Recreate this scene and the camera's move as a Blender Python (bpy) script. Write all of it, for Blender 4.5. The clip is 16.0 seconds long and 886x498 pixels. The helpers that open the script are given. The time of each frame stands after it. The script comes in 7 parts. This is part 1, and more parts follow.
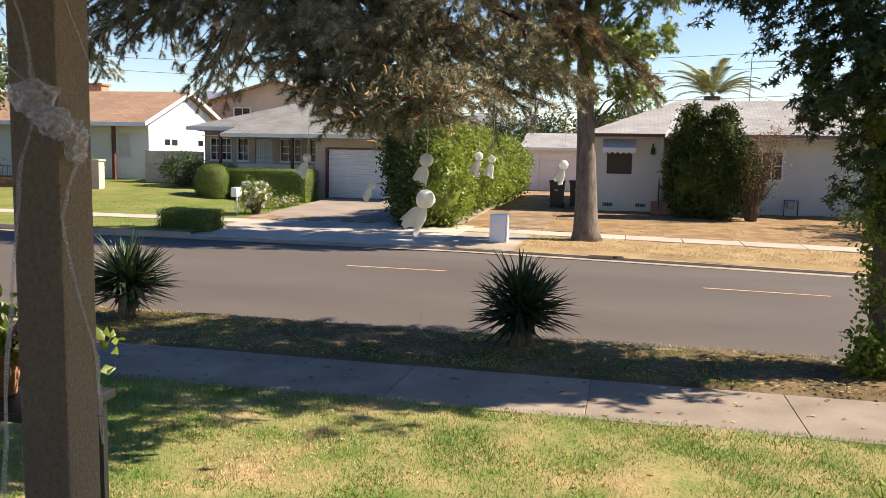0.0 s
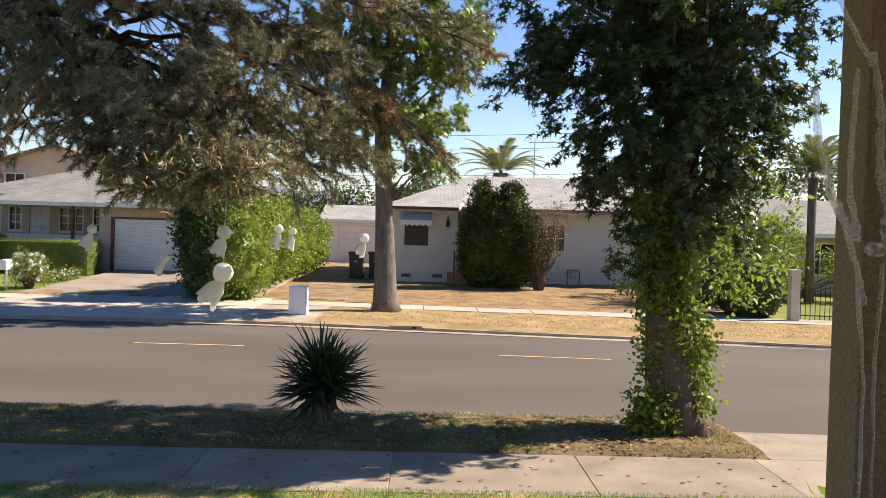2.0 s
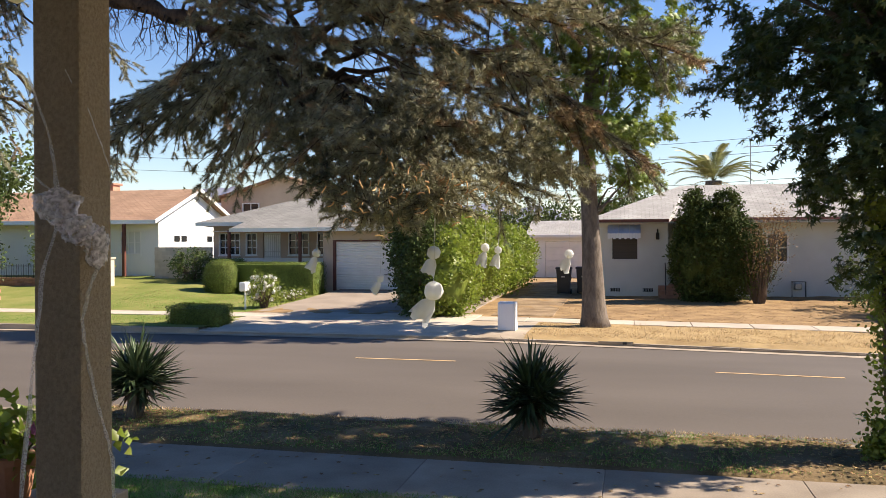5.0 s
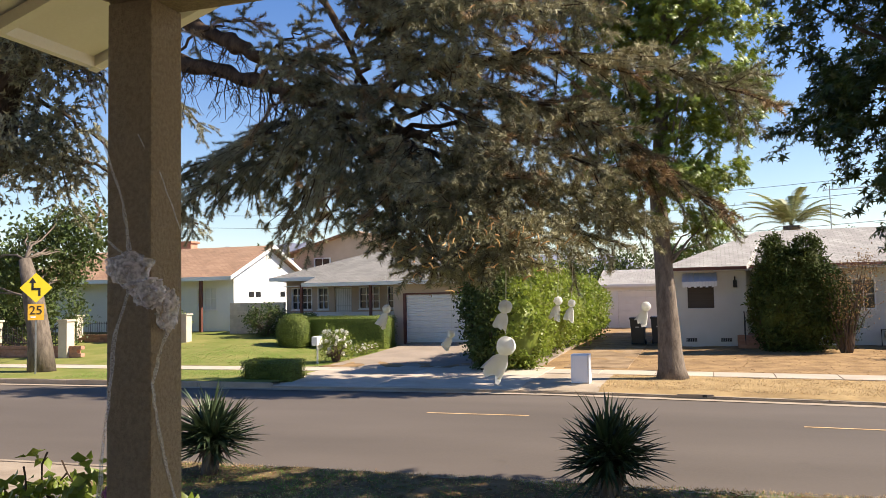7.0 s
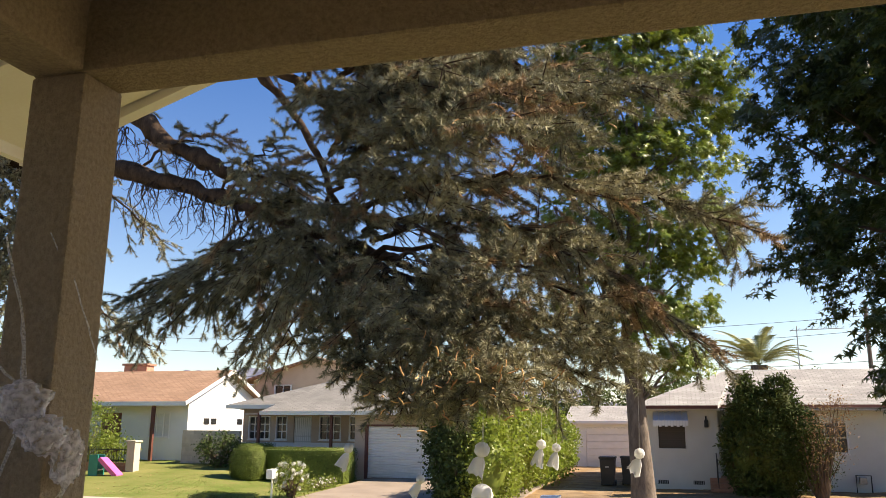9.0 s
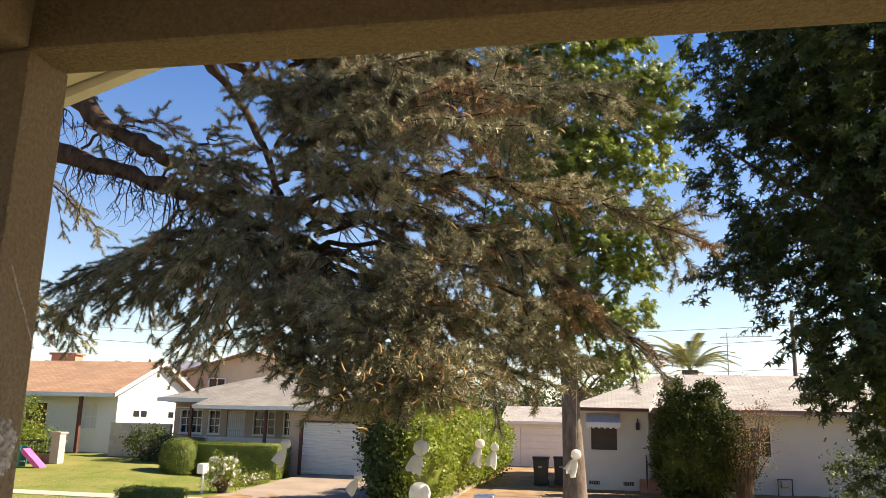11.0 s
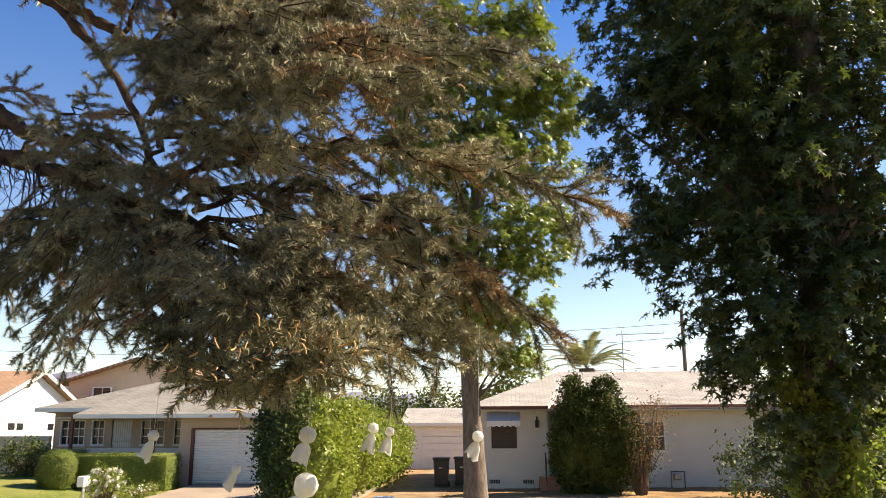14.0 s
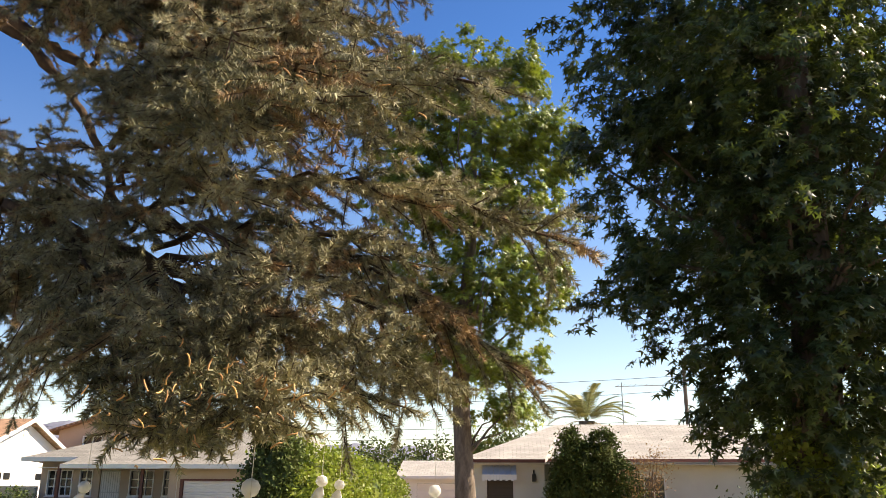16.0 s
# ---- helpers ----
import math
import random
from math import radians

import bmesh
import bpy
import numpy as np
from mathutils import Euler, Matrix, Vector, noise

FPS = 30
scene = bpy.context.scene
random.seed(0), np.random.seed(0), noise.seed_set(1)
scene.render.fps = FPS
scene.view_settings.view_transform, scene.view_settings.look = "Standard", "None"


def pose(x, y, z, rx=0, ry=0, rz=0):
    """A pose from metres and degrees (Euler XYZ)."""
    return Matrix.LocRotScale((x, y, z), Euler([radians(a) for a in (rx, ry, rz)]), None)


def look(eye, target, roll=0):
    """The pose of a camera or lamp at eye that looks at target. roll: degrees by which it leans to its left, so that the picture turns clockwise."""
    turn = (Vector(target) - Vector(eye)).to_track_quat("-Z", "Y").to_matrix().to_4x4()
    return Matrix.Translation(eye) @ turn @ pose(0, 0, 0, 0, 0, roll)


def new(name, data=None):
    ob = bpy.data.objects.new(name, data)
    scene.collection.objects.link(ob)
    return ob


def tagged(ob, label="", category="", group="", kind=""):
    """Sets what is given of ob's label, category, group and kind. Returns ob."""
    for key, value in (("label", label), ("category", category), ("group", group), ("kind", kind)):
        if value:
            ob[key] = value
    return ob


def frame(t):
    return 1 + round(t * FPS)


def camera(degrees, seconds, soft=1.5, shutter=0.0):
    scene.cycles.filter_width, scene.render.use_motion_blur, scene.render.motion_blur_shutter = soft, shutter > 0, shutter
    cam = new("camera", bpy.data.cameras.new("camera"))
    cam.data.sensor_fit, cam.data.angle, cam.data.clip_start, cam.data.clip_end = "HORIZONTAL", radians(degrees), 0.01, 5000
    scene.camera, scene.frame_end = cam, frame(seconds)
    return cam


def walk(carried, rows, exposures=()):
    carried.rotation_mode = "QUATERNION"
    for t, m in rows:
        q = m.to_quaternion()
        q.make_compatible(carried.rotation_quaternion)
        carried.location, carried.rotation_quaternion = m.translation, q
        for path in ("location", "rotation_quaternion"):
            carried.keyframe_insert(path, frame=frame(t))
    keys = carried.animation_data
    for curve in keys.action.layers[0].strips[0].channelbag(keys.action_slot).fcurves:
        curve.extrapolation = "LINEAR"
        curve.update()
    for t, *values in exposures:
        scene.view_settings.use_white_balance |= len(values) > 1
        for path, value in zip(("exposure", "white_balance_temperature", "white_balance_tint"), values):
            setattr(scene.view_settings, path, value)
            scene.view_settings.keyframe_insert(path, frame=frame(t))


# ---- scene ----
cam = camera(56.9, 16.0, soft=0.5)
PATH = [
    (0, (-0.015, -0.03, 2.345), (-0.447, 1.91, 2.116), 1.2),
    (0.5, (-0.02, -0.034, 2.352), (-0.39, 1.921, 2.149), 1.4),
    (1, (-0.038, -0.035, 2.359), (-0.302, 1.942, 2.212), 1.5),
    (1.5, (-0.043, -0.046, 2.364), (-0.157, 1.949, 2.277), 1.5),
    (2, (-0.034, -0.034, 2.358), (0.013, 1.965, 2.314), 1.6),
    (2.5, (-0.054, -0.015, 2.368), (0.131, 1.976, 2.424), 1.9),
    (3, (-0.06, -0.01, 2.372), (0.11, 1.98, 2.482), 2.3),
    (3.5, (-0.059, -0.015, 2.361), (-0.018, 1.984, 2.422), 1.9),
    (4, (-0.035, -0.03, 2.349), (-0.198, 1.963, 2.343), 1.4),
    (4.5, (-0.049, -0.064, 2.367), (-0.393, 1.906, 2.335), 0.6),
    (5, (-0.005, -0.099, 2.367), (-0.459, 1.848, 2.355), -0.2),
    (7.5, (-0.072, 0.08, 2.409), (-0.689, 1.971, 2.621), -0.7),
    (8, (-0.178, 0.245, 2.444), (-0.765, 2.128, 2.774), -0.7),
    (10.5, (-0.271, 0.544, 2.441), (-0.696, 2.446, 2.89), 2.2),
    (11, (-0.277, 0.474, 2.443), (-0.661, 2.39, 2.868), 1.5),
    (11.5, (-0.261, 0.417, 2.456), (-0.633, 2.336, 2.878), -0.1),
    (12, (-0.257, 0.476, 2.461), (-0.589, 2.397, 2.908), -1.8),
    (12.5, (-0.254, 0.624, 2.44), (-0.533, 2.551, 2.895), -1.9),
    (13, (-0.239, 0.783, 2.461), (-0.463, 2.71, 2.947), 0.7),
    (13.5, (-0.26, 0.873, 2.392), (-0.433, 2.811, 2.853), 1.3),
    (14, (-0.307, 0.999, 2.308), (-0.45, 2.944, 2.748), -0.2),
    (14.5, (-0.262, 1.161, 2.312), (-0.364, 3.108, 2.758), 0.0),
    (15, (-0.132, 1.258, 2.288), (-0.15, 3.2, 2.763), 0.4),
    (15.5, (-0.054, 1.262, 2.281), (-0.096, 3.191, 2.806), 0.1),
    (16, (-0.073, 1.35, 2.312), (-0.221, 3.265, 2.871), 0.3),
]
EXPOSURES = [(0.0, 1.12, 6600, 13), (5.0, 1.12, 6600, 13), (8.0, 1.15, 6800, 13), (11.0, 1.36, 7400, 14), (16.0, 1.40, 7500, 13)]
walk(cam, [(t, look(eye, target, roll)) for t, eye, target, roll in PATH], EXPOSURES)

# ---- light ----
SUN = Vector((0.72, 0.21, 0.66)).normalized()
world = bpy.data.worlds.new("world")
scene.world = world
world.use_nodes = True
wn = world.node_tree
sky = wn.nodes.new("ShaderNodeTexSky")
sky.sky_type, sky.sun_disc = "NISHITA", False
sky.sun_elevation, sky.sun_rotation = math.asin(SUN.z), math.atan2(SUN.x, SUN.y)
sky.air_density, sky.dust_density, sky.ozone_density = 1.0, 0.5, 2.0
tint = wn.nodes.new("ShaderNodeMix")
tint.data_type, tint.blend_type = "RGBA", "MULTIPLY"
tint.inputs[0].default_value = 1.0
# sky tint: pale and brighter at the horizon, dimmed overhead to deepen the shadows
way, up_axis, sky_ramp = wn.nodes.new("ShaderNodeTexCoord"), wn.nodes.new("ShaderNodeSeparateXYZ"), wn.nodes.new("ShaderNodeValToRGB")
sky_ramp.color_ramp.elements[0].position, sky_ramp.color_ramp.elements[1].position = 0.02, 1.0
sky_ramp.color_ramp.elements[0].color, sky_ramp.color_ramp.elements[1].color = (2.15, 2.06, 1.96, 1), (0.26, 0.50, 0.86, 1)
sky_ramp.color_ramp.elements.new(0.48).color = (0.54, 1.10, 1.86, 1)
wn.links.new(way.outputs["Generated"], up_axis.inputs[0]), wn.links.new(up_axis.outputs[2], sky_ramp.inputs[0])
wn.links.new(sky_ramp.outputs[0], tint.inputs[7]), wn.links.new(sky.outputs[0], tint.inputs[6])
wn.links.new(tint.outputs[2], wn.nodes["Background"].inputs[0])
wn.nodes["Background"].inputs[1].default_value = 0.044
sun = new("sun", bpy.data.lights.new("sun", "SUN"))
sun.data.energy, sun.data.angle, sun.data.color = 5.0, radians(0.5), (1.0, 0.90, 0.75)
sun.rotation_euler = SUN.to_track_quat("Z", "Y").to_euler()


# ---- materials ----
def mat(name, a, b, rough=0.8, scale=6.0, fine=60.0, bump=0.3, dist=0.01, metal=0.0, island=0.0, obrand=0.0, trans=0.0,
        stretch=(1, 1, 1), detail=6.0, spec=0.5, trans_col=None):
    """Two colours mixed by coarse and fine noise, relief from both; island/obrand: brightness that changes from leaf to leaf or piece to piece."""
    m = bpy.data.materials.new(name)
    m.use_nodes = True
    t, n, l = m.node_tree, m.node_tree.nodes, m.node_tree.links
    p = n["Principled BSDF"]
    co = n.new("ShaderNodeTexCoord")
    mp = n.new("ShaderNodeMapping")
    mp.inputs["Scale"].default_value = stretch
    l.new(co.outputs["Object"], mp.inputs[0])
    n1, n2 = n.new("ShaderNodeTexNoise"), n.new("ShaderNodeTexNoise")
    n1.inputs["Scale"].default_value, n1.inputs["Detail"].default_value = scale, detail
    n2.inputs["Scale"].default_value, n2.inputs["Detail"].default_value = fine, 4
    l.new(mp.outputs[0], n1.inputs["Vector"]), l.new(mp.outputs[0], n2.inputs["Vector"])
    add = n.new("ShaderNodeMath")
    add.operation = "MULTIPLY_ADD"
    add.inputs[1].default_value = 0.45
    l.new(n2.outputs[0], add.inputs[0]), l.new(n1.outputs[0], add.inputs[2])
    ramp = n.new("ShaderNodeMapRange")
    ramp.inputs[1].default_value, ramp.inputs[2].default_value = 0.5, 0.95
    l.new(add.outputs[0], ramp.inputs[0])
    mix = n.new("ShaderNodeMix")
    mix.data_type = "RGBA"
    mix.inputs[6].default_value, mix.inputs[7].default_value = (*a, 1), (*b, 1)
    l.new(ramp.outputs[0], mix.inputs[0])
    col = mix.outputs[2]
    for amount, node, sock in ((island, "ShaderNodeNewGeometry", "Random Per Island"), (obrand, "ShaderNodeObjectInfo", "Random")):
        if amount:
            g = n.new(node)
            r = n.new("ShaderNodeMapRange")
            r.inputs[3].default_value, r.inputs[4].default_value = 1 - amount, 1 + amount
            l.new(g.outputs[sock], r.inputs[0])
            h = n.new("ShaderNodeHueSaturation")
            l.new(r.outputs[0], h.inputs["Value"]), l.new(col, h.inputs["Color"])
            if node == "ShaderNodeNewGeometry":
                r2 = n.new("ShaderNodeMapRange")
                r2.inputs[3].default_value, r2.inputs[4].default_value = 0.5 - 0.05 * amount, 0.5 + 0.03 * amount
                l.new(g.outputs[sock], r2.inputs[0]), l.new(r2.outputs[0], h.inputs["Hue"])
            col = h.outputs[0]
    l.new(col, p.inputs["Base Color"])
    p.inputs["Roughness"].default_value, p.inputs["Metallic"].default_value = rough, metal
    p.inputs["Specular IOR Level"].default_value = spec
    if bump:
        bp = n.new("ShaderNodeBump")
        bp.inputs["Strength"].default_value, bp.inputs["Distance"].default_value = bump, dist
        l.new(add.outputs[0], bp.inputs["Height"]), l.new(bp.outputs[0], p.inputs["Normal"])
    if trans:
        tr, ms = n.new("ShaderNodeBsdfTranslucent"), n.new("ShaderNodeMixShader")
        ms.inputs[0].default_value = trans
        if trans_col:
            tr.inputs[0].default_value = (*trans_col, 1)
        else:
            l.new(col, tr.inputs[0])
        l.new(p.outputs[0], ms.inputs[1]), l.new(tr.outputs[0], ms.inputs[2])
        l.new(ms.outputs[0], n["Material Output"].inputs[0])
    return m


def see_through(name, colour, amount, scale):
    """Thin fibre wool: part of it lets the light straight through, in a fibrous pattern."""
    m = mat(name, colour, tuple(min(1, c * 1.1) for c in colour), 0.9, 20, 200, 0.2, 0.004, trans=0.5)
    n, l = m.node_tree.nodes, m.node_tree.links
    last = n["Material Output"].inputs[0].links[0].from_node
    tp, ms, nz = n.new("ShaderNodeBsdfTransparent"), n.new("ShaderNodeMixShader"), n.new("ShaderNodeTexNoise")
    co, mr = n.new("ShaderNodeTexCoord"), n.new("ShaderNodeMapRange")
    nz.inputs["Scale"].default_value, nz.inputs["Detail"].default_value = scale, 8
    mr.inputs[1].default_value, mr.inputs[2].default_value = 0.35, 0.65
    mr.inputs[3].default_value, mr.inputs[4].default_value = amount * 0.4, min(1, amount * 1.5)
    l.new(co.outputs["Object"], nz.inputs["Vector"]), l.new(nz.outputs[0], mr.inputs[0])
    l.new(mr.outputs[0], ms.inputs[0]), l.new(last.outputs[0], ms.inputs[1]), l.new(tp.outputs[0], ms.inputs[2])
    l.new(ms.outputs[0], n["Material Output"].inputs[0])
    return m


M = {}
M["stucco_post"] = mat("stucco_post", (0.22, 0.17, 0.112), (0.32, 0.25, 0.17), 0.95, 70, 230, 1.0, 0.012, detail=3.0)
M["porch_white"] = mat("porch_white", (0.74, 0.70, 0.60), (0.80, 0.77, 0.68), 0.6, 3, 60, 0.1)
M["porch_floor"] = mat("porch_floor", (0.13, 0.115, 0.10), (0.19, 0.17, 0.15), 0.8, 4, 90, 0.2)
M["lawn"] = mat("lawn", (0.10, 0.17, 0.03), (0.44, 0.31, 0.16), 0.95, 1.6, 30, 0.8, 0.03, spec=0.1)
# litter brown, darker than the lawn: tree shade is partly in the colour
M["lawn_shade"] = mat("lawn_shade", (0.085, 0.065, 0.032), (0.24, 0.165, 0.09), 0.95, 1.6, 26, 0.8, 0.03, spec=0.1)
M["lawn_far"] = mat("lawn_far", (0.13, 0.17, 0.035), (0.25, 0.23, 0.08), 0.95, 0.7, 14, 0.7, 0.04, spec=0.1)
M["dry"] = mat("dry", (0.19, 0.12, 0.065), (0.38, 0.255, 0.13), 0.95, 1.3, 16, 0.8, 0.04, spec=0.1)
M["dry_grass"] = mat("dry_grass", (0.26, 0.175, 0.085), (0.43, 0.31, 0.155), 0.95, 1.2, 18, 0.8, 0.04, spec=0.1)
M["dirt"] = mat("dirt", (0.16, 0.12, 0.08), (0.26, 0.2, 0.13), 0.95, 0.6, 10, 0.6, 0.04)
M["asphalt"] = mat("asphalt", (0.092, 0.076, 0.063), (0.132, 0.110, 0.092), 0.85, 0.35, 60, 0.35, 0.006, stretch=(0.35, 1, 1), spec=0.25)
M["tar"] = mat("tar", (0.025, 0.024, 0.024), (0.045, 0.043, 0.042), 0.6, 5, 60, 0.2)
M["concrete"] = mat("concrete", (0.22, 0.175, 0.132), (0.34, 0.28, 0.215), 0.9, 1.6, 50, 0.3, 0.006, obrand=0.12, spec=0.25)
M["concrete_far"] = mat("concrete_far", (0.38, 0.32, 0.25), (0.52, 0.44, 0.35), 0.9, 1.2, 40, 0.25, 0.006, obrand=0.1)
M["drive_old"] = mat("drive_old", (0.17, 0.115, 0.07), (0.36, 0.26, 0.16), 0.95, 1.6, 24, 0.6, 0.02, obrand=0.1, spec=0.1)
M["curtain"] = mat("curtain", (0.62, 0.62, 0.60), (0.72, 0.72, 0.70), 0.7, 4, 60, 0.1, stretch=(12, 1, 0.2))
M["drive"] = mat("drive", (0.22, 0.175, 0.135), (0.33, 0.265, 0.205), 0.9, 0.8, 30, 0.25, 0.006, obrand=0.08)
M["kerb_tan"] = mat("kerb_tan", (0.28, 0.22, 0.155), (0.42, 0.34, 0.25), 0.9, 1.5, 40, 0.3, 0.006, obrand=0.1)
M["paint_line"] = mat("paint_line", (0.52, 0.32, 0.13), (0.66, 0.46, 0.24), 0.7, 3, 40, 0.1)
M["bark"] = mat("bark", (0.075, 0.055, 0.042), (0.17, 0.13, 0.10), 0.95, 7, 30, 1.0, 0.03, stretch=(1, 1, 0.25), spec=0.1)
M["bark_grey"] = mat("bark_grey", (0.10, 0.08, 0.064), (0.21, 0.172, 0.138), 0.95, 9, 40, 1.0, 0.02, stretch=(1, 1, 0.3), spec=0.1)
M["bark_red"] = mat("bark_red", (0.035, 0.025, 0.019), (0.11, 0.075, 0.052), 0.95, 10, 60, 1.0, 0.015, stretch=(1, 1, 0.5), spec=0.1)
M["needle"] = mat("needle", (0.10, 0.104, 0.058), (0.45, 0.42, 0.27), 0.6, 1.5, 8, 0, island=0.25, trans=0.03, spec=0.08)
M["needle_dry"] = mat("needle_dry", (0.22, 0.155, 0.09), (0.46, 0.33, 0.19), 0.7, 1.5, 7, 0, island=0.2, trans=0.0, spec=0.06)
M["catkin"] = mat("catkin", (0.40, 0.21, 0.08), (0.56, 0.34, 0.15), 0.8, 30, 200, 0.3, 0.002, island=0.25)
# one kind of leaf: near crown's shade and far crown's sunlight are in the colours
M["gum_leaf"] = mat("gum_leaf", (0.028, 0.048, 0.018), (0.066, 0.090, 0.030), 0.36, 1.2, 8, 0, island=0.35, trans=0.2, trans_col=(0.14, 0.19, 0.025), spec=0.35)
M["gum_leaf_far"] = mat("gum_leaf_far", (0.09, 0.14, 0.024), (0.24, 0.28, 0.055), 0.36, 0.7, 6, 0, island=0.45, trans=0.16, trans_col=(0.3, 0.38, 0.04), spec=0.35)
M["leaf_yellow"] = mat("leaf_yellow", (0.45, 0.28, 0.05), (0.55, 0.4, 0.1), 0.6, 3, 20, 0, island=0.3, trans=0.4)
# sweetgum leaf as the sun brightens it, painted yellow-green
M["leaf_turning"] = mat("leaf_turning", (0.16, 0.20, 0.03), (0.42, 0.34, 0.06), 0.5, 2, 12, 0, island=0.35, trans=0.4, trans_col=(0.45, 0.45, 0.06), spec=0.2)
M["ivy_leaf"] = mat("ivy_leaf", (0.10, 0.14, 0.026), (0.25, 0.28, 0.055), 0.4, 1.0, 8, 0, island=0.45, trans=0.35, trans_col=(0.28, 0.37, 0.05), spec=0.25)
M["bush_leaf"] = mat("bush_leaf", (0.055, 0.085, 0.025), (0.11, 0.14, 0.04), 0.5, 1.5, 8, 0, island=0.4, trans=0.2, spec=0.2)
M["hedge_leaf"] = mat("hedge_leaf", (0.085, 0.125, 0.026), (0.19, 0.23, 0.05), 0.5, 1.5, 8, 0, island=0.4, trans=0.2, spec=0.2)
M["cypress"] = mat("cypress", (0.028, 0.050, 0.014), (0.11, 0.135, 0.035), 0.7, 1.3, 8, 0, island=0.45, trans=0.08, spec=0.1)
M["brown_leaf"] = mat("brown_leaf", (0.20, 0.12, 0.05), (0.34, 0.22, 0.10), 0.7, 2, 10, 0, island=0.4, trans=0.2)
M["yucca"] = mat("yucca", (0.04, 0.066, 0.03), (0.085, 0.115, 0.05), 0.38, 3, 20, 0, island=0.35, trans=0.1)
M["yucca_dead"] = mat("yucca_dead", (0.13, 0.09, 0.055), (0.22, 0.16, 0.10), 0.8, 3, 20, 0, island=0.3)
M["palm"] = mat("palm", (0.14, 0.16, 0.06), (0.27, 0.28, 0.12), 0.5, 2, 10, 0, island=0.3, trans=0.25)
M["palm_old"] = mat("palm_old", (0.30, 0.19, 0.07), (0.42, 0.28, 0.11), 0.7, 2, 10, 0, island=0.3)
M["grass"] = mat("grass", (0.11, 0.235, 0.04), (0.26, 0.36, 0.085), 0.6, 1.1, 6, 0, island=0.4, trans=0.3, spec=0.2)
M["grass_dry"] = mat("grass_dry", (0.46, 0.335, 0.17), (0.62, 0.47, 0.26), 0.8, 1.1, 6, 0, island=0.3, trans=0.2)
M["litter"] = mat("litter", (0.26, 0.16, 0.07), (0.42, 0.29, 0.14), 0.8, 2, 9, 0, island=0.5, spec=0.1)
M["flower_white"] = mat("flower_white", (0.78, 0.78, 0.70), (0.85, 0.84, 0.78), 0.6, 9, 40, 0, island=0.1, trans=0.3)
M["flower_pink"] = mat("flower_pink", (0.62, 0.22, 0.52), (0.75, 0.36, 0.66), 0.6, 9, 40, 0, island=0.2, trans=0.3)
M["house_cream"] = mat("house_cream", (0.61, 0.60, 0.56), (0.67, 0.66, 0.62), 0.9, 1.5, 50, 0.3, 0.006)
M["house_white"] = mat("house_white", (0.74, 0.75, 0.74), (0.80, 0.80, 0.78), 0.8, 1.2, 40, 0.2, 0.005)
M["house_tan"] = mat("house_tan", (0.47, 0.36, 0.26), (0.54, 0.42, 0.31), 0.9, 1.5, 50, 0.3, 0.006)
M["trim_white"] = mat("trim_white", (0.74, 0.73, 0.70), (0.80, 0.79, 0.76), 0.6, 3, 40, 0.1)
M["trim_grey"] = mat("trim_grey", (0.50, 0.49, 0.46), (0.58, 0.57, 0.54), 0.7, 3, 40, 0.1)
M["trim_red"] = mat("trim_red", (0.10, 0.03, 0.02), (0.15, 0.05, 0.035), 0.6, 3, 40, 0.1)
M["glass_dark"] = mat("glass_dark", (0.012, 0.014, 0.016), (0.03, 0.032, 0.034), 0.08, 1.2, 3, 0)
M["blind"] = mat("blind", (0.045, 0.034, 0.026), (0.075, 0.058, 0.044), 0.6, 4, 60, 0.1, stretch=(0.1, 1, 14))
M["brick"] = mat("brick", (0.34, 0.16, 0.10), (0.46, 0.25, 0.17), 0.9, 5, 60, 0.4, 0.006, obrand=0.18)
M["block"] = mat("block", (0.50, 0.42, 0.33), (0.60, 0.52, 0.42), 0.9, 3, 50, 0.3, 0.006, obrand=0.1)
M["iron"] = mat("iron", (0.02, 0.02, 0.02), (0.035, 0.034, 0.033), 0.5, 6, 60, 0.2, metal=0.4)
M["black_plastic"] = mat("black_plastic", (0.02, 0.022, 0.024), (0.035, 0.036, 0.04), 0.45, 3, 50, 0.1)
M["metal_white"] = mat("metal_white", (0.72, 0.72, 0.76), (0.78, 0.78, 0.80), 0.45, 2, 50, 0.1)
M["metal_grey"] = mat("metal_grey", (0.25, 0.25, 0.25), (0.38, 0.38, 0.38), 0.4, 6, 60, 0.1, metal=0.8)
M["awning"] = mat("awning", (0.40, 0.46, 0.58), (0.50, 0.55, 0.66), 0.5, 4, 40, 0.1, metal=0.2)
M["wood_pole"] = mat("wood_pole", (0.10, 0.075, 0.055), (0.17, 0.13, 0.10), 0.9, 6, 60, 0.5, stretch=(1, 1, 0.1))
M["sign_yellow"] = mat("sign_yellow", (0.85, 0.62, 0.02), (0.9, 0.68, 0.04), 0.4, 3, 40, 0)
M["sign_orange"] = mat("sign_orange", (0.80, 0.42, 0.03), (0.86, 0.48, 0.05), 0.4, 3, 40, 0)
M["black"] = mat("black", (0.012, 0.012, 0.012), (0.02, 0.02, 0.02), 0.6, 6, 60, 0)
M["pink"] = mat("pink", (0.75, 0.10, 0.32), (0.82, 0.16, 0.4), 0.4, 3, 40, 0)
M["green_plastic"] = mat("green_plastic", (0.02, 0.20, 0.16), (0.03, 0.26, 0.2), 0.4, 3, 40, 0)
M["orange"] = mat("orange", (0.62, 0.20, 0.02), (0.72, 0.28, 0.03), 0.5, 6, 60, 0)
M["terracotta"] = mat("terracotta", (0.30, 0.13, 0.07), (0.40, 0.19, 0.11), 0.85, 6, 60, 0.2)
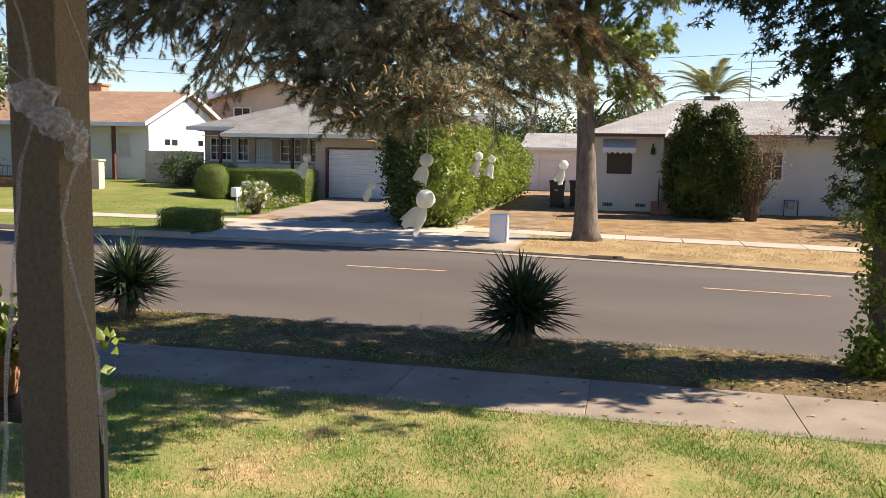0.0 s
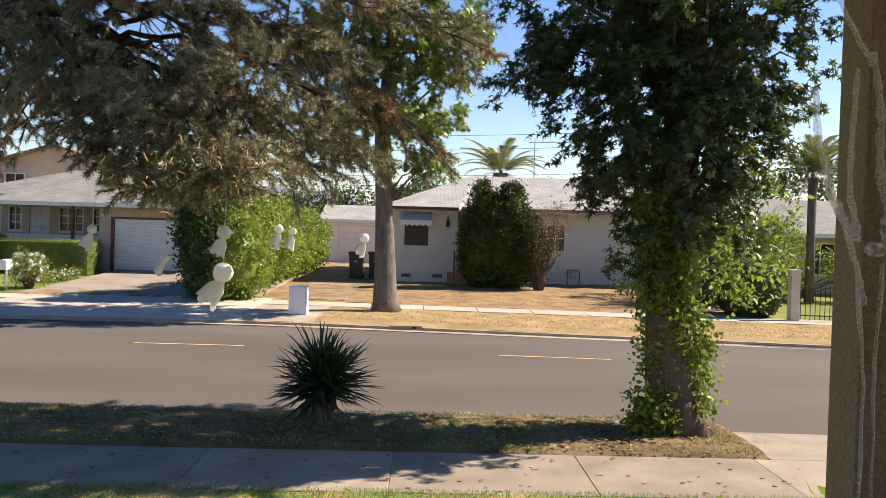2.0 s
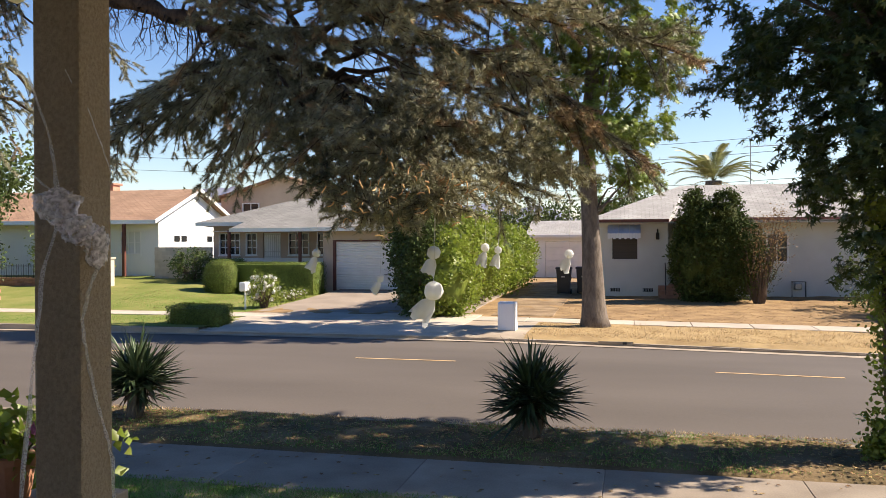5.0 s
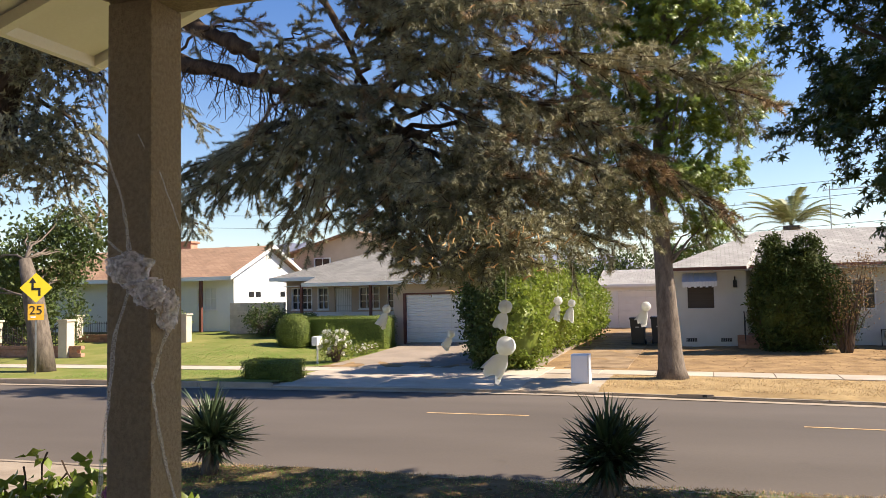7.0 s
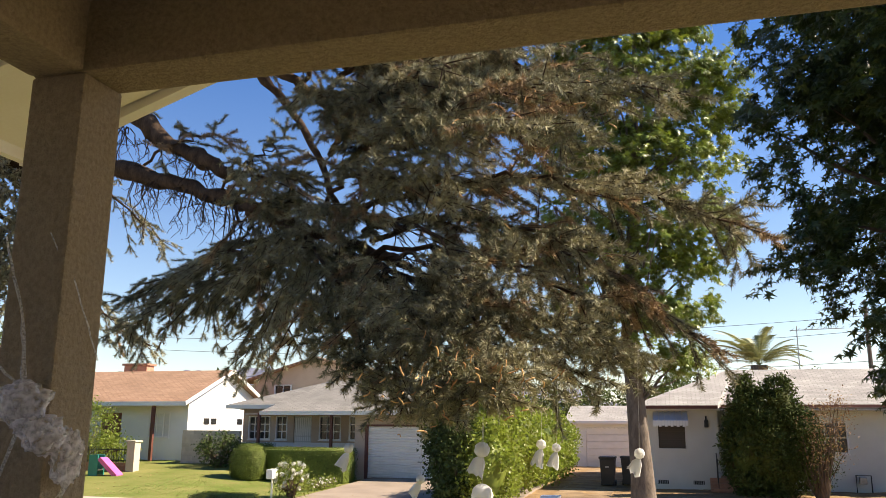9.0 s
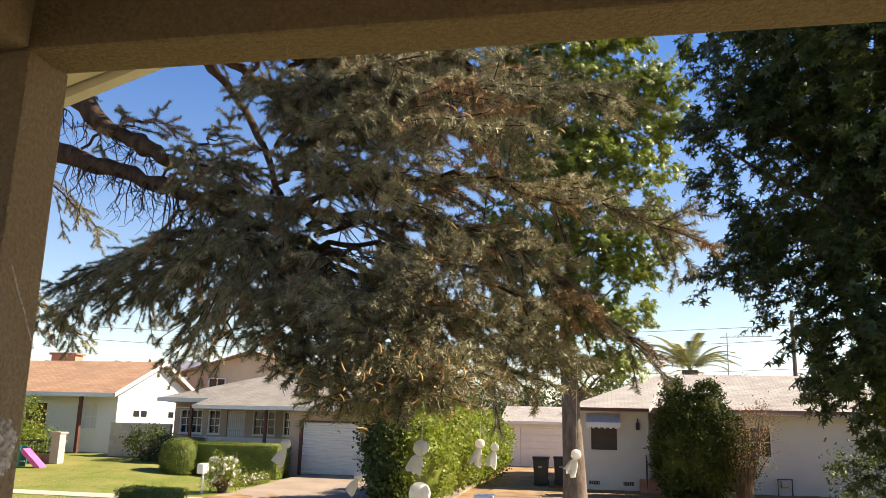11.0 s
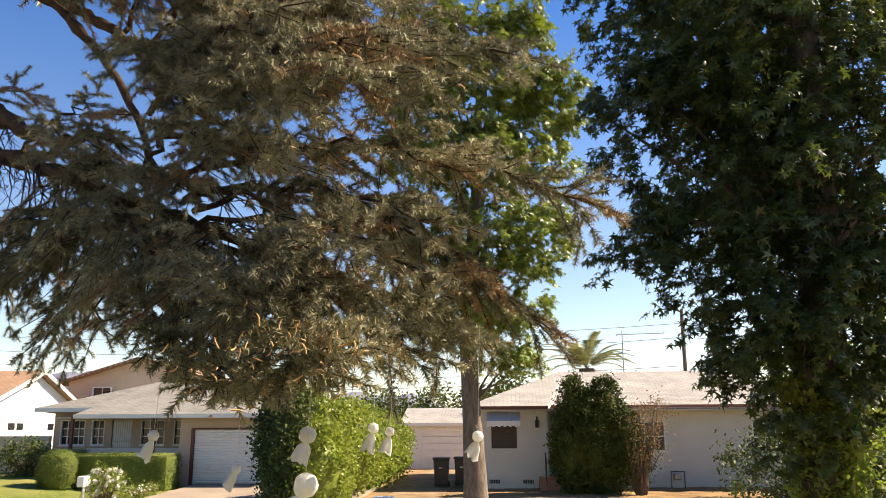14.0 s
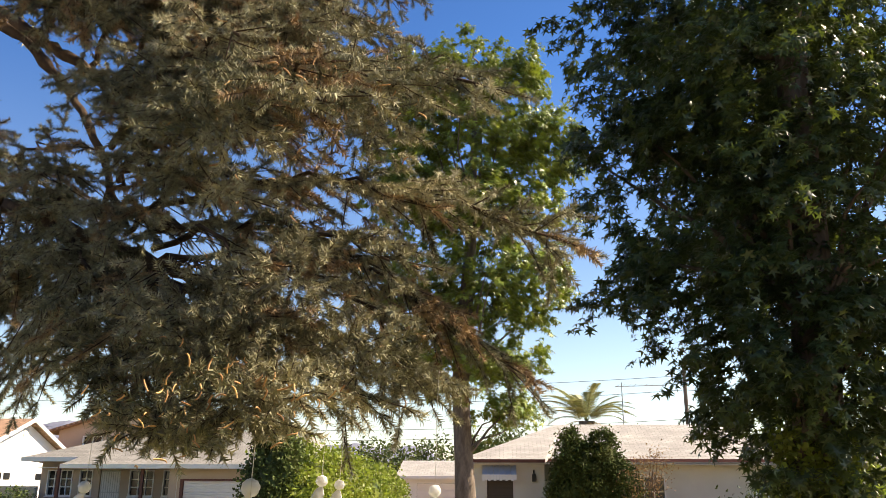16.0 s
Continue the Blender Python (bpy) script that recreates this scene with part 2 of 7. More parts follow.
M["ceramic"] = mat("ceramic", (0.78, 0.77, 0.74), (0.83, 0.82, 0.80), 0.3, 6, 60, 0)
M["cloth"] = mat("cloth", (0.74, 0.73, 0.71), (0.82, 0.81, 0.79), 0.85, 18, 120, 0.3, 0.004, trans=0.45, trans_col=(0.85, 0.84, 0.82))
M["string"] = mat("string", (0.6, 0.58, 0.52), (0.7, 0.68, 0.62), 0.9, 18, 120, 0)
M["web"] = see_through("web", (0.78, 0.76, 0.78), 0.5, 220)
M["cotton"] = see_through("cotton", (0.80, 0.77, 0.80), 0.55, 55)
# bluish because the haze of distance is mixed into the colour
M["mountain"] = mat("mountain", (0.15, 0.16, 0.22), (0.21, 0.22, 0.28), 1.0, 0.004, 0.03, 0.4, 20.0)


def shingles(name, a, b, course):
    """Roof shingles: staggered tabs in courses that follow the slope, each a little different."""
    m = mat(name, a, b, 0.95, 1.0, 30, 0)
    n, l = m.node_tree.nodes, m.node_tree.links
    p = n["Principled BSDF"]
    uv, br = n.new("ShaderNodeUVMap"), n.new("ShaderNodeTexBrick")
    br.inputs["Color1"].default_value, br.inputs["Color2"].default_value = (1, 1, 1, 1), (0.80, 0.80, 0.80, 1)
    br.inputs["Mortar"].default_value = (0.5, 0.5, 0.5, 1)
    br.inputs["Scale"].default_value, br.inputs["Mortar Size"].default_value = 1.0, 0.012
    br.inputs["Brick Width"].default_value, br.inputs["Row Height"].default_value = 0.33, course
    l.new(uv.outputs[0], br.inputs["Vector"])
    src = p.inputs["Base Color"].links[0].from_socket
    mx = n.new("ShaderNodeMix")
    mx.data_type, mx.blend_type = "RGBA", "MULTIPLY"
    mx.inputs[0].default_value = 1
    l.new(src, mx.inputs[6]), l.new(br.outputs["Color"], mx.inputs[7]), l.new(mx.outputs[2], p.inputs["Base Color"])
    bp = n.new("ShaderNodeBump")
    bp.inputs["Strength"].default_value, bp.inputs["Distance"].default_value = 0.6, 0.01
    l.new(br.outputs["Fac"], bp.inputs["Height"]), l.new(bp.outputs[0], p.inputs["Normal"])
    bp.invert = True
    return m


M["roof_grey"] = shingles("roof_grey", (0.34, 0.32, 0.30), (0.44, 0.42, 0.39), 0.16)
M["roof_dark"] = shingles("roof_dark", (0.22, 0.21, 0.19), (0.30, 0.285, 0.26), 0.16)
M["roof_brown"] = shingles("roof_brown", (0.34, 0.20, 0.12), (0.44, 0.27, 0.17), 0.16)


# ---- building helpers ----
def thing(name, label, category, at, group="", kind=""):
    ob = new(name)
    ob.location = at
    return tagged(ob, label, category, group, kind)


def link_mesh(name, me, material, parent=None, label=""):
    me.materials.append(M[material] if isinstance(material, str) else material)
    ob = new(name, me)
    if parent is not None:
        ob.parent = parent
        if parent.type == "EMPTY":
            ob.matrix_parent_inverse = Matrix.Translation(parent.location).inverted()
    if label:
        ob["label"] = label
    return ob


def part(name, bm, material, parent=None, label="", smooth=False):
    me = bpy.data.meshes.new(name)
    bm.normal_update()
    bm.to_mesh(me)
    bm.free()
    if smooth:
        me.polygons.foreach_set("use_smooth", [True] * len(me.polygons))
    return link_mesh(name, me, material, parent, label)


def tris(name, v, f, material, parent=None, label="", smooth=False):
    """One mesh from numpy arrays of places and triangles."""
    me = bpy.data.meshes.new(name)
    me.vertices.add(len(v))
    me.vertices.foreach_set("co", np.asarray(v, dtype=np.float32).ravel())
    me.loops.add(f.size)
    me.loops.foreach_set("vertex_index", np.asarray(f, dtype=np.int32).ravel())
    me.polygons.add(len(f))
    me.polygons.foreach_set("loop_start", np.arange(0, f.size, 3, dtype=np.int32))
    me.polygons.foreach_set("loop_total", np.full(len(f), 3, dtype=np.int32))
    if smooth:
        me.polygons.foreach_set("use_smooth", np.ones(len(f), dtype=bool))
    me.update(calc_edges=True)
    return link_mesh(name, me, material, parent, label)


def box(bm, x0, x1, y0, y1, z0, z1, bevel=0.0, turn=None):
    r = bmesh.ops.create_cube(bm, size=1)
    vs = r["verts"]
    for v in vs:
        v.co = Vector((x0 if v.co.x < 0 else x1, y0 if v.co.y < 0 else y1, z0 if v.co.z < 0 else z1))
    if turn is not None:
        bmesh.ops.transform(bm, matrix=turn, verts=vs)
    if bevel:
        es = list({e for v in vs for e in v.link_edges})
        bmesh.ops.bevel(bm, geom=es, offset=bevel, segments=2, affect="EDGES", profile=0.6)
    return bm


def boxpart(name, material, parent, x0, x1, y0, y1, z0, z1, bevel=0.006, label="", turn=None):
    return part(name, box(bmesh.new(), x0, x1, y0, y1, z0, z1, bevel, turn), material, parent, label)


def tube(bm, pts, radii, n=8, wobble=0.0, seed=0):
    """A tapered tube along points."""
    rnd = random.Random(seed)
    rings = []
    pts = [Vector(p) for p in pts]
    for i, p in enumerate(pts):
        d = (pts[min(i + 1, len(pts) - 1)] - pts[max(i - 1, 0)]).normalized()
        u = d.orthogonal().normalized() if abs(d.z) > 0.9 else d.cross(Vector((0, 0, 1))).normalized()
        w = d.cross(u)
        ring = []
        for k in range(n):
            a = 2 * math.pi * k / n
            r = radii[i] * (1 + wobble * (rnd.random() - 0.5))
            ring.append(bm.verts.new(p + u * (r * math.cos(a)) + w * (r * math.sin(a))))
        rings.append(ring)
    for a, b in zip(rings, rings[1:]):
        for k in range(n):
            bm.faces.new((a[k], a[(k + 1) % n], b[(k + 1) % n], b[k]))
    bm.faces.new(rings[0][::-1]), bm.faces.new(rings[-1])
    return bm


def sag(a, b, n, drop=0.0, jit=0.0, rnd=random):
    a, b = Vector(a), Vector(b)
    out = []
    for i in range(n + 1):
        s = i / n
        p = a.lerp(b, s)
        p.z -= drop * 4 * s * (1 - s)
        if 0 < i < n and jit:
            p += Vector((rnd.uniform(-jit, jit), rnd.uniform(-jit, jit), rnd.uniform(-jit, jit)))
        out.append(p)
    return out


def prism(bm, poly, x0, x1, axis="x"):
    """A solid from an outline in the plane across the axis."""
    mk = (lambda s, p: (s, p[0], p[1])) if axis == "x" else ((lambda s, p: (p[0], s, p[1])) if axis == "y" else (lambda s, p: (p[0], p[1], s)))
    a = [bm.verts.new(mk(x0, p)) for p in poly]
    b = [bm.verts.new(mk(x1, p)) for p in poly]
    for i in range(len(poly)):
        j = (i + 1) % len(poly)
        bm.faces.new((a[i], a[j], b[j], b[i]))
    bm.faces.new(a[::-1]), bm.faces.new(b)
    bmesh.ops.recalc_face_normals(bm, faces=bm.faces)
    return bm


def roof_plane(name, corners, material, parent, thick=0.12, label=""):
    """One sloping slab of roof, with shingle courses along its first edge."""
    bm = bmesh.new()
    top = [bm.verts.new(c) for c in corners]
    low = [bm.verts.new(Vector(c) - Vector((0, 0, thick))) for c in corners]
    f = bm.faces.new(top)
    k = len(corners)
    for i in range(k):
        bm.faces.new((top[i], low[i], low[(i + 1) % k], top[(i + 1) % k]))
    bm.faces.new(low[::-1])
    u = (Vector(corners[1]) - Vector(corners[0])).normalized()
    f.normal_update()
    w = f.normal.cross(u)
    lay = bm.loops.layers.uv.new("UVMap")
    for g in bm.faces:
        for lp in g.loops:
            d = lp.vert.co - Vector(corners[0])
            lp[lay].uv = (d.dot(u), d.dot(w))
    bmesh.ops.recalc_face_normals(bm, faces=bm.faces)
    return part(name, bm, material, parent, label)


def wall_y(bm, x0, x1, z0, z1, y, thick, holes):
    """A wall in the x-z plane whose front is at y, with openings (x0, x1, z0, z1) through it."""
    xs = sorted({x0, x1, *[h[0] for h in holes], *[h[1] for h in holes]})
    zs = sorted({z0, z1, *[h[2] for h in holes], *[h[3] for h in holes]})
    for a, b in zip(xs, xs[1:]):
        for c, d in zip(zs, zs[1:]):
            if not any(h[0] <= a and b <= h[1] and h[2] <= c and d <= h[3] for h in holes):
                box(bm, a, b, y, y + thick, c, d)
    bmesh.ops.remove_doubles(bm, verts=bm.verts, dist=1e-4)
    return bm


def frames_of(d, spin):
    """Rotation matrices whose z follows d, spun about it."""
    d = d / np.linalg.norm(d, axis=1, keepdims=True)
    ref = np.where(np.abs(d[:, 2:3]) > 0.95, np.array([[1.0, 0, 0]]), np.array([[0, 0, 1.0]]))
    u = np.cross(ref, d)
    u /= np.linalg.norm(u, axis=1, keepdims=True)
    w = np.cross(d, u)
    c, s = np.cos(spin)[:, None], np.sin(spin)[:, None]
    return np.stack([u * c + w * s, w * c - u * s, d], axis=2)


def stamp(tv, tf, pos, rot, size):
    """Copies of a small template, as one pair of arrays."""
    v = np.einsum("nij,kj->nki", rot, tv) * size[:, None, None] + pos[:, None, :]
    f = tf[None] + (np.arange(len(pos)) * len(tv))[:, None, None]
    return v.reshape(-1, 3), f.reshape(-1, 3)


def join(parts):
    vs, fs, k = [], [], 0
    for v, f in parts:
        vs.append(v), fs.append(f + k)
        k += len(v)
    return np.concatenate(vs), np.concatenate(fs)


R = np.random.RandomState(7)


def star_leaf(cup=0.12):
    """A five-pointed leaf with a cupped blade, one unit wide, lying along x."""
    v = [(0.25, 0, -cup)]
    for i in range(10):
        a = math.pi * 2 * i / 10
        r = (0.58 if i % 2 == 0 else 0.2)
        v.append((0.25 + r * math.cos(a), r * math.sin(a), cup * (0.5 if i % 2 else -0.4)))
    f = [(0, 1 + i, 1 + (i + 1) % 10) for i in range(10)]
    return np.array(v), np.array(f)


def lobed_leaf(cup=0.1):
    """A five-lobed leaf of few triangles, one unit wide."""
    v = []
    for i in range(5):
        a = math.pi * 2 * (i - 2) / 5.6
        v.append((0.15 + 0.62 * math.cos(a), 0.62 * math.sin(a), -cup))
    for i in range(5):
        a = math.pi * 2 * (i - 2.5) / 5.6
        v.append((0.15 + 0.2 * math.cos(a), 0.2 * math.sin(a), cup * 0.4))
    v.append((-0.1, 0.06, 0.0))
    f = [(5 + i, i, 6 + i) for i in range(5)] + [(5, 6, 7), (5, 7, 8), (5, 8, 9)]
    return np.array(v), np.array(f)


def oval_leaf(w=0.5, fold=0.12):
    v = [(0, 0, 0), (0.35, w / 2, fold), (0.35, -w / 2, fold), (1, 0, -fold), (0.4, 0, 0)]
    return np.array(v), np.array([(0, 4, 1), (0, 2, 4), (1, 4, 3), (4, 2, 3)])


def leaves(clumps, per, spread, size, template, up=0.5, droop=0.2):
    """Leaves round clump centres, facing about, as arrays."""
    n = len(clumps) * per
    pos = np.repeat(clumps, per, axis=0) + R.normal(0, 1, (n, 3)) * spread
    d = R.normal(0, 1, (n, 3)) + np.array([0, 0, up])
    rot = frames_of(d, R.uniform(0, 6.28, n))
    return stamp(*template, pos, rot, R.uniform(0.6, 1.25, n) * size)


def sprays(clumps, axis, shoots, per, length, size, template, lift=0.1, droop=0.6):
    """Leafy shoots that grow outward from clump centres; the leaves stand off the shoot and hang a little."""
    n = len(clumps) * shoots
    src = np.repeat(clumps, shoots, axis=0)
    out = (src - np.array(axis)) * (1, 1, 0)
    out /= np.linalg.norm(out, axis=1, keepdims=True) + 0.3
    d = out * 0.8 + R.normal(0, 0.6, (n, 3)) + (0, 0, lift)
    d /= np.linalg.norm(d, axis=1, keepdims=True)
    ln = R.uniform(0.6, 1.25, n) * length
    k = n * per
    d, src, ln, out = (np.repeat(a, per, axis=0) for a in (d, src, ln, out))
    s = np.tile((np.arange(per) + 0.6) / per, n)
    pos = src + d * (ln * s)[:, None]
    pos[:, 2] -= 0.25 * ln * s * s
    side = np.cross(d, R.normal(0, 1, (k, 3)))
    side /= np.linalg.norm(side, axis=1, keepdims=True)
    ax = d * 0.45 + side * 0.8 + R.normal(0, 0.15, (k, 3)) - np.array((0, 0, droop))
    ax /= np.linalg.norm(ax, axis=1, keepdims=True)
    nm = out * 0.6 + np.array((0, 0, 0.8)) + R.normal(0, 0.4, (k, 3))
    nm -= ax * np.sum(ax * nm, axis=1, keepdims=True)
    nm /= np.linalg.norm(nm, axis=1, keepdims=True)
    rot = np.stack([ax, np.cross(nm, ax), nm], axis=2)
    return stamp(*template, pos + ax * size * 0.3, rot, R.uniform(0.65, 1.2, k) * size)


def in_blob(c, r, n, hollow=0.55):
    d = R.normal(0, 1, (n, 3))
    d /= np.linalg.norm(d, axis=1, keepdims=True)
    return np.array(c) + d * (hollow + (1 - hollow) * R.uniform(0, 1, (n, 1)) ** 0.6) * np.array(r)


# ---- ground and street ----
def bend(x):
    return max(0.0, x + 4.0)


def near_curb(x):
    return 10.42 - 0.035 * bend(x)


def far_curb(x):
    return 20.75 - 0.15 * bend(x)


def mid_line(x):
    return 16.52 - 0.09 * bend(x)


def far_walk(x):
    return 24.35 - 0.13 * bend(x)


def far_height(x, y):
    """The far front yards rise from the pavement towards the houses, most on the garden side."""
    s = 0.022 + 0.045 * min(1, max(0, (-16.0 - x) / 3.0))
    return 0.05 + s * max(0.0, min(y, 44.0) - far_walk(x) - 1.3)


def sheet(name, x0, x1, ya, yb, nx, ny, height, material, label, rough=0.0, kind="structure", category="ground"):
    v, f = [], []
    for i in range(nx + 1):
        x = x0 + (x1 - x0) * i / nx
        a, b = ya(x), yb(x)
        for j in range(ny + 1):
            y = a + (b - a) * j / ny
            z = height(x, y)
            if rough:
                z += rough * (noise.noise(Vector((x * 1.3, y * 1.3, 3.1))) + 0.5 * noise.noise(Vector((x * 4, y * 4, 1.0))))
            v.append((x, y, z))
    for i in range(nx):
        for j in range(ny):
            k = i * (ny + 1) + j
            f += [(k, k + ny + 1, k + 1), (k + 1, k + ny + 1, k + ny + 2)]
    ob = tris(name, np.array(v), np.array(f), material, smooth=True)
    return tagged(ob, label, category, kind=kind)


C = lambda c: (lambda x: c)
sheet("ground", -2500, 2500, C(-400), C(4500), 40, 60, lambda x, y: -0.35, "dirt", "bare brown earth reaching to the horizon", kind="structure")
sheet("lawn", -14, 12, C(-2.0), C(7.3), 130, 46, lambda x, y: -0.005, "lawn", "front lawn of green grass with dry yellow patches", 0.025)
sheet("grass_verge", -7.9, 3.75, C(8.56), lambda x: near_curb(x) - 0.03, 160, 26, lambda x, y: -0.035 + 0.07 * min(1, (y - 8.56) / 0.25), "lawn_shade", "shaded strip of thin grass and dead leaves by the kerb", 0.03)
sheet("grass_verge", 7.2, 16, C(8.62), lambda x: near_curb(x) - 0.14, 40, 10, lambda x, y: 0.02, "dry_grass", "strip of dry grass by the kerb", 0.02)
sheet("road", -160, 160, near_curb, far_curb, 320, 10, lambda x, y: -0.14 + 0.075 * (1 - ((y - 0.5 * (near_curb(x) + far_curb(x))) / 5.2) ** 2), "asphalt",
      "worn grey-brown asphalt street with a low crown", category="road")
sheet("grass_verge", -70, -12.0, lambda x: far_curb(x) + 0.16, far_walk, 80, 8, lambda x, y: 0.03, "lawn_far", "strip of mown green grass beside the far pavement", 0.02)
sheet("grass_verge", -2.75, 40, lambda x: far_curb(x) + 0.16, far_walk, 90, 10, lambda x, y: 0.03 - 0.10 * max(0, 1 - (y - far_curb(x) - 0.16) / 0.6), "dry_grass", "strip of dry yellow grass and fallen leaves", 0.04)
sheet("lawn", -70, -12.9, lambda x: far_walk(x) + 1.3, C(64), 90, 60, far_height, "lawn_far", "mown green lawn with scattered dead leaves", 0.02)
sheet("yard", -12.9, 10.3, lambda x: far_walk(x) + 1.3, C(64), 80, 60, far_height, "dry", "bare dry front yard with dead grass and leaf litter", 0.04)
sheet("lawn", 10.3, 45, lambda x: far_walk(x) + 1.3, C(64), 60, 30, far_height, "lawn_far", "green lawn behind an iron fence", 0.02)

sheet("pavement", -4.8, -2.75, lambda x: far_curb(x) + 0.16, lambda x: far_walk(x) + 1.3, 10, 24, lambda x, y: 0.035 - 0.10 * max(0, 1 - (y - far_curb(x) - 0.16) / 0.8), "kerb_tan", "worn concrete crossing in front of the ivy hedge", 0.01, category="pavement")
sheet("gutter", -60, 40, lambda x: far_curb(x) - 0.42, lambda x: far_curb(x) + 0.01, 120, 3, lambda x, y: -0.122 + 0.03 * max(0, far_curb(x) - y), "kerb_tan", "sandy concrete gutter along the far kerb", 0.003, category="gutter")
# kerbs, cast in lengths
for far in (False, True):
    edge = far_curb if far else near_curb
    for k in range(-16, 12):
        x0, x1 = k * 2.4, k * 2.4 + 2.385
        if not far and k in (1, 2):
            x0, x1 = (x0, 3.74) if k == 1 else (3.755, x1)
        if (not far and (-12.5 < x0 < -8.5 or 3.6 < x0 < 6.6)) or (far and -12.6 < x0 < -4.9):
            h = -0.07
        else:
            h = (0.025 if x0 < -12.5 else -0.06) if far else 0.03
        bm = bmesh.new()
        w = -0.16 if not far else 0.16
        a, b = edge(x0), edge(x1)
        vs = [bm.verts.new(p) for p in ((x0, a, -0.3), (x1, b, -0.3), (x1, b + w, -0.3), (x0, a + w, -0.3), (x0, a, h), (x1, b, h), (x1, b + w, h), (x0, a + w, h))]
        for q in ((0, 1, 5, 4), (1, 2, 6, 5), (2, 3, 7, 6), (3, 0, 4, 7), (4, 5, 6, 7)):
            bm.faces.new([vs[i] for i in q])
        bmesh.ops.recalc_face_normals(bm, faces=bm.faces)
        bmesh.ops.bevel(bm, geom=[e for e in bm.edges if e.verts[0].co.z > h - 0.01 and e.verts[1].co.z > h - 0.01 and abs(e.verts[0].co.x - e.verts[1].co.x) > 1], offset=0.025, segments=2, affect="EDGES")
        tagged(part("kerb", bm, "kerb_tan" if far else "concrete"), "worn concrete kerb stone at the street's edge", "kerb", kind="structure")


def slab(name, x0, x1, ya, yb, zf, material, parent, gap=0.008, tilt=0.0):
    """One cast slab between two edges that may run aslant."""
    bm = bmesh.new()
    pts = [(x0 + gap, ya(x0) + gap), (x1 - gap, ya(x1) + gap), (x1 - gap, yb(x1) - gap), (x0 + gap, yb(x0) - gap)]
    top = [bm.verts.new((x, y, zf(x, y) + tilt * (1 if i in (1, 2) else 0))) for i, (x, y) in enumerate(pts)]
    low = [bm.verts.new((v.co.x, v.co.y, v.co.z - 0.16)) for v in top]
    bm.faces.new(top)
    for i in range(4):
        bm.faces.new((top[i], low[i], low[(i + 1) % 4], top[(i + 1) % 4]))
    bmesh.ops.recalc_face_normals(bm, faces=bm.faces)
    bmesh.ops.bevel(bm, geom=[e for e in bm.edges if all(v in top for v in e.verts)], offset=0.008, segments=1, affect="EDGES")
    return part(name, bm, material, parent)


pv = thing("pavement", "concrete pavement in cracked slabs across the front lawn", "pavement", (0, 7.9, 0), kind="structure")
for k in range(-9, 9):
    x0 = -0.30 + 1.93 * k
    slab("slab", x0, x0 + 1.93, C(7.27), C(8.62), lambda x, y: 0.0, "concrete", pv, 0.0, random.uniform(-0.006, 0.006))
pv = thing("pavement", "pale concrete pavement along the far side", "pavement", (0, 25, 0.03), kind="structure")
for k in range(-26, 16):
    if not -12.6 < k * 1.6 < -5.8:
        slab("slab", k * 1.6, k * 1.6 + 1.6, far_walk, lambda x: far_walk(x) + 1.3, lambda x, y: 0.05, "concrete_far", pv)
# driveway aprons and drives
dv = thing("driveway", "concrete driveway rising to the garage, stained and cracked", "driveway", (-9, 27, 0), kind="structure")
for x0, x1 in ((-12.3, -8.9), (-8.9, -4.8)):
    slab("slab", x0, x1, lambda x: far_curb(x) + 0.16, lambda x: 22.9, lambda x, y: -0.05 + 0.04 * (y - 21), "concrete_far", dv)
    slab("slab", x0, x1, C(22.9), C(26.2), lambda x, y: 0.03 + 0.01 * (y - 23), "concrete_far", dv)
    slab("slab", x0 - 0.5, x1 - 0.5, C(26.2), C(30.4), lambda x, y: 0.06 + 0.034 * (y - 26.2), "drive", dv)
    slab("slab", x0 - 0.5, x1 - 0.5, C(30.4), C(34.5), lambda x, y: 0.20 + 0.04 * (y - 30.4), "drive", dv)
dv = thing("driveway", "pale concrete driveway crossing the verge to the street", "driveway", (5, 9, 0), kind="structure")
slab("slab", 3.75, 7.2, C(8.62), lambda x: near_curb(x) - 0.16, lambda x, y: 0.0 - 0.045 * (y - 8.62), "concrete", dv)
slab("slab", 3.3, 7.0, C(2.0), C(7.27), lambda x, y: 0.01, "concrete", dv)
dv = thing("driveway", "pale concrete driveway crossing the verge to the street", "driveway", (-9.5, 9, 0), kind="structure")
slab("slab", -11.6, -7.9, C(8.62), lambda x: near_curb(x) - 0.16, lambda x, y: 0.0 - 0.045 * (y - 8.62), "concrete", dv)
dv = thing("driveway", "narrow old driveway beside the ivy hedge, littered with leaves", "driveway", (-3.8, 30, 0), kind="structure")
for k in range(7):
    slab("slab", -4.5, -2.5, C(26.0 + 2.6 * k), C(28.6 + 2.6 * k), lambda x, y: far_height(x, y) + 0.012, "drive_old", dv)
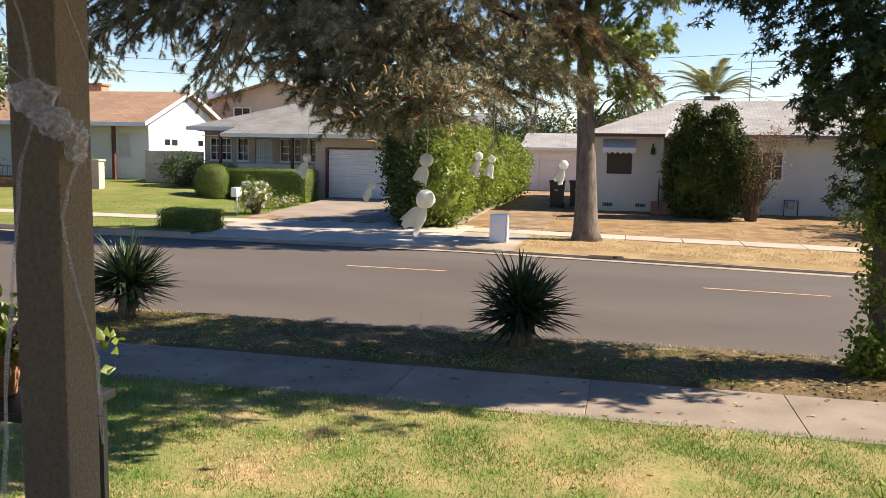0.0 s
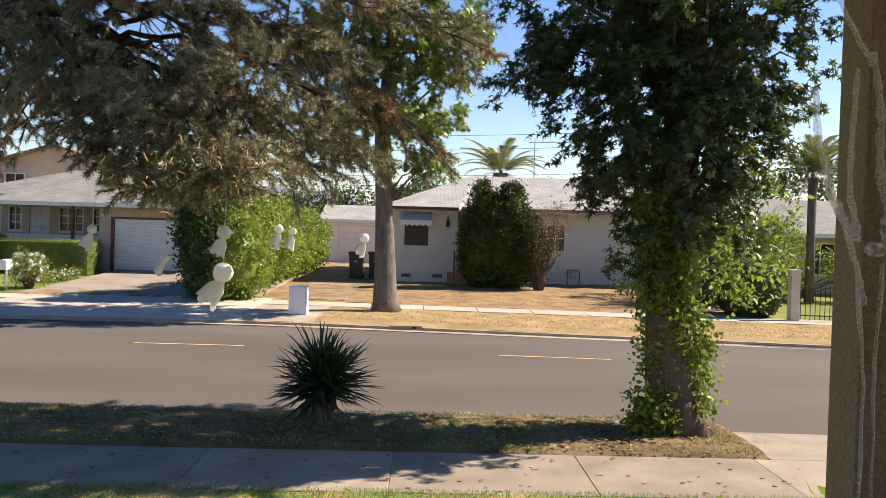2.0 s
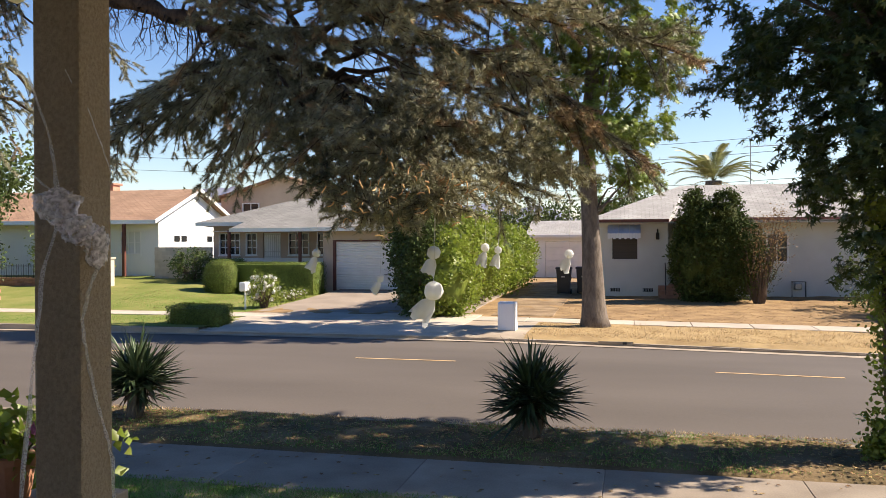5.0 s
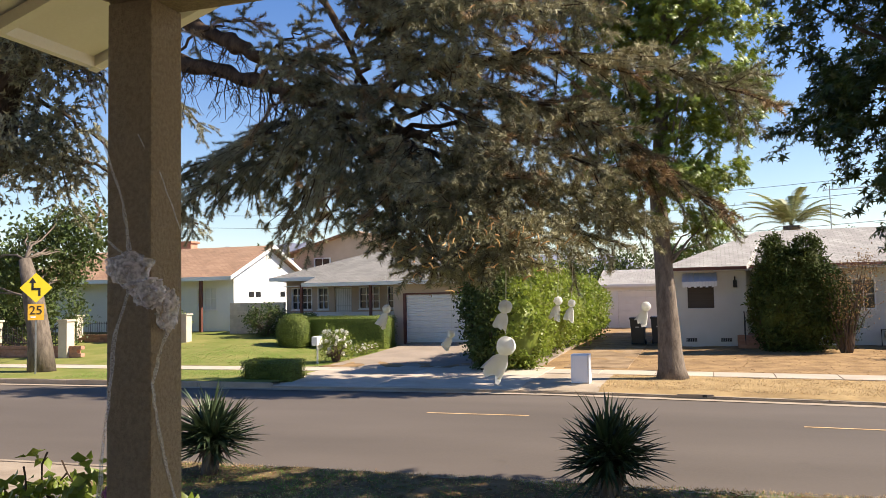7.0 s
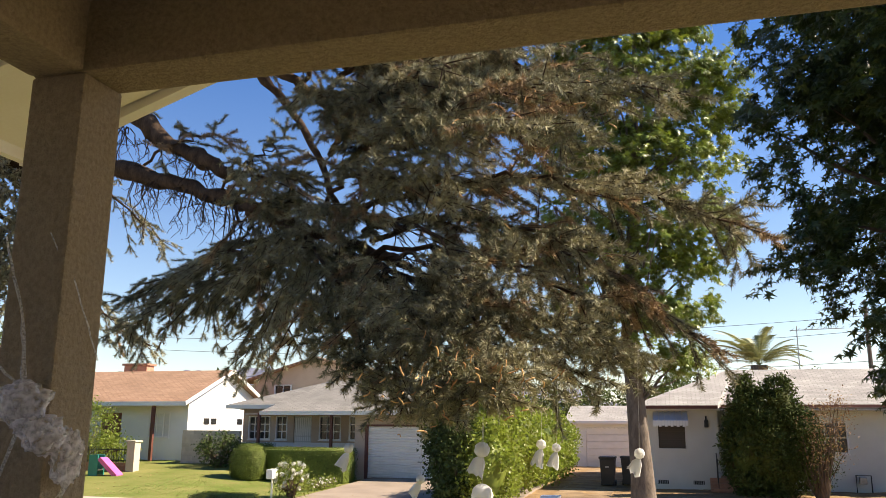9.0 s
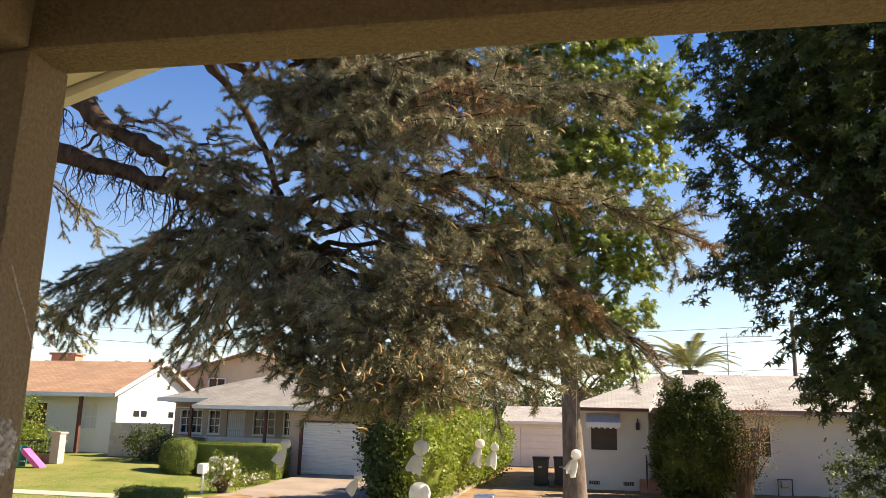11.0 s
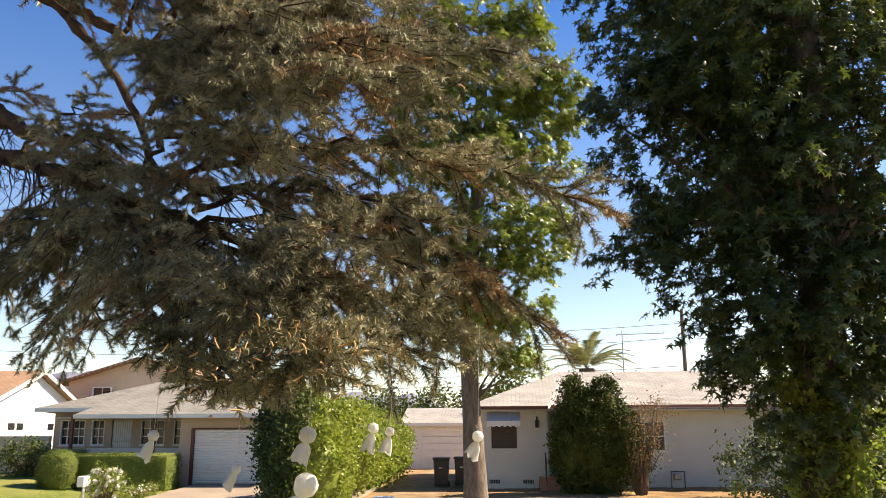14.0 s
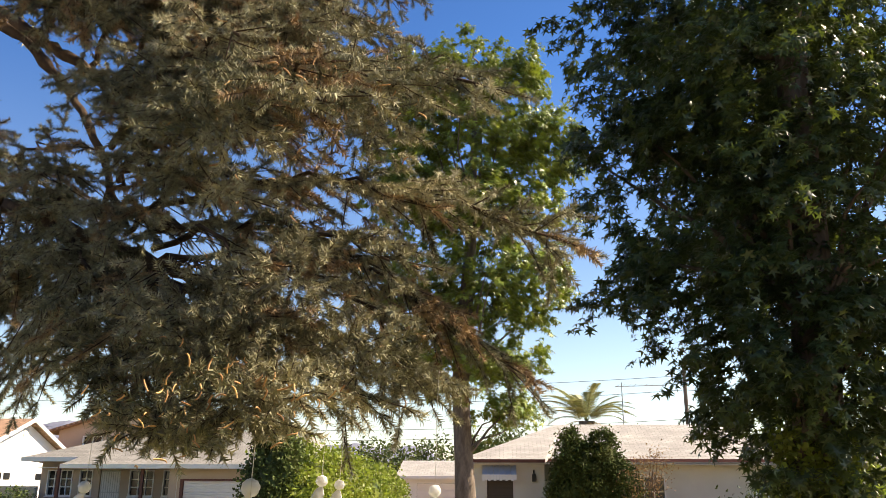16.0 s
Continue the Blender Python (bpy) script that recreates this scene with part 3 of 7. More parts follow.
# painted centre dashes, tar seams on the road
for k in range(-8, 8):
    x0 = 1.49 + 7.3 * k
    bm = bmesh.new()
    zz = lambda x: -0.14 + 0.075 * (1 - ((mid_line(x) - 0.5 * (near_curb(x) + far_curb(x))) / 5.2) ** 2) + 0.006
    vs = [bm.verts.new((x, mid_line(x) + d, zz(x) + e)) for x in (x0, x0 + 2.2) for d, e in ((-0.04, 0), (0.04, 0))]
    bm.faces.new((vs[0], vs[2], vs[3], vs[1]))
    tagged(part("road_marking", bm, "paint_line"), "worn yellow centre dash painted on the asphalt", "road marking", "centre dashes", "structure")
rnd = random.Random(4)
for k in range(4):
    x, y = rnd.uniform(-7, 9), rnd.uniform(11.5, 19)
    pts = []
    for i in range(6):
        pts.append((x + 0.07 * i + rnd.uniform(-0.05, 0.05), y - 0.12 * i + rnd.uniform(-0.09, 0.09)))
    bm = bmesh.new()
    rows = [[bm.verts.new((px, py + s * 0.004, -0.14 + 0.075 * (1 - ((py - 0.5 * (near_curb(px) + far_curb(px))) / 5.2) ** 2) + 0.004)) for s in (-1, 1)] for px, py in pts]
    for a, b in zip(rows, rows[1:]):
        bm.faces.new((a[0], b[0], b[1], a[1]))
    tagged(part("road_crack", bm, "tar"), "short dark crack sealed in the asphalt", "crack", "cracks in the road", "structure")

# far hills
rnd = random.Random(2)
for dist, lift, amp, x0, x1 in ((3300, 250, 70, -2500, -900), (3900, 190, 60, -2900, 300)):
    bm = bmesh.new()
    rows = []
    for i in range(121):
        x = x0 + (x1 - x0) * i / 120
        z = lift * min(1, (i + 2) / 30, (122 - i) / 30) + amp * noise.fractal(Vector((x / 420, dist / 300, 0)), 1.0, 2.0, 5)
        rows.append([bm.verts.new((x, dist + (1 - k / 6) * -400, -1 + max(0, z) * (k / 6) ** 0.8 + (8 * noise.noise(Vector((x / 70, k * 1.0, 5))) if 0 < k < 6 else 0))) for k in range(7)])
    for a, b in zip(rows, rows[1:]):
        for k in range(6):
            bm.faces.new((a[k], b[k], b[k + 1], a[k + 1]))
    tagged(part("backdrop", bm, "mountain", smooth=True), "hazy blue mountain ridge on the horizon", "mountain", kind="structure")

# ---- the porch ----
FLOOR = 0.80
boxpart("porch_floor", "porch_floor", None, -3.2, 4.2, -1.6, 2.62, -0.3, FLOOR, 0.02)
tagged(bpy.data.objects["porch_floor"], "raised concrete porch floor", "floor", kind="structure")
for name, x0, x1, y0, y1 in (("wall_south", -3.4, 4.6, -1.85, -1.6),):
    tagged(boxpart(name, "stucco_post", None, x0, x1, y0, y1, FLOOR - 0.9, 3.9), "tan stucco house wall", "wall", kind="structure")
tagged(boxpart("ceiling", "porch_white", None, -1.96, 4.4, -1.6, 2.30, 3.64, 3.72), "painted porch ceiling", "ceiling", kind="structure")


def post(x0):
    t = thing("porch_post", "square porch post in rough tan stucco", "post", (x0 + 0.085, 2.36, FLOOR), "porch posts", "structure")
    bm = box(bmesh.new(), x0 - 0.012, x0 + 0.168, 2.278, 2.446, FLOOR, 3.42, 0.009)
    part("shaft", bm, "stucco_post", t)
    return t


post(-1.968)
post(1.235)
post(4.4)
for name, a in (("beam_front", (-1.98, 4.57, 2.276, 2.448, 3.42, 3.86)), ("beam_west", (-1.98, -1.80, -1.6, 2.276, 3.42, 3.86))):
    tagged(boxpart(name, "stucco_post", None, *a, 0.014), "porch beam in rough tan stucco", "beam", kind="structure")
# the roof edge beyond the beams: sloping soffit boards, fascia and roof
ev = thing("eave", "white painted roof overhang with board soffit and fascia", "eave", (-2.4, 1.0, 3.6), kind="structure")
for ya, yb in ((-1.6, -0.3), (-0.29, 0.9), (0.91, 1.95), (1.96, 3.18)):
    part("soffit_board", prism(bmesh.new(), [(-1.982, 3.86), (-2.83, 3.58), (-2.83, 3.605), (-1.982, 3.885)], ya, yb, "y"), "porch_white", ev)
part("fascia", prism(bmesh.new(), [(-2.83, 3.53), (-2.87, 3.53), (-2.87, 3.72), (-2.83, 3.72)], -1.6, 3.25, "y"), "porch_white", ev)
part("rake_board", prism(bmesh.new(), [(-2.87, 3.52), (-2.87, 3.70), (1.2, 5.10), (1.2, 4.92)], 3.19, 3.25, "y"), "porch_white", ev)
for y in (0.905, 1.955, 2.62):
    part("rafter", prism(bmesh.new(), [(-1.982, 3.80), (-2.82, 3.52), (-2.82, 3.575), (-1.982, 3.855)], y - 0.022, y + 0.022, "y"), "porch_white", ev)
part("gable_panel", prism(bmesh.new(), [(-1.97, 3.865), (1.2, 4.93), (4.4, 3.865)], 2.455, 2.50, "y"), "porch_white", ev)
# front overhang out of view, added to keep the sun off the post
boxpart("shade_soffit", "porch_white", ev, -1.2, 4.4, 2.50, 3.55, 4.26, 4.29, 0)
boxpart("shade_fascia", "porch_white", ev, -1.2, 4.4, 3.55, 3.58, 4.26, 4.40, 0)
roof_plane("roof_slab", [(-2.90, -1.9, 3.74), (-2.90, 3.28, 3.74), (1.2, 3.28, 5.16), (1.2, -1.9, 5.16)], "roof_brown", ev)
roof_plane("roof_slab", [(5.3, 3.28, 3.74), (5.3, -1.9, 3.74), (1.2, -1.9, 5.16), (1.2, 3.28, 5.16)], "roof_brown", ev)


# ---- houses ----
def window(parent, x0, x1, z0, z1, y, bars=(2, 2), frame_mat="trim_white", pane_mat="glass_dark", w=0.05):
    """A window set in a wall opening: frame, glazing bars, panes and a sill."""
    wn_ = part("window", box(bmesh.new(), x0, x1, y + 0.10, y + 0.13, z0, z1), pane_mat, parent)
    bm = bmesh.new()
    for a in ((x0 - w, x1 + w, z0 - w, z0), (x0 - w, x1 + w, z1, z1 + w), (x0 - w, x0, z0, z1), (x1, x1 + w, z0, z1)):
        box(bm, a[0], a[1], y - 0.02, y + 0.10, a[2], a[3])
    part("window_frame", bm, frame_mat, wn_)
    nx, nz = bars
    if nx * nz > 1:
        bm = bmesh.new()
        for i in range(1, nx):
            c = x0 + (x1 - x0) * i / nx
            box(bm, c - 0.02, c + 0.02, y + 0.05, y + 0.10, z0, z1)
        for i in range(1, nz):
            c = z0 + (z1 - z0) * i / nz
            box(bm, x0, x1, y + 0.052, y + 0.098, c - 0.018, c + 0.018)
        part("glazing_bar", bm, frame_mat, wn_)
    part("window_sill", box(bmesh.new(), x0 - 0.08, x1 + 0.08, y - 0.06, y + 0.02, z0 - w - 0.05, z0 - w), frame_mat, wn_)
    return wn_


# the cream house with the grey roof
h = thing("house", "cream stucco bungalow with a pale grey shingle roof", "house", (4, 36, 0.2))
Y = 33.8
holes = [(-0.88, 0.17, 1.70, 2.62)]
bm = wall_y(bmesh.new(), -1.42, 1.14, 0.1, 3.30, Y, 0.2, holes)
part("wall", bm, "house_cream", h)
boxpart("wall", "house_cream", h, -1.42, -1.22, Y + 0.2, 42.0, 0.1, 3.30, 0)
boxpart("wall", "house_cream", h, 1.14, 1.34, Y, Y + 1.6, 0.1, 3.30, 0)
bm = wall_y(bmesh.new(), 1.34, 3.2, 0.1, 3.30, Y + 1.4, 0.2, [(1.75, 2.75, 0.75, 2.85)])
part("wall", bm, "house_cream", h)
bm = wall_y(bmesh.new(), 3.2, 11.5, 0.1, 3.30, Y + 0.35, 0.2, [(4.7, 5.9, 1.6, 2.75), (9.2, 10.6, 1.5, 2.75)])
part("wall", bm, "house_cream", h)
boxpart("wall", "house_cream", h, 11.3, 11.5, Y + 0.55, 42.0, 0.1, 3.30, 0)
boxpart("wall", "house_cream", h, -1.42, 11.5, 42.0, 42.2, 0.1, 3.3, 0)
part("wall_band", box(bmesh.new(), -1.44, 1.16, Y - 0.02, Y, 1.40, 1.44), "house_cream", h)
window(h, -0.85, 0.14, 1.73, 2.60, Y, (1, 1), "house_cream", "blind", 0.025)
window(h, 4.75, 5.85, 1.65, 2.70, Y + 0.35, (3, 2), "trim_white", "glass_dark", 0.05)
window(h, 9.25, 10.55, 1.55, 2.70, Y + 0.35, (3, 2), "trim_white", "glass_dark", 0.05)
d = part("door", box(bmesh.new(), 1.75, 2.75, Y + 1.45, Y + 1.50, 0.75, 2.85, 0.01), "trim_red", h, "dark red-brown front door")
part("door_handle", box(bmesh.new(), 2.62, 2.68, Y + 1.38, Y + 1.45, 1.75, 1.80, 0.01), "metal_grey", d)
for x in (-0.75, 0.55):
    vent = part("vent", box(bmesh.new(), x - 0.2, x + 0.2, Y - 0.015, Y - 0.002, 0.42, 0.56), "black", h, "dark foundation vent")
    bm = bmesh.new()
    for k in range(6):
        box(bm, x - 0.18 + 0.066 * k, x - 0.165 + 0.066 * k, Y - 0.025, Y - 0.015, 0.425, 0.555)
    part("vent_bar", bm, "trim_grey", vent)
# metal awning with a scalloped valance
aw = part("awning", bmesh.new(), "awning", h, "blue-grey ribbed metal window awning")
bm = bmesh.new()
for k in range(12):
    a = -1.02 + 0.108 * k
    prism(bm, [(Y - 0.02, 3.08), (Y - 0.55, 2.74), (Y - 0.55, 2.77), (Y - 0.02, 3.11)], a, a + (0.096 if k % 2 else 0.108), "x")
    if k % 2:
        prism(bm, [(Y - 0.02, 3.11), (Y - 0.55, 2.77), (Y - 0.55, 2.795), (Y - 0.02, 3.135)], a + 0.02, a + 0.075, "x")
me = bpy.data.meshes.new("awning")
bm.to_mesh(me), bm.free()
me.materials.append(M["awning"])
aw.data = me
bm = bmesh.new()
for k in range(12):
    a = -1.02 + 0.108 * k
    box(bm, a + 0.004, a + 0.104, Y - 0.565, Y - 0.552, 2.58 if k % 2 else 2.54, 2.77)
part("valance", bm, "trim_white", aw)
# wall lamp
lm = part("porch_lamp", box(bmesh.new(), 0.86, 1.0, Y - 0.16, Y - 0.02, 2.52, 2.80, 0.02), "iron", h, "black iron wall lantern")
part("lamp_bracket", box(bmesh.new(), 0.90, 0.96, Y - 0.06, Y - 0.002, 2.80, 2.95, 0.01), "iron", lm)
# front steps and rail
st = part("steps", bmesh.new(), "brick", h, "low brick front steps")
bm = bmesh.new()
for k in range(3):
    box(bm, 0.95 + 0.0 * k, 3.3, Y - 0.9 + 0.3 * k, Y + 1.4, 0.1, 0.34 + 0.17 * k, 0.015)
me = bpy.data.meshes.new("steps")
bm.to_mesh(me), bm.free()
me.materials.append(M["brick"])
st.data = me
bm = bmesh.new()
for k in range(4):
    tube(bm, [(1.22, Y - 0.75 + 0.35 * k, 0.35 + 0.17 * min(k, 2)), (1.22, Y - 0.75 + 0.35 * k, 1.25 + 0.15 * k)], [0.014] * 2, 6)
tube(bm, [(1.22, Y - 0.85, 1.2), (1.22, Y + 0.4, 1.75)], [0.02] * 2, 6)
part("handrail", bm, "iron", h)
E1, RZ = 3.32, 4.95
roof_plane("roof", [(-1.85, Y - 0.55, E1), (1.35, Y - 0.55, E1), (1.75, 34.6, 3.62), (2.3, 38.0, RZ), (2.05, 38.0, RZ)], "roof_grey", h)
roof_plane("roof", [(1.35, Y - 0.05, 3.36), (12.0, Y - 0.05, 3.36), (9.0, 38.0, RZ), (2.1, 38.0, RZ)], "roof_grey", h)
roof_plane("roof", [(12.0, 42.6, E1), (-1.85, 42.6, E1), (2.05, 38.0, RZ), (9.0, 38.0, RZ)], "roof_grey", h)
roof_plane("roof", [(-1.85, 42.6, E1), (-1.85, Y - 0.55, E1), (2.05, 38.0, RZ)], "roof_grey", h)
roof_plane("roof", [(12.0, Y - 0.05, E1), (12.0, 42.6, E1), (9.0, 38.0, RZ)], "roof_grey", h)
bm = bmesh.new()
box(bm, -1.87, 1.36, Y - 0.58, Y - 0.55, E1 - 0.11, E1 + 0.01), box(bm, 1.36, 12.0, Y - 0.08, Y - 0.05, 3.26, 3.37), box(bm, -1.88, -1.85, Y - 0.58, 42.6, E1 - 0.11, E1 + 0.01)
part("fascia", bm, "trim_red", h)
part("soffit", box(bmesh.new(), -1.84, 11.9, Y - 0.5, 42.5, 3.16, 3.19), "trim_grey", h)
tb = part("gas_meter", box(bmesh.new(), 6.1, 6.35, Y + 0.1, Y + 0.3, 0.55, 0.8, 0.03), "metal_grey", h, "small grey gas meter")
bm = bmesh.new()
tube(bm, [(6.0, Y + 0.2, 0.2), (6.0, Y + 0.2, 0.85), (6.5, Y + 0.2, 0.85), (6.5, Y + 0.2, 0.2)], [0.025] * 4, 6)
part("meter_pipe", bm, "iron", tb)
# television aerial on the ridge
an = thing("aerial", "thin metal television aerial on a tall mast", "antenna", (5.2, 39.5, 4.9))
bm = tube(bmesh.new(), [(5.2, 39.5, 4.7), (5.2, 39.5, 6.95)], [0.025, 0.02], 6)
part("mast", bm, "metal_grey", an)
bm = tube(bmesh.new(), [(4.9, 39.4, 6.75), (7.2, 39.8, 6.85)], [0.018] * 2, 6)
part("boom", bm, "metal_grey", an)
for k in range(9):
    x = 5.0 + 0.26 * k
    bm = tube(bmesh.new(), [(x, 39.45 - 0.7 + 0.05 * k, 6.77 + 0.011 * k), (x, 39.45 + 0.7 - 0.05 * k, 6.77 + 0.011 * k)], [0.01] * 2, 5)
    part("element", bm, "metal_grey", an)
# garage behind
g2 = thing("garage", "small white garage at the end of the side driveway", "garage", (-3.5, 47, 0.4))
bm = wall_y(bmesh.new(), -5.6, -1.5, 0.3, 2.9, 46.5, 0.2, [(-4.9, -2.3, 0.3, 2.5)])
part("wall", bm, "house_white", g2)
gd = boxpart("garage_door", "trim_white", g2, -4.88, -2.32, 46.6, 46.63, 0.33, 2.49, 0)
for k in range(6):
    boxpart("panel", "trim_white", gd, -4.88, -2.32, 46.55, 46.6, 0.35 + 0.36 * k, 0.69 + 0.36 * k, 0.01)
roof_plane("roof", [(-6.0, 46.1, 2.86), (-1.1, 46.1, 2.86), (-1.1, 49.3, 3.75), (-6.0, 49.3, 3.75)], "roof_grey", g2)
roof_plane("roof", [(-1.1, 52.5, 2.86), (-6.0, 52.5, 2.86), (-6.0, 49.3, 3.75), (-1.1, 49.3, 3.75)], "roof_grey", g2)
part("gable", prism(bmesh.new(), [(46.5, 2.9), (49.3, 3.62), (52.1, 2.9), (52.1, 0.3), (46.7, 0.3)], -1.7, -1.5, "x"), "house_white", g2)
part("fascia", box(bmesh.new(), -6.0, -1.1, 46.05, 46.1, 2.72, 2.87), "trim_white", g2)
# wheeled bins by the drive
for k, (x, y) in enumerate(((-2.85, 34.4), (-2.05, 34.8))):
    b = thing("wheeled_bin", "black plastic wheeled rubbish bin with a closed lid", "bin", (x, y, far_height(x, y)), "bins beside the driveway")
    z = far_height(x, y)
    bm = box(bmesh.new(), x - 0.3, x + 0.3, y - 0.33, y + 0.33, z + 0.06, z + 1.05, 0.03)
    for v in bm.verts:
        s = 0.8 + 0.2 * (v.co.z - z) / 1.05
        v.co.x, v.co.y = x + (v.co.x - x) * s, y + (v.co.y - y) * s
    part("body", bm, "black_plastic", b)
    part("lid", box(bmesh.new(), x - 0.33, x + 0.33, y - 0.38, y + 0.36, z + 1.05, z + 1.14, 0.03), "black_plastic", b)
    for s in (-1, 1):
        bm = bmesh.new()
        bmesh.ops.create_cone(bm, cap_ends=True, segments=16, radius1=0.11, radius2=0.11, depth=0.06, matrix=Matrix.Translation((x + s * 0.27, y + 0.28, z + 0.11)) @ Matrix.Rotation(math.pi / 2, 4, "Y"))
        part("wheel", bm, "black", b)
    part("label_plate", box(bmesh.new(), x - 0.08, x + 0.06, y - 0.345, y - 0.335, z + 0.72, z + 0.77), "trim_grey", b)

# the tan house with the garage
h = thing("house", "tan stucco house with porch, attached garage and grey roof", "house", (-14, 37, 0.4))
GY = 34.46
bm = wall_y(bmesh.new(), -13.60, -7.6, 0.2, 3.05, GY, 0.2, [(-13.04, -8.16, 0.2, 2.53)])
part("wall", bm, "house_tan", h)
boxpart("wall", "house_tan", h, -13.60, -13.40, GY + 0.2, 37.0, 0.2, 3.05, 0)
boxpart("wall", "house_tan", h, -7.8, -7.6, GY + 0.2, 44, 0.2, 3.05, 0)
boxpart("wall", "house_tan", h, -20.4, -20.2, 37.2, 44, 0.3, 3.3, 0)
gd = part("garage_door", bmesh.new(), "trim_white", h, "white garage door of narrow ribbed slats")
for k in range(20):
    z = 0.36 + 0.107 * k
    part("slat", prism(bmesh.new(), [(GY + 0.09, z), (GY + 0.055, z + 0.02), (GY + 0.055, z + 0.08), (GY + 0.09, z + 0.105)], -12.98, -8.2, "x"), "trim_white", gd)
bm = box(bmesh.new(), -13.0, -8.18, GY + 0.09, GY + 0.12, 0.34, 2.52)
me = bpy.data.meshes.new("garage_door")
bm.to_mesh(me), bm.free()
me.materials.append(M["trim_white"])
gd.data = me
bm = bmesh.new()
box(bm, -13.12, -13.0, GY - 0.03, GY + 0.1, 0.3, 2.56), box(bm, -8.2, -8.08, GY - 0.03, GY + 0.1, 0.3, 2.56), box(bm, -13.0, -8.2, GY - 0.03, GY + 0.1, 2.50, 2.57)
part("door_frame", bm, "trim_red", h)
part("door_handle", box(bmesh.new(), -10.75, -10.55, GY + 0.02, GY + 0.055, 1.0, 1.05, 0.01), "metal_grey", gd)
HY = 37.0
holes = [(-20.1, -18.95, 1.85, 2.95), (-18.64, -18.05, 1.85, 2.95), (-17.72, -16.80, 0.9, 2.95), (-16.4, -15.3, 1.85, 2.95), (-14.9, -14.2, 1.85, 2.95)]
bm = wall_y(bmesh.new(), -20.4, -13.4, 0.3, 3.3, HY, 0.2, holes)
part("wall", bm, "house_tan", h)
part("wall_band", box(bmesh.new(), -20.42, -13.6, HY - 0.03, HY - 0.002, 0.3, 1.72), "trim_white", h, "white-painted lower wall")
window(h, -20.05, -19.0, 1.90, 2.90, HY, (4, 3))
window(h, -18.6, -18.1, 1.90, 2.90, HY, (2, 3))
window(h, -16.35, -15.35, 1.90, 2.90, HY, (3, 3))
window(h, -14.85, -14.25, 1.90, 2.90, HY, (2, 3))
d = part("door", box(bmesh.new(), -17.70, -16.82, HY + 0.06, HY + 0.1, 0.92, 2.93, 0.01), "trim_white", h, "white steel security screen door")
bm = bmesh.new()
for k in range(9):
    x = -17.65 + 0.1 * k
    box(bm, x - 0.01, x + 0.01, HY + 0.04, HY + 0.06, 1.0, 2.88)
for z in (1.0, 1.75, 2.0, 2.86):
    box(bm, -17.68, -16.84, HY + 0.03, HY + 0.042, z, z + 0.04)
part("door_bar", bm, "trim_grey", d)
for x in (-18.35, -14.82):
    part("porch_post", box(bmesh.new(), x - 0.06, x + 0.06, 34.66, 34.78, 0.4, 3.05, 0.01), "trim_red", h)
part("porch_slab", box(bmesh.new(), -18.5, -13.6, 34.6, HY, 0.1, 0.86, 0.02), "concrete", h)
roof_plane("roof", [(-18.1, 34.3, 3.12), (-13.3, 34.3, 3.12), (-13.3, 39.0, 4.72), (-16.7, 39.0, 4.72)], "roof_dark", h)
roof_plane("roof", [(-20.9, 36.2, 3.46), (-17.9, 36.2, 3.46), (-16.7, 39.0, 4.70)], "roof_dark", h)
roof_plane("roof", [(-13.9, 33.9, 3.12), (-7.2, 33.9, 3.12), (-9.3, 39.0, 4.72), (-13.5, 39.0, 4.72)], "roof_dark", h)
roof_plane("roof", [(-7.2, 33.9, 3.12), (-7.2, 44.2, 3.12), (-9.3, 39.0, 4.72)], "roof_dark", h)
roof_plane("roof", [(-7.2, 44.2, 3.12), (-20.9, 44.2, 3.12), (-16.7, 39.0, 4.72), (-9.3, 39.0, 4.72)], "roof_dark", h)
roof_plane("roof", [(-20.9, 44.2, 3.12), (-20.9, 36.2, 3.44), (-16.7, 39.0, 4.71)], "roof_dark", h)
bm = bmesh.new()
box(bm, -18.12, -13.95, 34.27, 34.3, 2.96, 3.13), box(bm, -13.92, -7.2, 33.87, 33.9, 2.96, 3.13), box(bm, -20.92, -18.0, 36.17, 36.2, 3.28, 3.47)
part("fascia", bm, "trim_white", h)
part("soffit", box(bmesh.new(), -20.2, -7.7, 36.3, 44, 3.02, 3.05), "trim_white", h)

# two-storey part behind
h = thing("house", "tan two-storey house behind with a low gable roof", "house", (-19, 48, 0.5))
part("gable_wall", prism(bmesh.new(), [(-24.6, 0.3), (-16.3, 0.3), (-16.3, 5.25), (-20.45, 6.40), (-24.6, 5.25)], 45.6, 45.8, "y"), "house_tan", h)
boxpart("wall", "house_tan", h, -24.6, -24.4, 45.8, 54, 0.3, 5.2, 0)
boxpart("wall", "house_tan", h, -16.5, -16.3, 45.8, 54, 0.3, 5.2, 0)
roof_plane("roof", [(-25.2, 45.1, 5.12), (-25.2, 54, 5.12), (-20.45, 54, 6.52), (-20.45, 45.1, 6.52)], "roof_brown", h)
roof_plane("roof", [(-15.7, 54, 5.12), (-15.7, 45.1, 5.12), (-20.45, 45.1, 6.52), (-20.45, 54, 6.52)], "roof_brown", h)
window(h, -23.1, -22.1, 4.35, 4.85, 45.48, (2, 1))

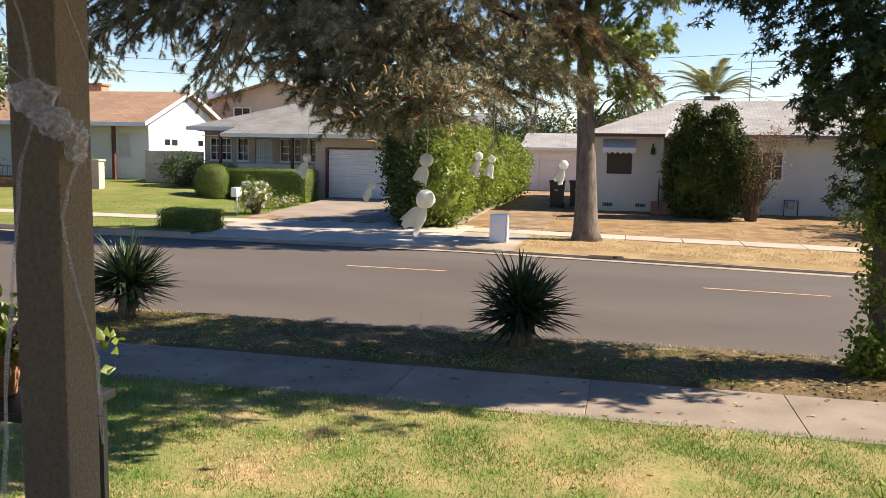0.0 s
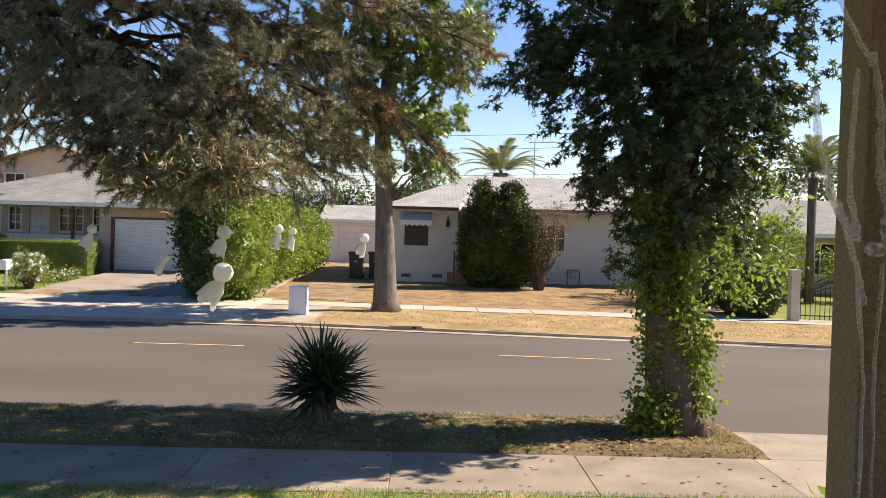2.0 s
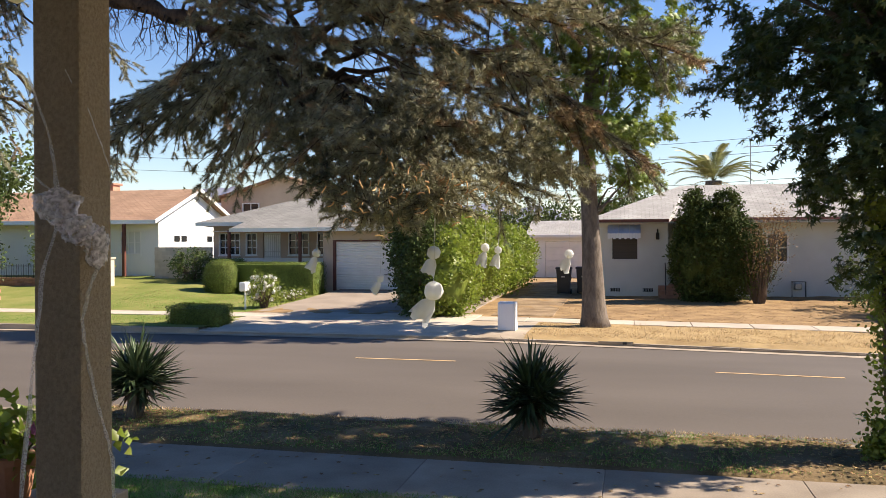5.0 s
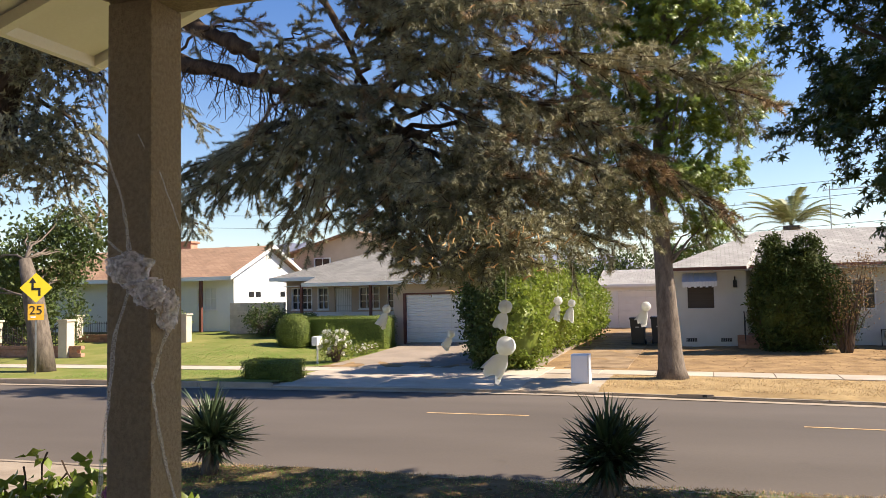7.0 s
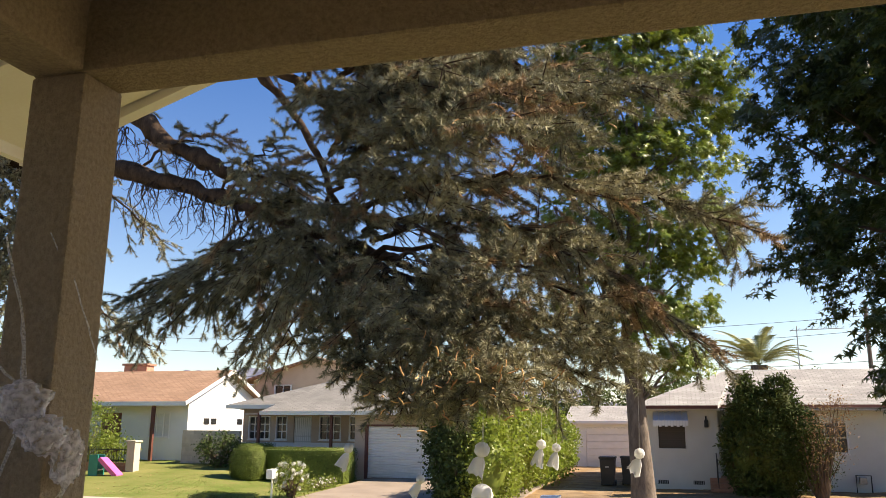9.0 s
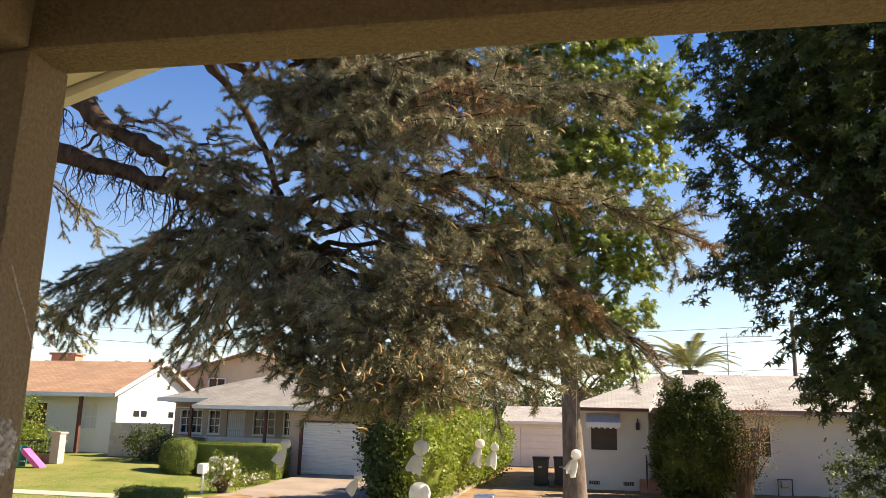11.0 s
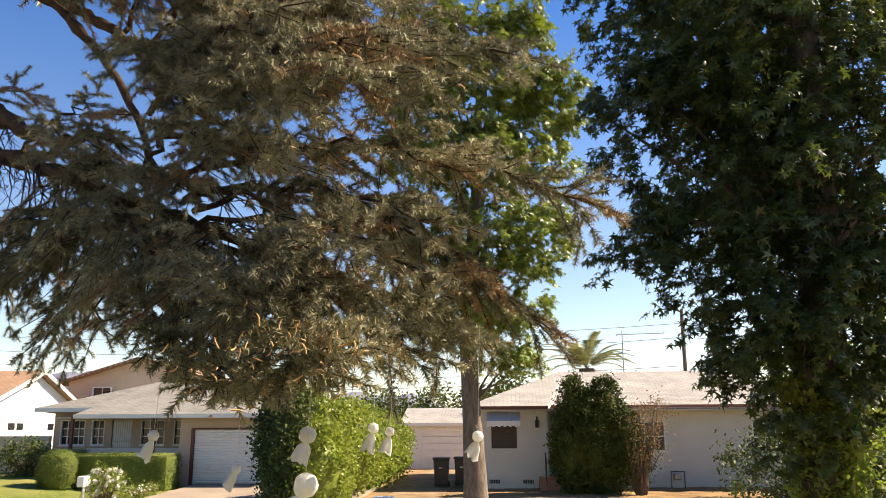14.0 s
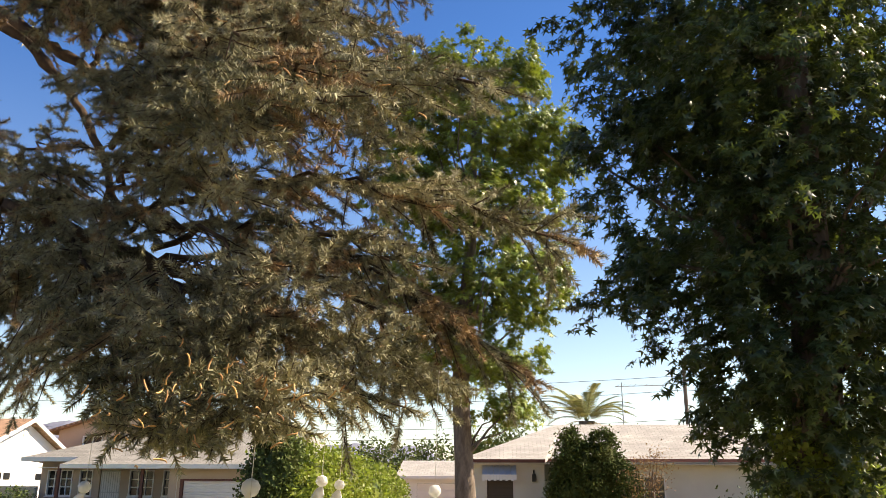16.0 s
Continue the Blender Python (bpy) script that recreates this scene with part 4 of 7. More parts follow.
# the white house with the brown roof; its gable end looks along the street
h = thing("house", "white stucco house with a brown shingle roof and brick chimney", "house", (-27, 41, 1.0))
part("gable_wall", prism(bmesh.new(), [(36.9, 0.3), (44.2, 0.3), (44.2, 3.75), (40.4, 5.25), (36.9, 3.75)], -23.6, -23.4, "x"), "house_white", h)
bm = wall_y(bmesh.new(), -36, -23.6, 0.3, 3.75, 36.9, 0.2, [(-25.6, -24.4, 1.9, 3.1), (-28.4, -27.2, 1.0, 3.1)])
part("wall", bm, "house_white", h)
window(h, -25.55, -24.45, 1.95, 3.05, 36.9, (3, 2), pane_mat="curtain")
part("door", box(bmesh.new(), -28.4, -27.2, 36.96, 37.0, 1.0, 3.1, 0.01), "trim_red", h)
roof_plane("roof", [(-37, 36.0, 3.62), (-23.0, 36.0, 3.62), (-23.0, 40.4, 5.42), (-37, 40.4, 5.42)], "roof_brown", h)
roof_plane("roof", [(-23.0, 44.8, 3.62), (-37, 44.8, 3.62), (-37, 40.4, 5.42), (-23.0, 40.4, 5.42)], "roof_brown", h)
part("barge_board", prism(bmesh.new(), [(35.95, 3.44), (40.4, 5.26), (44.85, 3.44), (44.85, 3.62), (40.4, 5.44), (35.95, 3.62)], -23.02, -22.96, "x"), "trim_white", h)
part("fascia", box(bmesh.new(), -37, -23.0, 35.95, 36.0, 3.42, 3.62), "trim_white", h)
for y in (38.6, 39.3, 42.0, 42.7):
    part("vent", box(bmesh.new(), -23.40, -23.37, y - 0.25, y + 0.25, 2.55, 2.85), "glass_dark", h)
part("vent", box(bmesh.new(), -23.40, -23.37, 40.2, 40.6, 4.55, 4.95), "trim_grey", h)
part("porch_post", box(bmesh.new(), -24.95, -24.8, 36.1, 36.25, 0.8, 3.5, 0.01), "trim_red", h)
ch = part("chimney", box(bmesh.new(), -30.8, -29.3, 41.6, 42.3, 4.6, 5.85, 0.02), "brick", h, "red brick chimney")
part("chimney_cap", box(bmesh.new(), -30.9, -29.2, 41.5, 42.4, 5.85, 5.97, 0.02), "brick", ch)

# garden walls
rnd = random.Random(9)
w = thing("garden_wall", "tan concrete block wall beside the white house", "wall", (-21.6, 36, 0.8))
for r in range(8):
    for c in range(7):
        x0 = -23.0 + 0.41 * c + (0.2 if r % 2 else 0)
        bm = box(bmesh.new(), x0, x0 + 0.40, 35.9, 36.1, 1.02 + 0.2 * r - 0.35, 1.21 + 0.2 * r - 0.35, 0.008)
        part("block", bm, "block", w)
part("mortar", box(bmesh.new(), -22.99, -19.95, 35.906, 36.094, 0.3, 2.26), "block", w)
w = thing("garden_wall", "low brick garden wall with an iron railing", "wall", (-25, 31, 0.3))
z0 = 0.35
for r in range(4):
    for c in range(14):
        x0 = -29.2 + 0.42 * c + (0.2 if r % 2 else 0)
        part("brick", box(bmesh.new(), x0, x0 + 0.41, 32.4, 32.62, z0 + 0.13 * r, z0 + 0.125 + 0.13 * r, 0.008), "brick", w)
for x in (-29.4, -26.3, -23.2):
    p = part("pier", box(bmesh.new(), x - 0.2, x + 0.2, 32.3, 32.72, 0.1, 1.75, 0.015), "block", w)
    part("pier_cap", box(bmesh.new(), x - 0.25, x + 0.25, 32.25, 32.77, 1.75, 1.82, 0.015), "block", p)
bm = bmesh.new()
for k in range(44):
    tube(bm, [(-29.1 + 0.133 * k, 32.5, 0.85), (-29.1 + 0.133 * k, 32.5, 1.5)], [0.011] * 2, 4)
tube(bm, [(-29.2, 32.5, 0.95), (-23.3, 32.5, 0.95)], [0.015] * 2, 4), tube(bm, [(-29.2, 32.5, 1.42), (-23.3, 32.5, 1.42)], [0.015] * 2, 4)
part("railing", bm, "iron", w)
w = thing("garden_wall", "low brick wall with a black iron fence and a pier", "wall", (-27, 27.5, 0.1))
for r in range(4):
    for c in range(22):
        x0 = -34 + 0.42 * c + (0.2 if r % 2 else 0)
        part("brick", box(bmesh.new(), x0, x0 + 0.41, 27.4, 27.62, 0.05 + 0.15 * r, 0.195 + 0.15 * r, 0.008), "brick", w)
for x in (-33.0, -29.2, -25.4):
    p = part("pier", box(bmesh.new(), x - 0.22, x + 0.22, 27.28, 27.72, 0.0, 1.65, 0.015), "block", w)
    part("pier_cap", box(bmesh.new(), x - 0.27, x + 0.27, 27.23, 27.77, 1.65, 1.73, 0.015), "block", p)
bm = bmesh.new()
for k in range(64):
    tube(bm, [(-34 + 0.134 * k, 27.5, 0.62), (-34 + 0.134 * k, 27.5, 1.45 + 0.05 * math.sin(k * 1.6))], [0.012] * 2, 4)
tube(bm, [(-34, 27.5, 0.75), (-25.5, 27.5, 0.75)], [0.015] * 2, 4), tube(bm, [(-34, 27.5, 1.36), (-25.5, 27.5, 1.36)], [0.015] * 2, 4)
part("railing", bm, "iron", w)
# iron fence at the end house
w = thing("fence", "black iron picket fence between stucco piers", "fence", (14, 23, 0))
fy = lambda x: 23.45 - 0.13 * (x - 10.8)
for x in (10.75, 17.5, 24.0):
    p = part("pier", box(bmesh.new(), x - 0.13, x + 0.13, fy(x) - 0.13, fy(x) + 0.13, 0.0, 1.45, 0.01), "block", w)
    part("pier_cap", box(bmesh.new(), x - 0.17, x + 0.17, fy(x) - 0.17, fy(x) + 0.17, 1.45, 1.52, 0.01), "block", p)
for k in range(95):
    x = 10.95 + 0.135 * k
    if all(abs(x - c) > 0.18 for c in (17.5,)):
        part("picket", tube(bmesh.new(), [(x, fy(x), 0.08), (x, fy(x), 1.12)], [0.013, 0.011], 5), "iron", w)
bm = bmesh.new()
for z in (0.2, 1.02):
    tube(bm, [(10.85, fy(10.85), z), (23.9, fy(23.9), z)], [0.016] * 2, 5)
part("rail", bm, "iron", w)
h = thing("house", "tan ranch house with a low brown roof behind the fence", "house", (19, 34, 0.3))
bm = wall_y(bmesh.new(), 12.8, 30, 0.2, 2.75, 32.5, 0.2, [(15.3, 17.2, 1.0, 2.3), (22.4, 24.4, 1.0, 2.3)])
part("wall", bm, "house_tan", h)
window(h, 15.35, 17.15, 1.05, 2.25, 32.5, (3, 2))
window(h, 22.45, 24.35, 1.05, 2.25, 32.5, (3, 2))
roof_plane("roof", [(12.0, 31.7, 2.65), (31, 31.7, 2.65), (31, 36.5, 4.2), (12.0, 36.5, 4.2)], "roof_dark", h)
roof_plane("roof", [(31, 41.5, 2.65), (12.0, 41.5, 2.65), (12.0, 36.5, 4.2), (31, 36.5, 4.2)], "roof_brown", h)
part("gable_wall", prism(bmesh.new(), [(32.6, 0.2), (41, 0.2), (41, 2.7), (36.5, 4.1), (32.6, 2.7)], 12.8, 13.0, "x"), "house_tan", h)
part("fascia", box(bmesh.new(), 12.0, 31, 31.66, 31.7, 2.5, 2.67), "trim_white", h)


# ---- trees ----
def cedar_brush(seed, n=52, L=0.14, w=0.0044):
    """Needles that lean forward all round a twig along x."""
    q = np.random.RandomState(seed)
    v, f = [], []
    for j in range(n):
        a = 2.4 * j + q.uniform(-0.4, 0.4)
        d = np.array((q.uniform(0.4, 1.0), math.cos(a), math.sin(a)))
        d /= np.linalg.norm(d)
        c = np.array((L * (j + 0.5) / n, 0, 0))
        side = np.cross(d, q.normal(0, 1, 3))
        side /= np.linalg.norm(side)
        k = len(v)
        v += [c + side * w, c - side * w, c + d * q.uniform(0.038, 0.06)]
        f.append((k, k + 1, k + 2))
    return np.array([tuple(p) for p in v]), np.array(f)


BRUSHES = [cedar_brush(s) for s in (1, 2, 3)]
COARSE = cedar_brush(4, 16, 0.14, 0.011)
# the brown twig inside every brush, added to darken the plume's interior
TWIG = np.array([(-0.01, 0, 0)] + [(0.06, 0.006 * math.cos(a), 0.006 * math.sin(a)) for a in (0.3, 2.4, 4.5)] + [(0.12, 0, 0)]), np.array([(0, 2, 1), (0, 3, 2), (0, 1, 3), (4, 1, 2), (4, 2, 3), (4, 3, 1)])
cedar_wood, cedar_green, cedar_dry, cedar_twig, cone_at = bmesh.new(), [], [], [], []
CR = np.random.RandomState(21)
GAP_AT, GAP_WAY = np.array((-2.56, 7.5, 4.03)), np.array((-0.285, 0.934, 0.217))


def cedar_branch(a, b, spread, droop=0.25, thick=0.035, every=0.125, dry=0.12, bare=0.12, hang=0.25, cones=0.03):
    """A limb with side twigs to both hands; every twig is a plume of needle brushes with short spurs."""
    axis = sag(a, b, 12, -droop, 0.05, random)
    n = len(axis) - 1
    tube(cedar_wood, axis, [0.5 * thick * (1 - 0.8 * i / n) + 0.004 for i in range(n + 1)], 6, 0.5)
    A = np.array([tuple(p) for p in axis])
    total = float(np.linalg.norm(A[-1] - A[0]))
    main = (A[-1] - A[0]) / total
    side = np.cross(main, (0, 0, 1.0))
    side /= np.linalg.norm(side)
    pos, dirs, dpos, ddirs = [], [], [], []
    count = max(4, int(total / every * 0.58))
    twigs = [(A[-3], main * 0.9 + CR.normal(0, 0.1, 3), 0.45)]
    for i in range(count):
        s = bare + (1 - bare) * (i + CR.uniform(0, 1)) / count
        k = min(n - 1, int(s * n))
        p = A[k] + (A[k + 1] - A[k]) * (s * n - k)
        for hand in (-1, 1):
            ln = 0.74 * spread * (1.08 - 0.72 * s) * CR.uniform(0.4, 1.4) + 0.14
            d = main * CR.uniform(0.5, 1.1) + side * hand * CR.uniform(0.4, 1.0) + np.array((0, 0, CR.uniform(-0.35, 0.35)))
            twigs.append((p, d, ln))
        if CR.uniform() < 0.45:
            twigs.append((p, np.array((0, 0, -1.0)) + main * 0.4 + CR.normal(0, 0.35, 3), CR.uniform(0.15, 0.42)))
    for p, d, ln in twigs:
        d = d / np.linalg.norm(d)
        steps = max(2, int(ln / 0.11))
        is_dry = CR.uniform() < dry
        P, D = (dpos, ddirs) if is_dry else (pos, dirs)
        last = p
        flat = np.cross(d, (0, 0, 1.0))
        flat /= np.linalg.norm(flat) + 1e-6
        for m in range(steps):
            q = (m + 1) / steps
            c = p + d * ln * q + np.array((0, 0, -hang * (ln * q) ** 2 * 1.6)) + CR.normal(0, 0.018, 3)
            e = (c - last) / (np.linalg.norm(c - last) + 1e-6)
            P.append(last), D.append(e)
            for hand in (-1, 1):
                if CR.uniform() < 0.55:
                    g = e * 0.75 + flat * hand * CR.uniform(0.45, 0.9) + np.array((0, 0, CR.uniform(-0.45, 0.3) - 0.5 * hang))
                    P.append(c), D.append(g)
                    if CR.uniform() < 0.3:
                        P.append(c + g / np.linalg.norm(g) * 0.11), D.append(g + CR.normal(0, 0.15, 3))
            if m == steps - 1:
                P.append(c), D.append(e)
            if m % 3 == 2 or m == steps - 1:
                tube(cedar_wood, [p if m < 3 else prev, c], [0.006, 0.004], 3)
                prev = c
            if CR.uniform() < cones:
                cone_at.append(c)
            last = c
    for store, P, D in ((cedar_green, pos, dirs), (cedar_dry, dpos, ddirs)):
        if not P:
            continue
        P, D = np.array(P), np.array(D)
        q = P - GAP_AT
        q = q - np.outer(q @ GAP_WAY, GAP_WAY)
        keep = (np.abs(q[:, 0]) / 0.25) ** 2 + (np.abs(q[:, 2]) / 0.30) ** 2 > CR.uniform(0.5, 1.3, len(P))
        P, D = P[keep], D[keep]
        if not len(P):
            continue
        rot = frames_of(D, CR.uniform(0, 6.28, len(P)))[:, :, [2, 0, 1]]
        cedar_twig.append(stamp(*TWIG, P, rot, np.ones(len(P))))
        for k in range(3):
            store.append(stamp(*BRUSHES[k], P[k::3], rot[k::3], CR.uniform(0.8, 1.15, len(P[k::3]))))


def cedar_tuft(c, r, n, big=1.0):
    """A thick bunch of short brushes round a branch end."""
    d = CR.normal(0, 1, (n, 3)) + (0.1, -0.2, -0.25)
    d /= np.linalg.norm(d, axis=1, keepdims=True)
    P = np.array(c) + d * CR.uniform(0.15, 1.0, (n, 1)) * np.array((r, r, r * 0.6))
    rot = frames_of(d + CR.normal(0, 0.3, (n, 3)), CR.uniform(0, 6.28, n))[:, :, [2, 0, 1]]
    cedar_twig.append(stamp(*TWIG, P, rot, np.full(n, big)))
    cedar_green.append(stamp(*(COARSE if big > 1 else BRUSHES[n % 3]), P, rot, CR.uniform(0.8, 1.2, n) * big))


def gnarl(pts, radii, jit, seed):
    """A crooked limb through the points, with knots."""
    q = random.Random(seed)
    out, rad = [], []
    for i in range(len(pts) - 1):
        for k, p in enumerate(sag(pts[i], pts[i + 1], 7, 0, jit, q)[:-1]):
            out.append(p), rad.append((radii[i] + (radii[i + 1] - radii[i]) * k / 7) * q.uniform(0.85, 1.2))
    out.append(Vector(pts[-1])), rad.append(radii[-1])
    tube(cedar_wood, out, rad, 10, 0.35, seed)


random.seed(5)
# main limbs of the cedar: one heavy limb reaches over the lawn
TR = (-9.7, 9.5)
trunk = tube(bmesh.new(), [(-12.5, 9.5, -0.2), (-12.4, 9.5, 0.3), (-11.6, 9.5, 2.6), (-10.3, 9.5, 4.8), (-9.7, 9.5, 6.2), (-9.5, 9.5, 9), (-9.4, 9.5, 14)], [0.75, 0.6, 0.5, 0.44, 0.4, 0.3, 0.1], 16, 0.12, 3)
limb = [(-9.5, 9.4, 6.2), (-8.2, 9.2, 5.95), (-6.6, 8.9, 5.55), (-5.1, 8.5, 5.0), (-4.2, 8.1, 4.62), (-3.45, 7.8, 4.3), (-2.7, 7.5, 3.95), (-1.9, 7.1, 3.6)]
gnarl(limb, [0.15, 0.125, 0.10, 0.085, 0.07, 0.055, 0.04, 0.02], 0.035, 4)
gnarl([(-9.4, 9.4, 7.1), (-8.2, 9.2, 6.9), (-6.9, 9.0, 6.45), (-5.9, 8.75, 5.75), (-5.05, 8.5, 5.28)], [0.13, 0.12, 0.11, 0.10, 0.085], 0.035, 5)
gnarl([(-7.2, 8.9, 8.1), (-5.13, 7.9, 6.75), (-4.45, 7.8, 6.27), (-3.98, 7.8, 5.74), (-3.58, 7.8, 5.09), (-3.25, 7.6, 4.4)], [0.08, 0.06, 0.05, 0.042, 0.035, 0.025], 0.016, 6)
gnarl([(-7.0, 8.6, 8.0), (-5.2, 7.9, 6.9), (-4.33, 7.6, 6.25), (-3.87, 7.6, 5.95), (-3.41, 7.6, 5.58), (-2.8, 7.6, 5.02)], [0.08, 0.06, 0.05, 0.045, 0.038, 0.03], 0.016, 8)
gnarl([(-6.2, 8.3, 7.7), (-4.2, 7.5, 6.9), (-2.6, 6.8, 6.35)], [0.08, 0.06, 0.03], 0.02, 9)
cedar_branch((-3.7, 8.0, 4.25), (-6.35, 8.6, 3.85), 0.6, 0.22, 0.05, every=0.1, hang=0.5, dry=0.02, cones=0)
cedar_branch((-3.9, 8.1, 4.3), (-5.4, 8.9, 3.75), 0.6, 0.15, 0.04, every=0.1, hang=0.6, dry=0.02, cones=0)
cedar_branch((-3.6, 7.9, 4.1), (-4.0, 8.1, 3.25), 0.45, 0.1, 0.035, hang=0.5, dry=0.05, cones=0)
cedar_branch((-3.3, 7.6, 4.1), (-2.0, 5.9, 2.55), 0.55, 0.2, 0.04, every=0.085, cones=0.06)
cedar_branch((-3.1, 7.5, 4.0), (-1.4, 5.5, 2.66), 0.6, 0.22, 0.045, every=0.075, cones=0.12)
cedar_branch((-2.7, 7.3, 3.75), (-0.50, 6.8, 2.98), 0.42, 0.08, 0.04, every=0.08, dry=0.03, cones=0.01)
cedar_branch((-2.6, 7.2, 3.8), (-0.95, 6.2, 2.80), 0.5, 0.15, 0.04, every=0.08, cones=0.05)
cedar_branch((-2.9, 7.5, 4.15), (-0.78, 6.2, 3.66), 0.55, 0.25, 0.045, dry=0.2)
cedar_branch((-2.9, 7.5, 4.0), (-0.68, 6.3, 3.28), 0.55, 0.22, 0.045, dry=0.2)
cedar_branch((-3.1, 7.6, 4.5), (0.32, 6.5, 3.86), 0.60, 0.35, 0.05, dry=0.3, bare=0.3)
cedar_branch((-2.9, 7.5, 4.3), (0.05, 7.6, 3.10), 0.55, 0.45, 0.05, dry=0.25, hang=0.5, bare=0.3)
cedar_branch((-1.8, 7.6, 4.2), (-0.35, 7.7, 3.35), 0.6, 0.2, 0.04, dry=0.25, hang=0.5)
cedar_branch((-3.3, 7.7, 5.0), (-0.22, 6.0, 4.75), 0.50, 0.30, 0.05, bare=0.25, cones=0.05)
cedar_branch((-3.3, 7.6, 4.9), (-0.95, 5.0, 4.16), 0.60, 0.25, 0.05, dry=0.2, cones=0.08)
cedar_branch((-3.3, 7.4, 5.0), (-1.6, 5.5, 4.85), 0.60, 0.25, 0.05, dry=0.2)
cedar_branch((-3.2, 7.4, 4.7), (-1.75, 6.0, 4.05), 0.60, 0.15, 0.04)
cedar_branch((-3.4, 7.7, 5.3), (-1.4, 6.2, 5.35), 0.60, 0.25, 0.05, dry=0.25)
cedar_branch((-3.6, 7.7, 5.7), (-1.5, 6.6, 5.85), 0.55, 0.2, 0.05, dry=0.25, bare=0.2)
cedar_branch((-3.9, 7.8, 5.9), (-2.2, 6.6, 6.35), 0.55, 0.2, 0.05, dry=0.2)
cedar_branch((-2.6, 6.9, 5.0), (-0.75, 6.0, 4.75), 0.50, 0.2, 0.04, cones=0.06)
cedar_branch((-2.3, 6.6, 4.7), (-1.0, 5.4, 4.6), 0.50, 0.15, 0.04, cones=0.05)
cedar_branch((-5.2, 8.5, 5.0), (-4.2, 8.0, 5.35), 0.45, 0.1, 0.03, every=0.24, dry=0.1)
cedar_branch((-6.4, 8.8, 5.6), (-5.2, 8.4, 5.75), 0.4, 0.1, 0.03, every=0.25, dry=0.3)
cedar_branch((-2.9, 7.3, 4.2), (-1.6, 6.0, 3.5), 0.65, 0.2, 0.04, dry=0.2)
cedar_branch((-2.7, 7.2, 3.9), (-1.5, 5.8, 3.15), 0.6, 0.2, 0.04, every=0.09)
cedar_branch((-2.4, 7.1, 4.4), (-0.6, 6.6, 4.15), 0.6, 0.2, 0.04, dry=0.25)
cedar_branch((-2.8, 7.2, 5.3), (-1.0, 6.4, 5.15), 0.6, 0.2, 0.04, dry=0.25)
cedar_branch((-3.4, 7.6, 4.6), (-2.4, 6.6, 5.0), 0.6, 0.1, 0.04, dry=0.15)
cedar_branch((-4.6, 8.2, 4.75), (-4.4, 8.0, 4.1), 0.45, 0.1, 0.03, hang=0.5)
cedar_branch((-3.2, 7.5, 5.9), (-2.0, 6.2, 5.95), 0.55, 0.2, 0.04, dry=0.25)
cedar_branch((-2.9, 7.2, 6.3), (-1.6, 6.6, 6.6), 0.6, 0.2, 0.04, dry=0.25)
cedar_branch((-3.6, 7.6, 6.6), (-2.3, 6.5, 7.1), 0.6, 0.2, 0.04, dry=0.25)
# the upper boughs that sweep down towards the street
for a, b in (((-4.4, 7.8, 6.7), (-3.84, 7.2, 6.15)), ((-4.3, 7.7, 6.6), (-3.3, 6.9, 5.9)), ((-4.0, 7.5, 6.7), (-2.9, 6.6, 5.75)), ((-3.8, 7.4, 6.7), (-2.4, 6.6, 5.85)), ((-3.4, 7.3, 6.3), (-1.95, 6.4, 5.3)),
             ((-3.0, 7.0, 6.4), (-1.55, 6.4, 5.55)), ((-2.7, 6.9, 6.35), (-1.2, 6.5, 5.6)), ((-3.7, 7.7, 5.8), (-2.8, 6.8, 5.1)), ((-3.3, 7.5, 5.6), (-2.2, 6.5, 4.95)), ((-2.8, 7.2, 5.7), (-1.75, 6.4, 4.85)),
             ((-2.4, 7.0, 5.8), (-0.85, 6.6, 5.1)), ((-4.6, 7.9, 6.9), (-4.1, 7.3, 6.7)), ((-3.2, 7.1, 6.7), (-2.0, 6.3, 6.4)), ((-3.9, 7.5, 6.9), (-3.1, 6.6, 6.6))):
    cedar_branch(a, b, 0.62, 0.12, 0.045, every=0.085, dry=0.22, cones=0.03, hang=0.4)
# back boughs, set where they shade the left-hand sprays
for a, b in (((-4.6, 8.8, 7.7), (-2.1, 9.3, 6.6)), ((-4.6, 8.7, 7.8), (-1.4, 9.5, 7.2)), ((-4.4, 8.8, 7.4), (-2.8, 9.1, 6.0)), ((-4.2, 8.7, 7.9), (-1.0, 9.2, 7.6)), ((-4.0, 8.8, 7.1), (-1.6, 9.2, 6.2)), ((-4.4, 8.9, 7.6), (-2.4, 9.7, 7.2)), ((-3.8, 8.8, 6.6), (-2.2, 9.4, 5.7)), ((-4.5, 8.9, 8.3), (-1.8, 9.8, 8.2))):
    cedar_branch(a, b, 0.75, 0.2, 0.06, every=0.09, dry=0.15, cones=0.01, hang=0.4)
# unseen crown high over the lawn, added to shade the trunk and left boughs
for k in range(46):
    cedar_tuft((random.uniform(-7.5, -2.6), random.uniform(9.4, 11.6), random.uniform(9.3, 11.5)), 0.9, 40, 2.6)
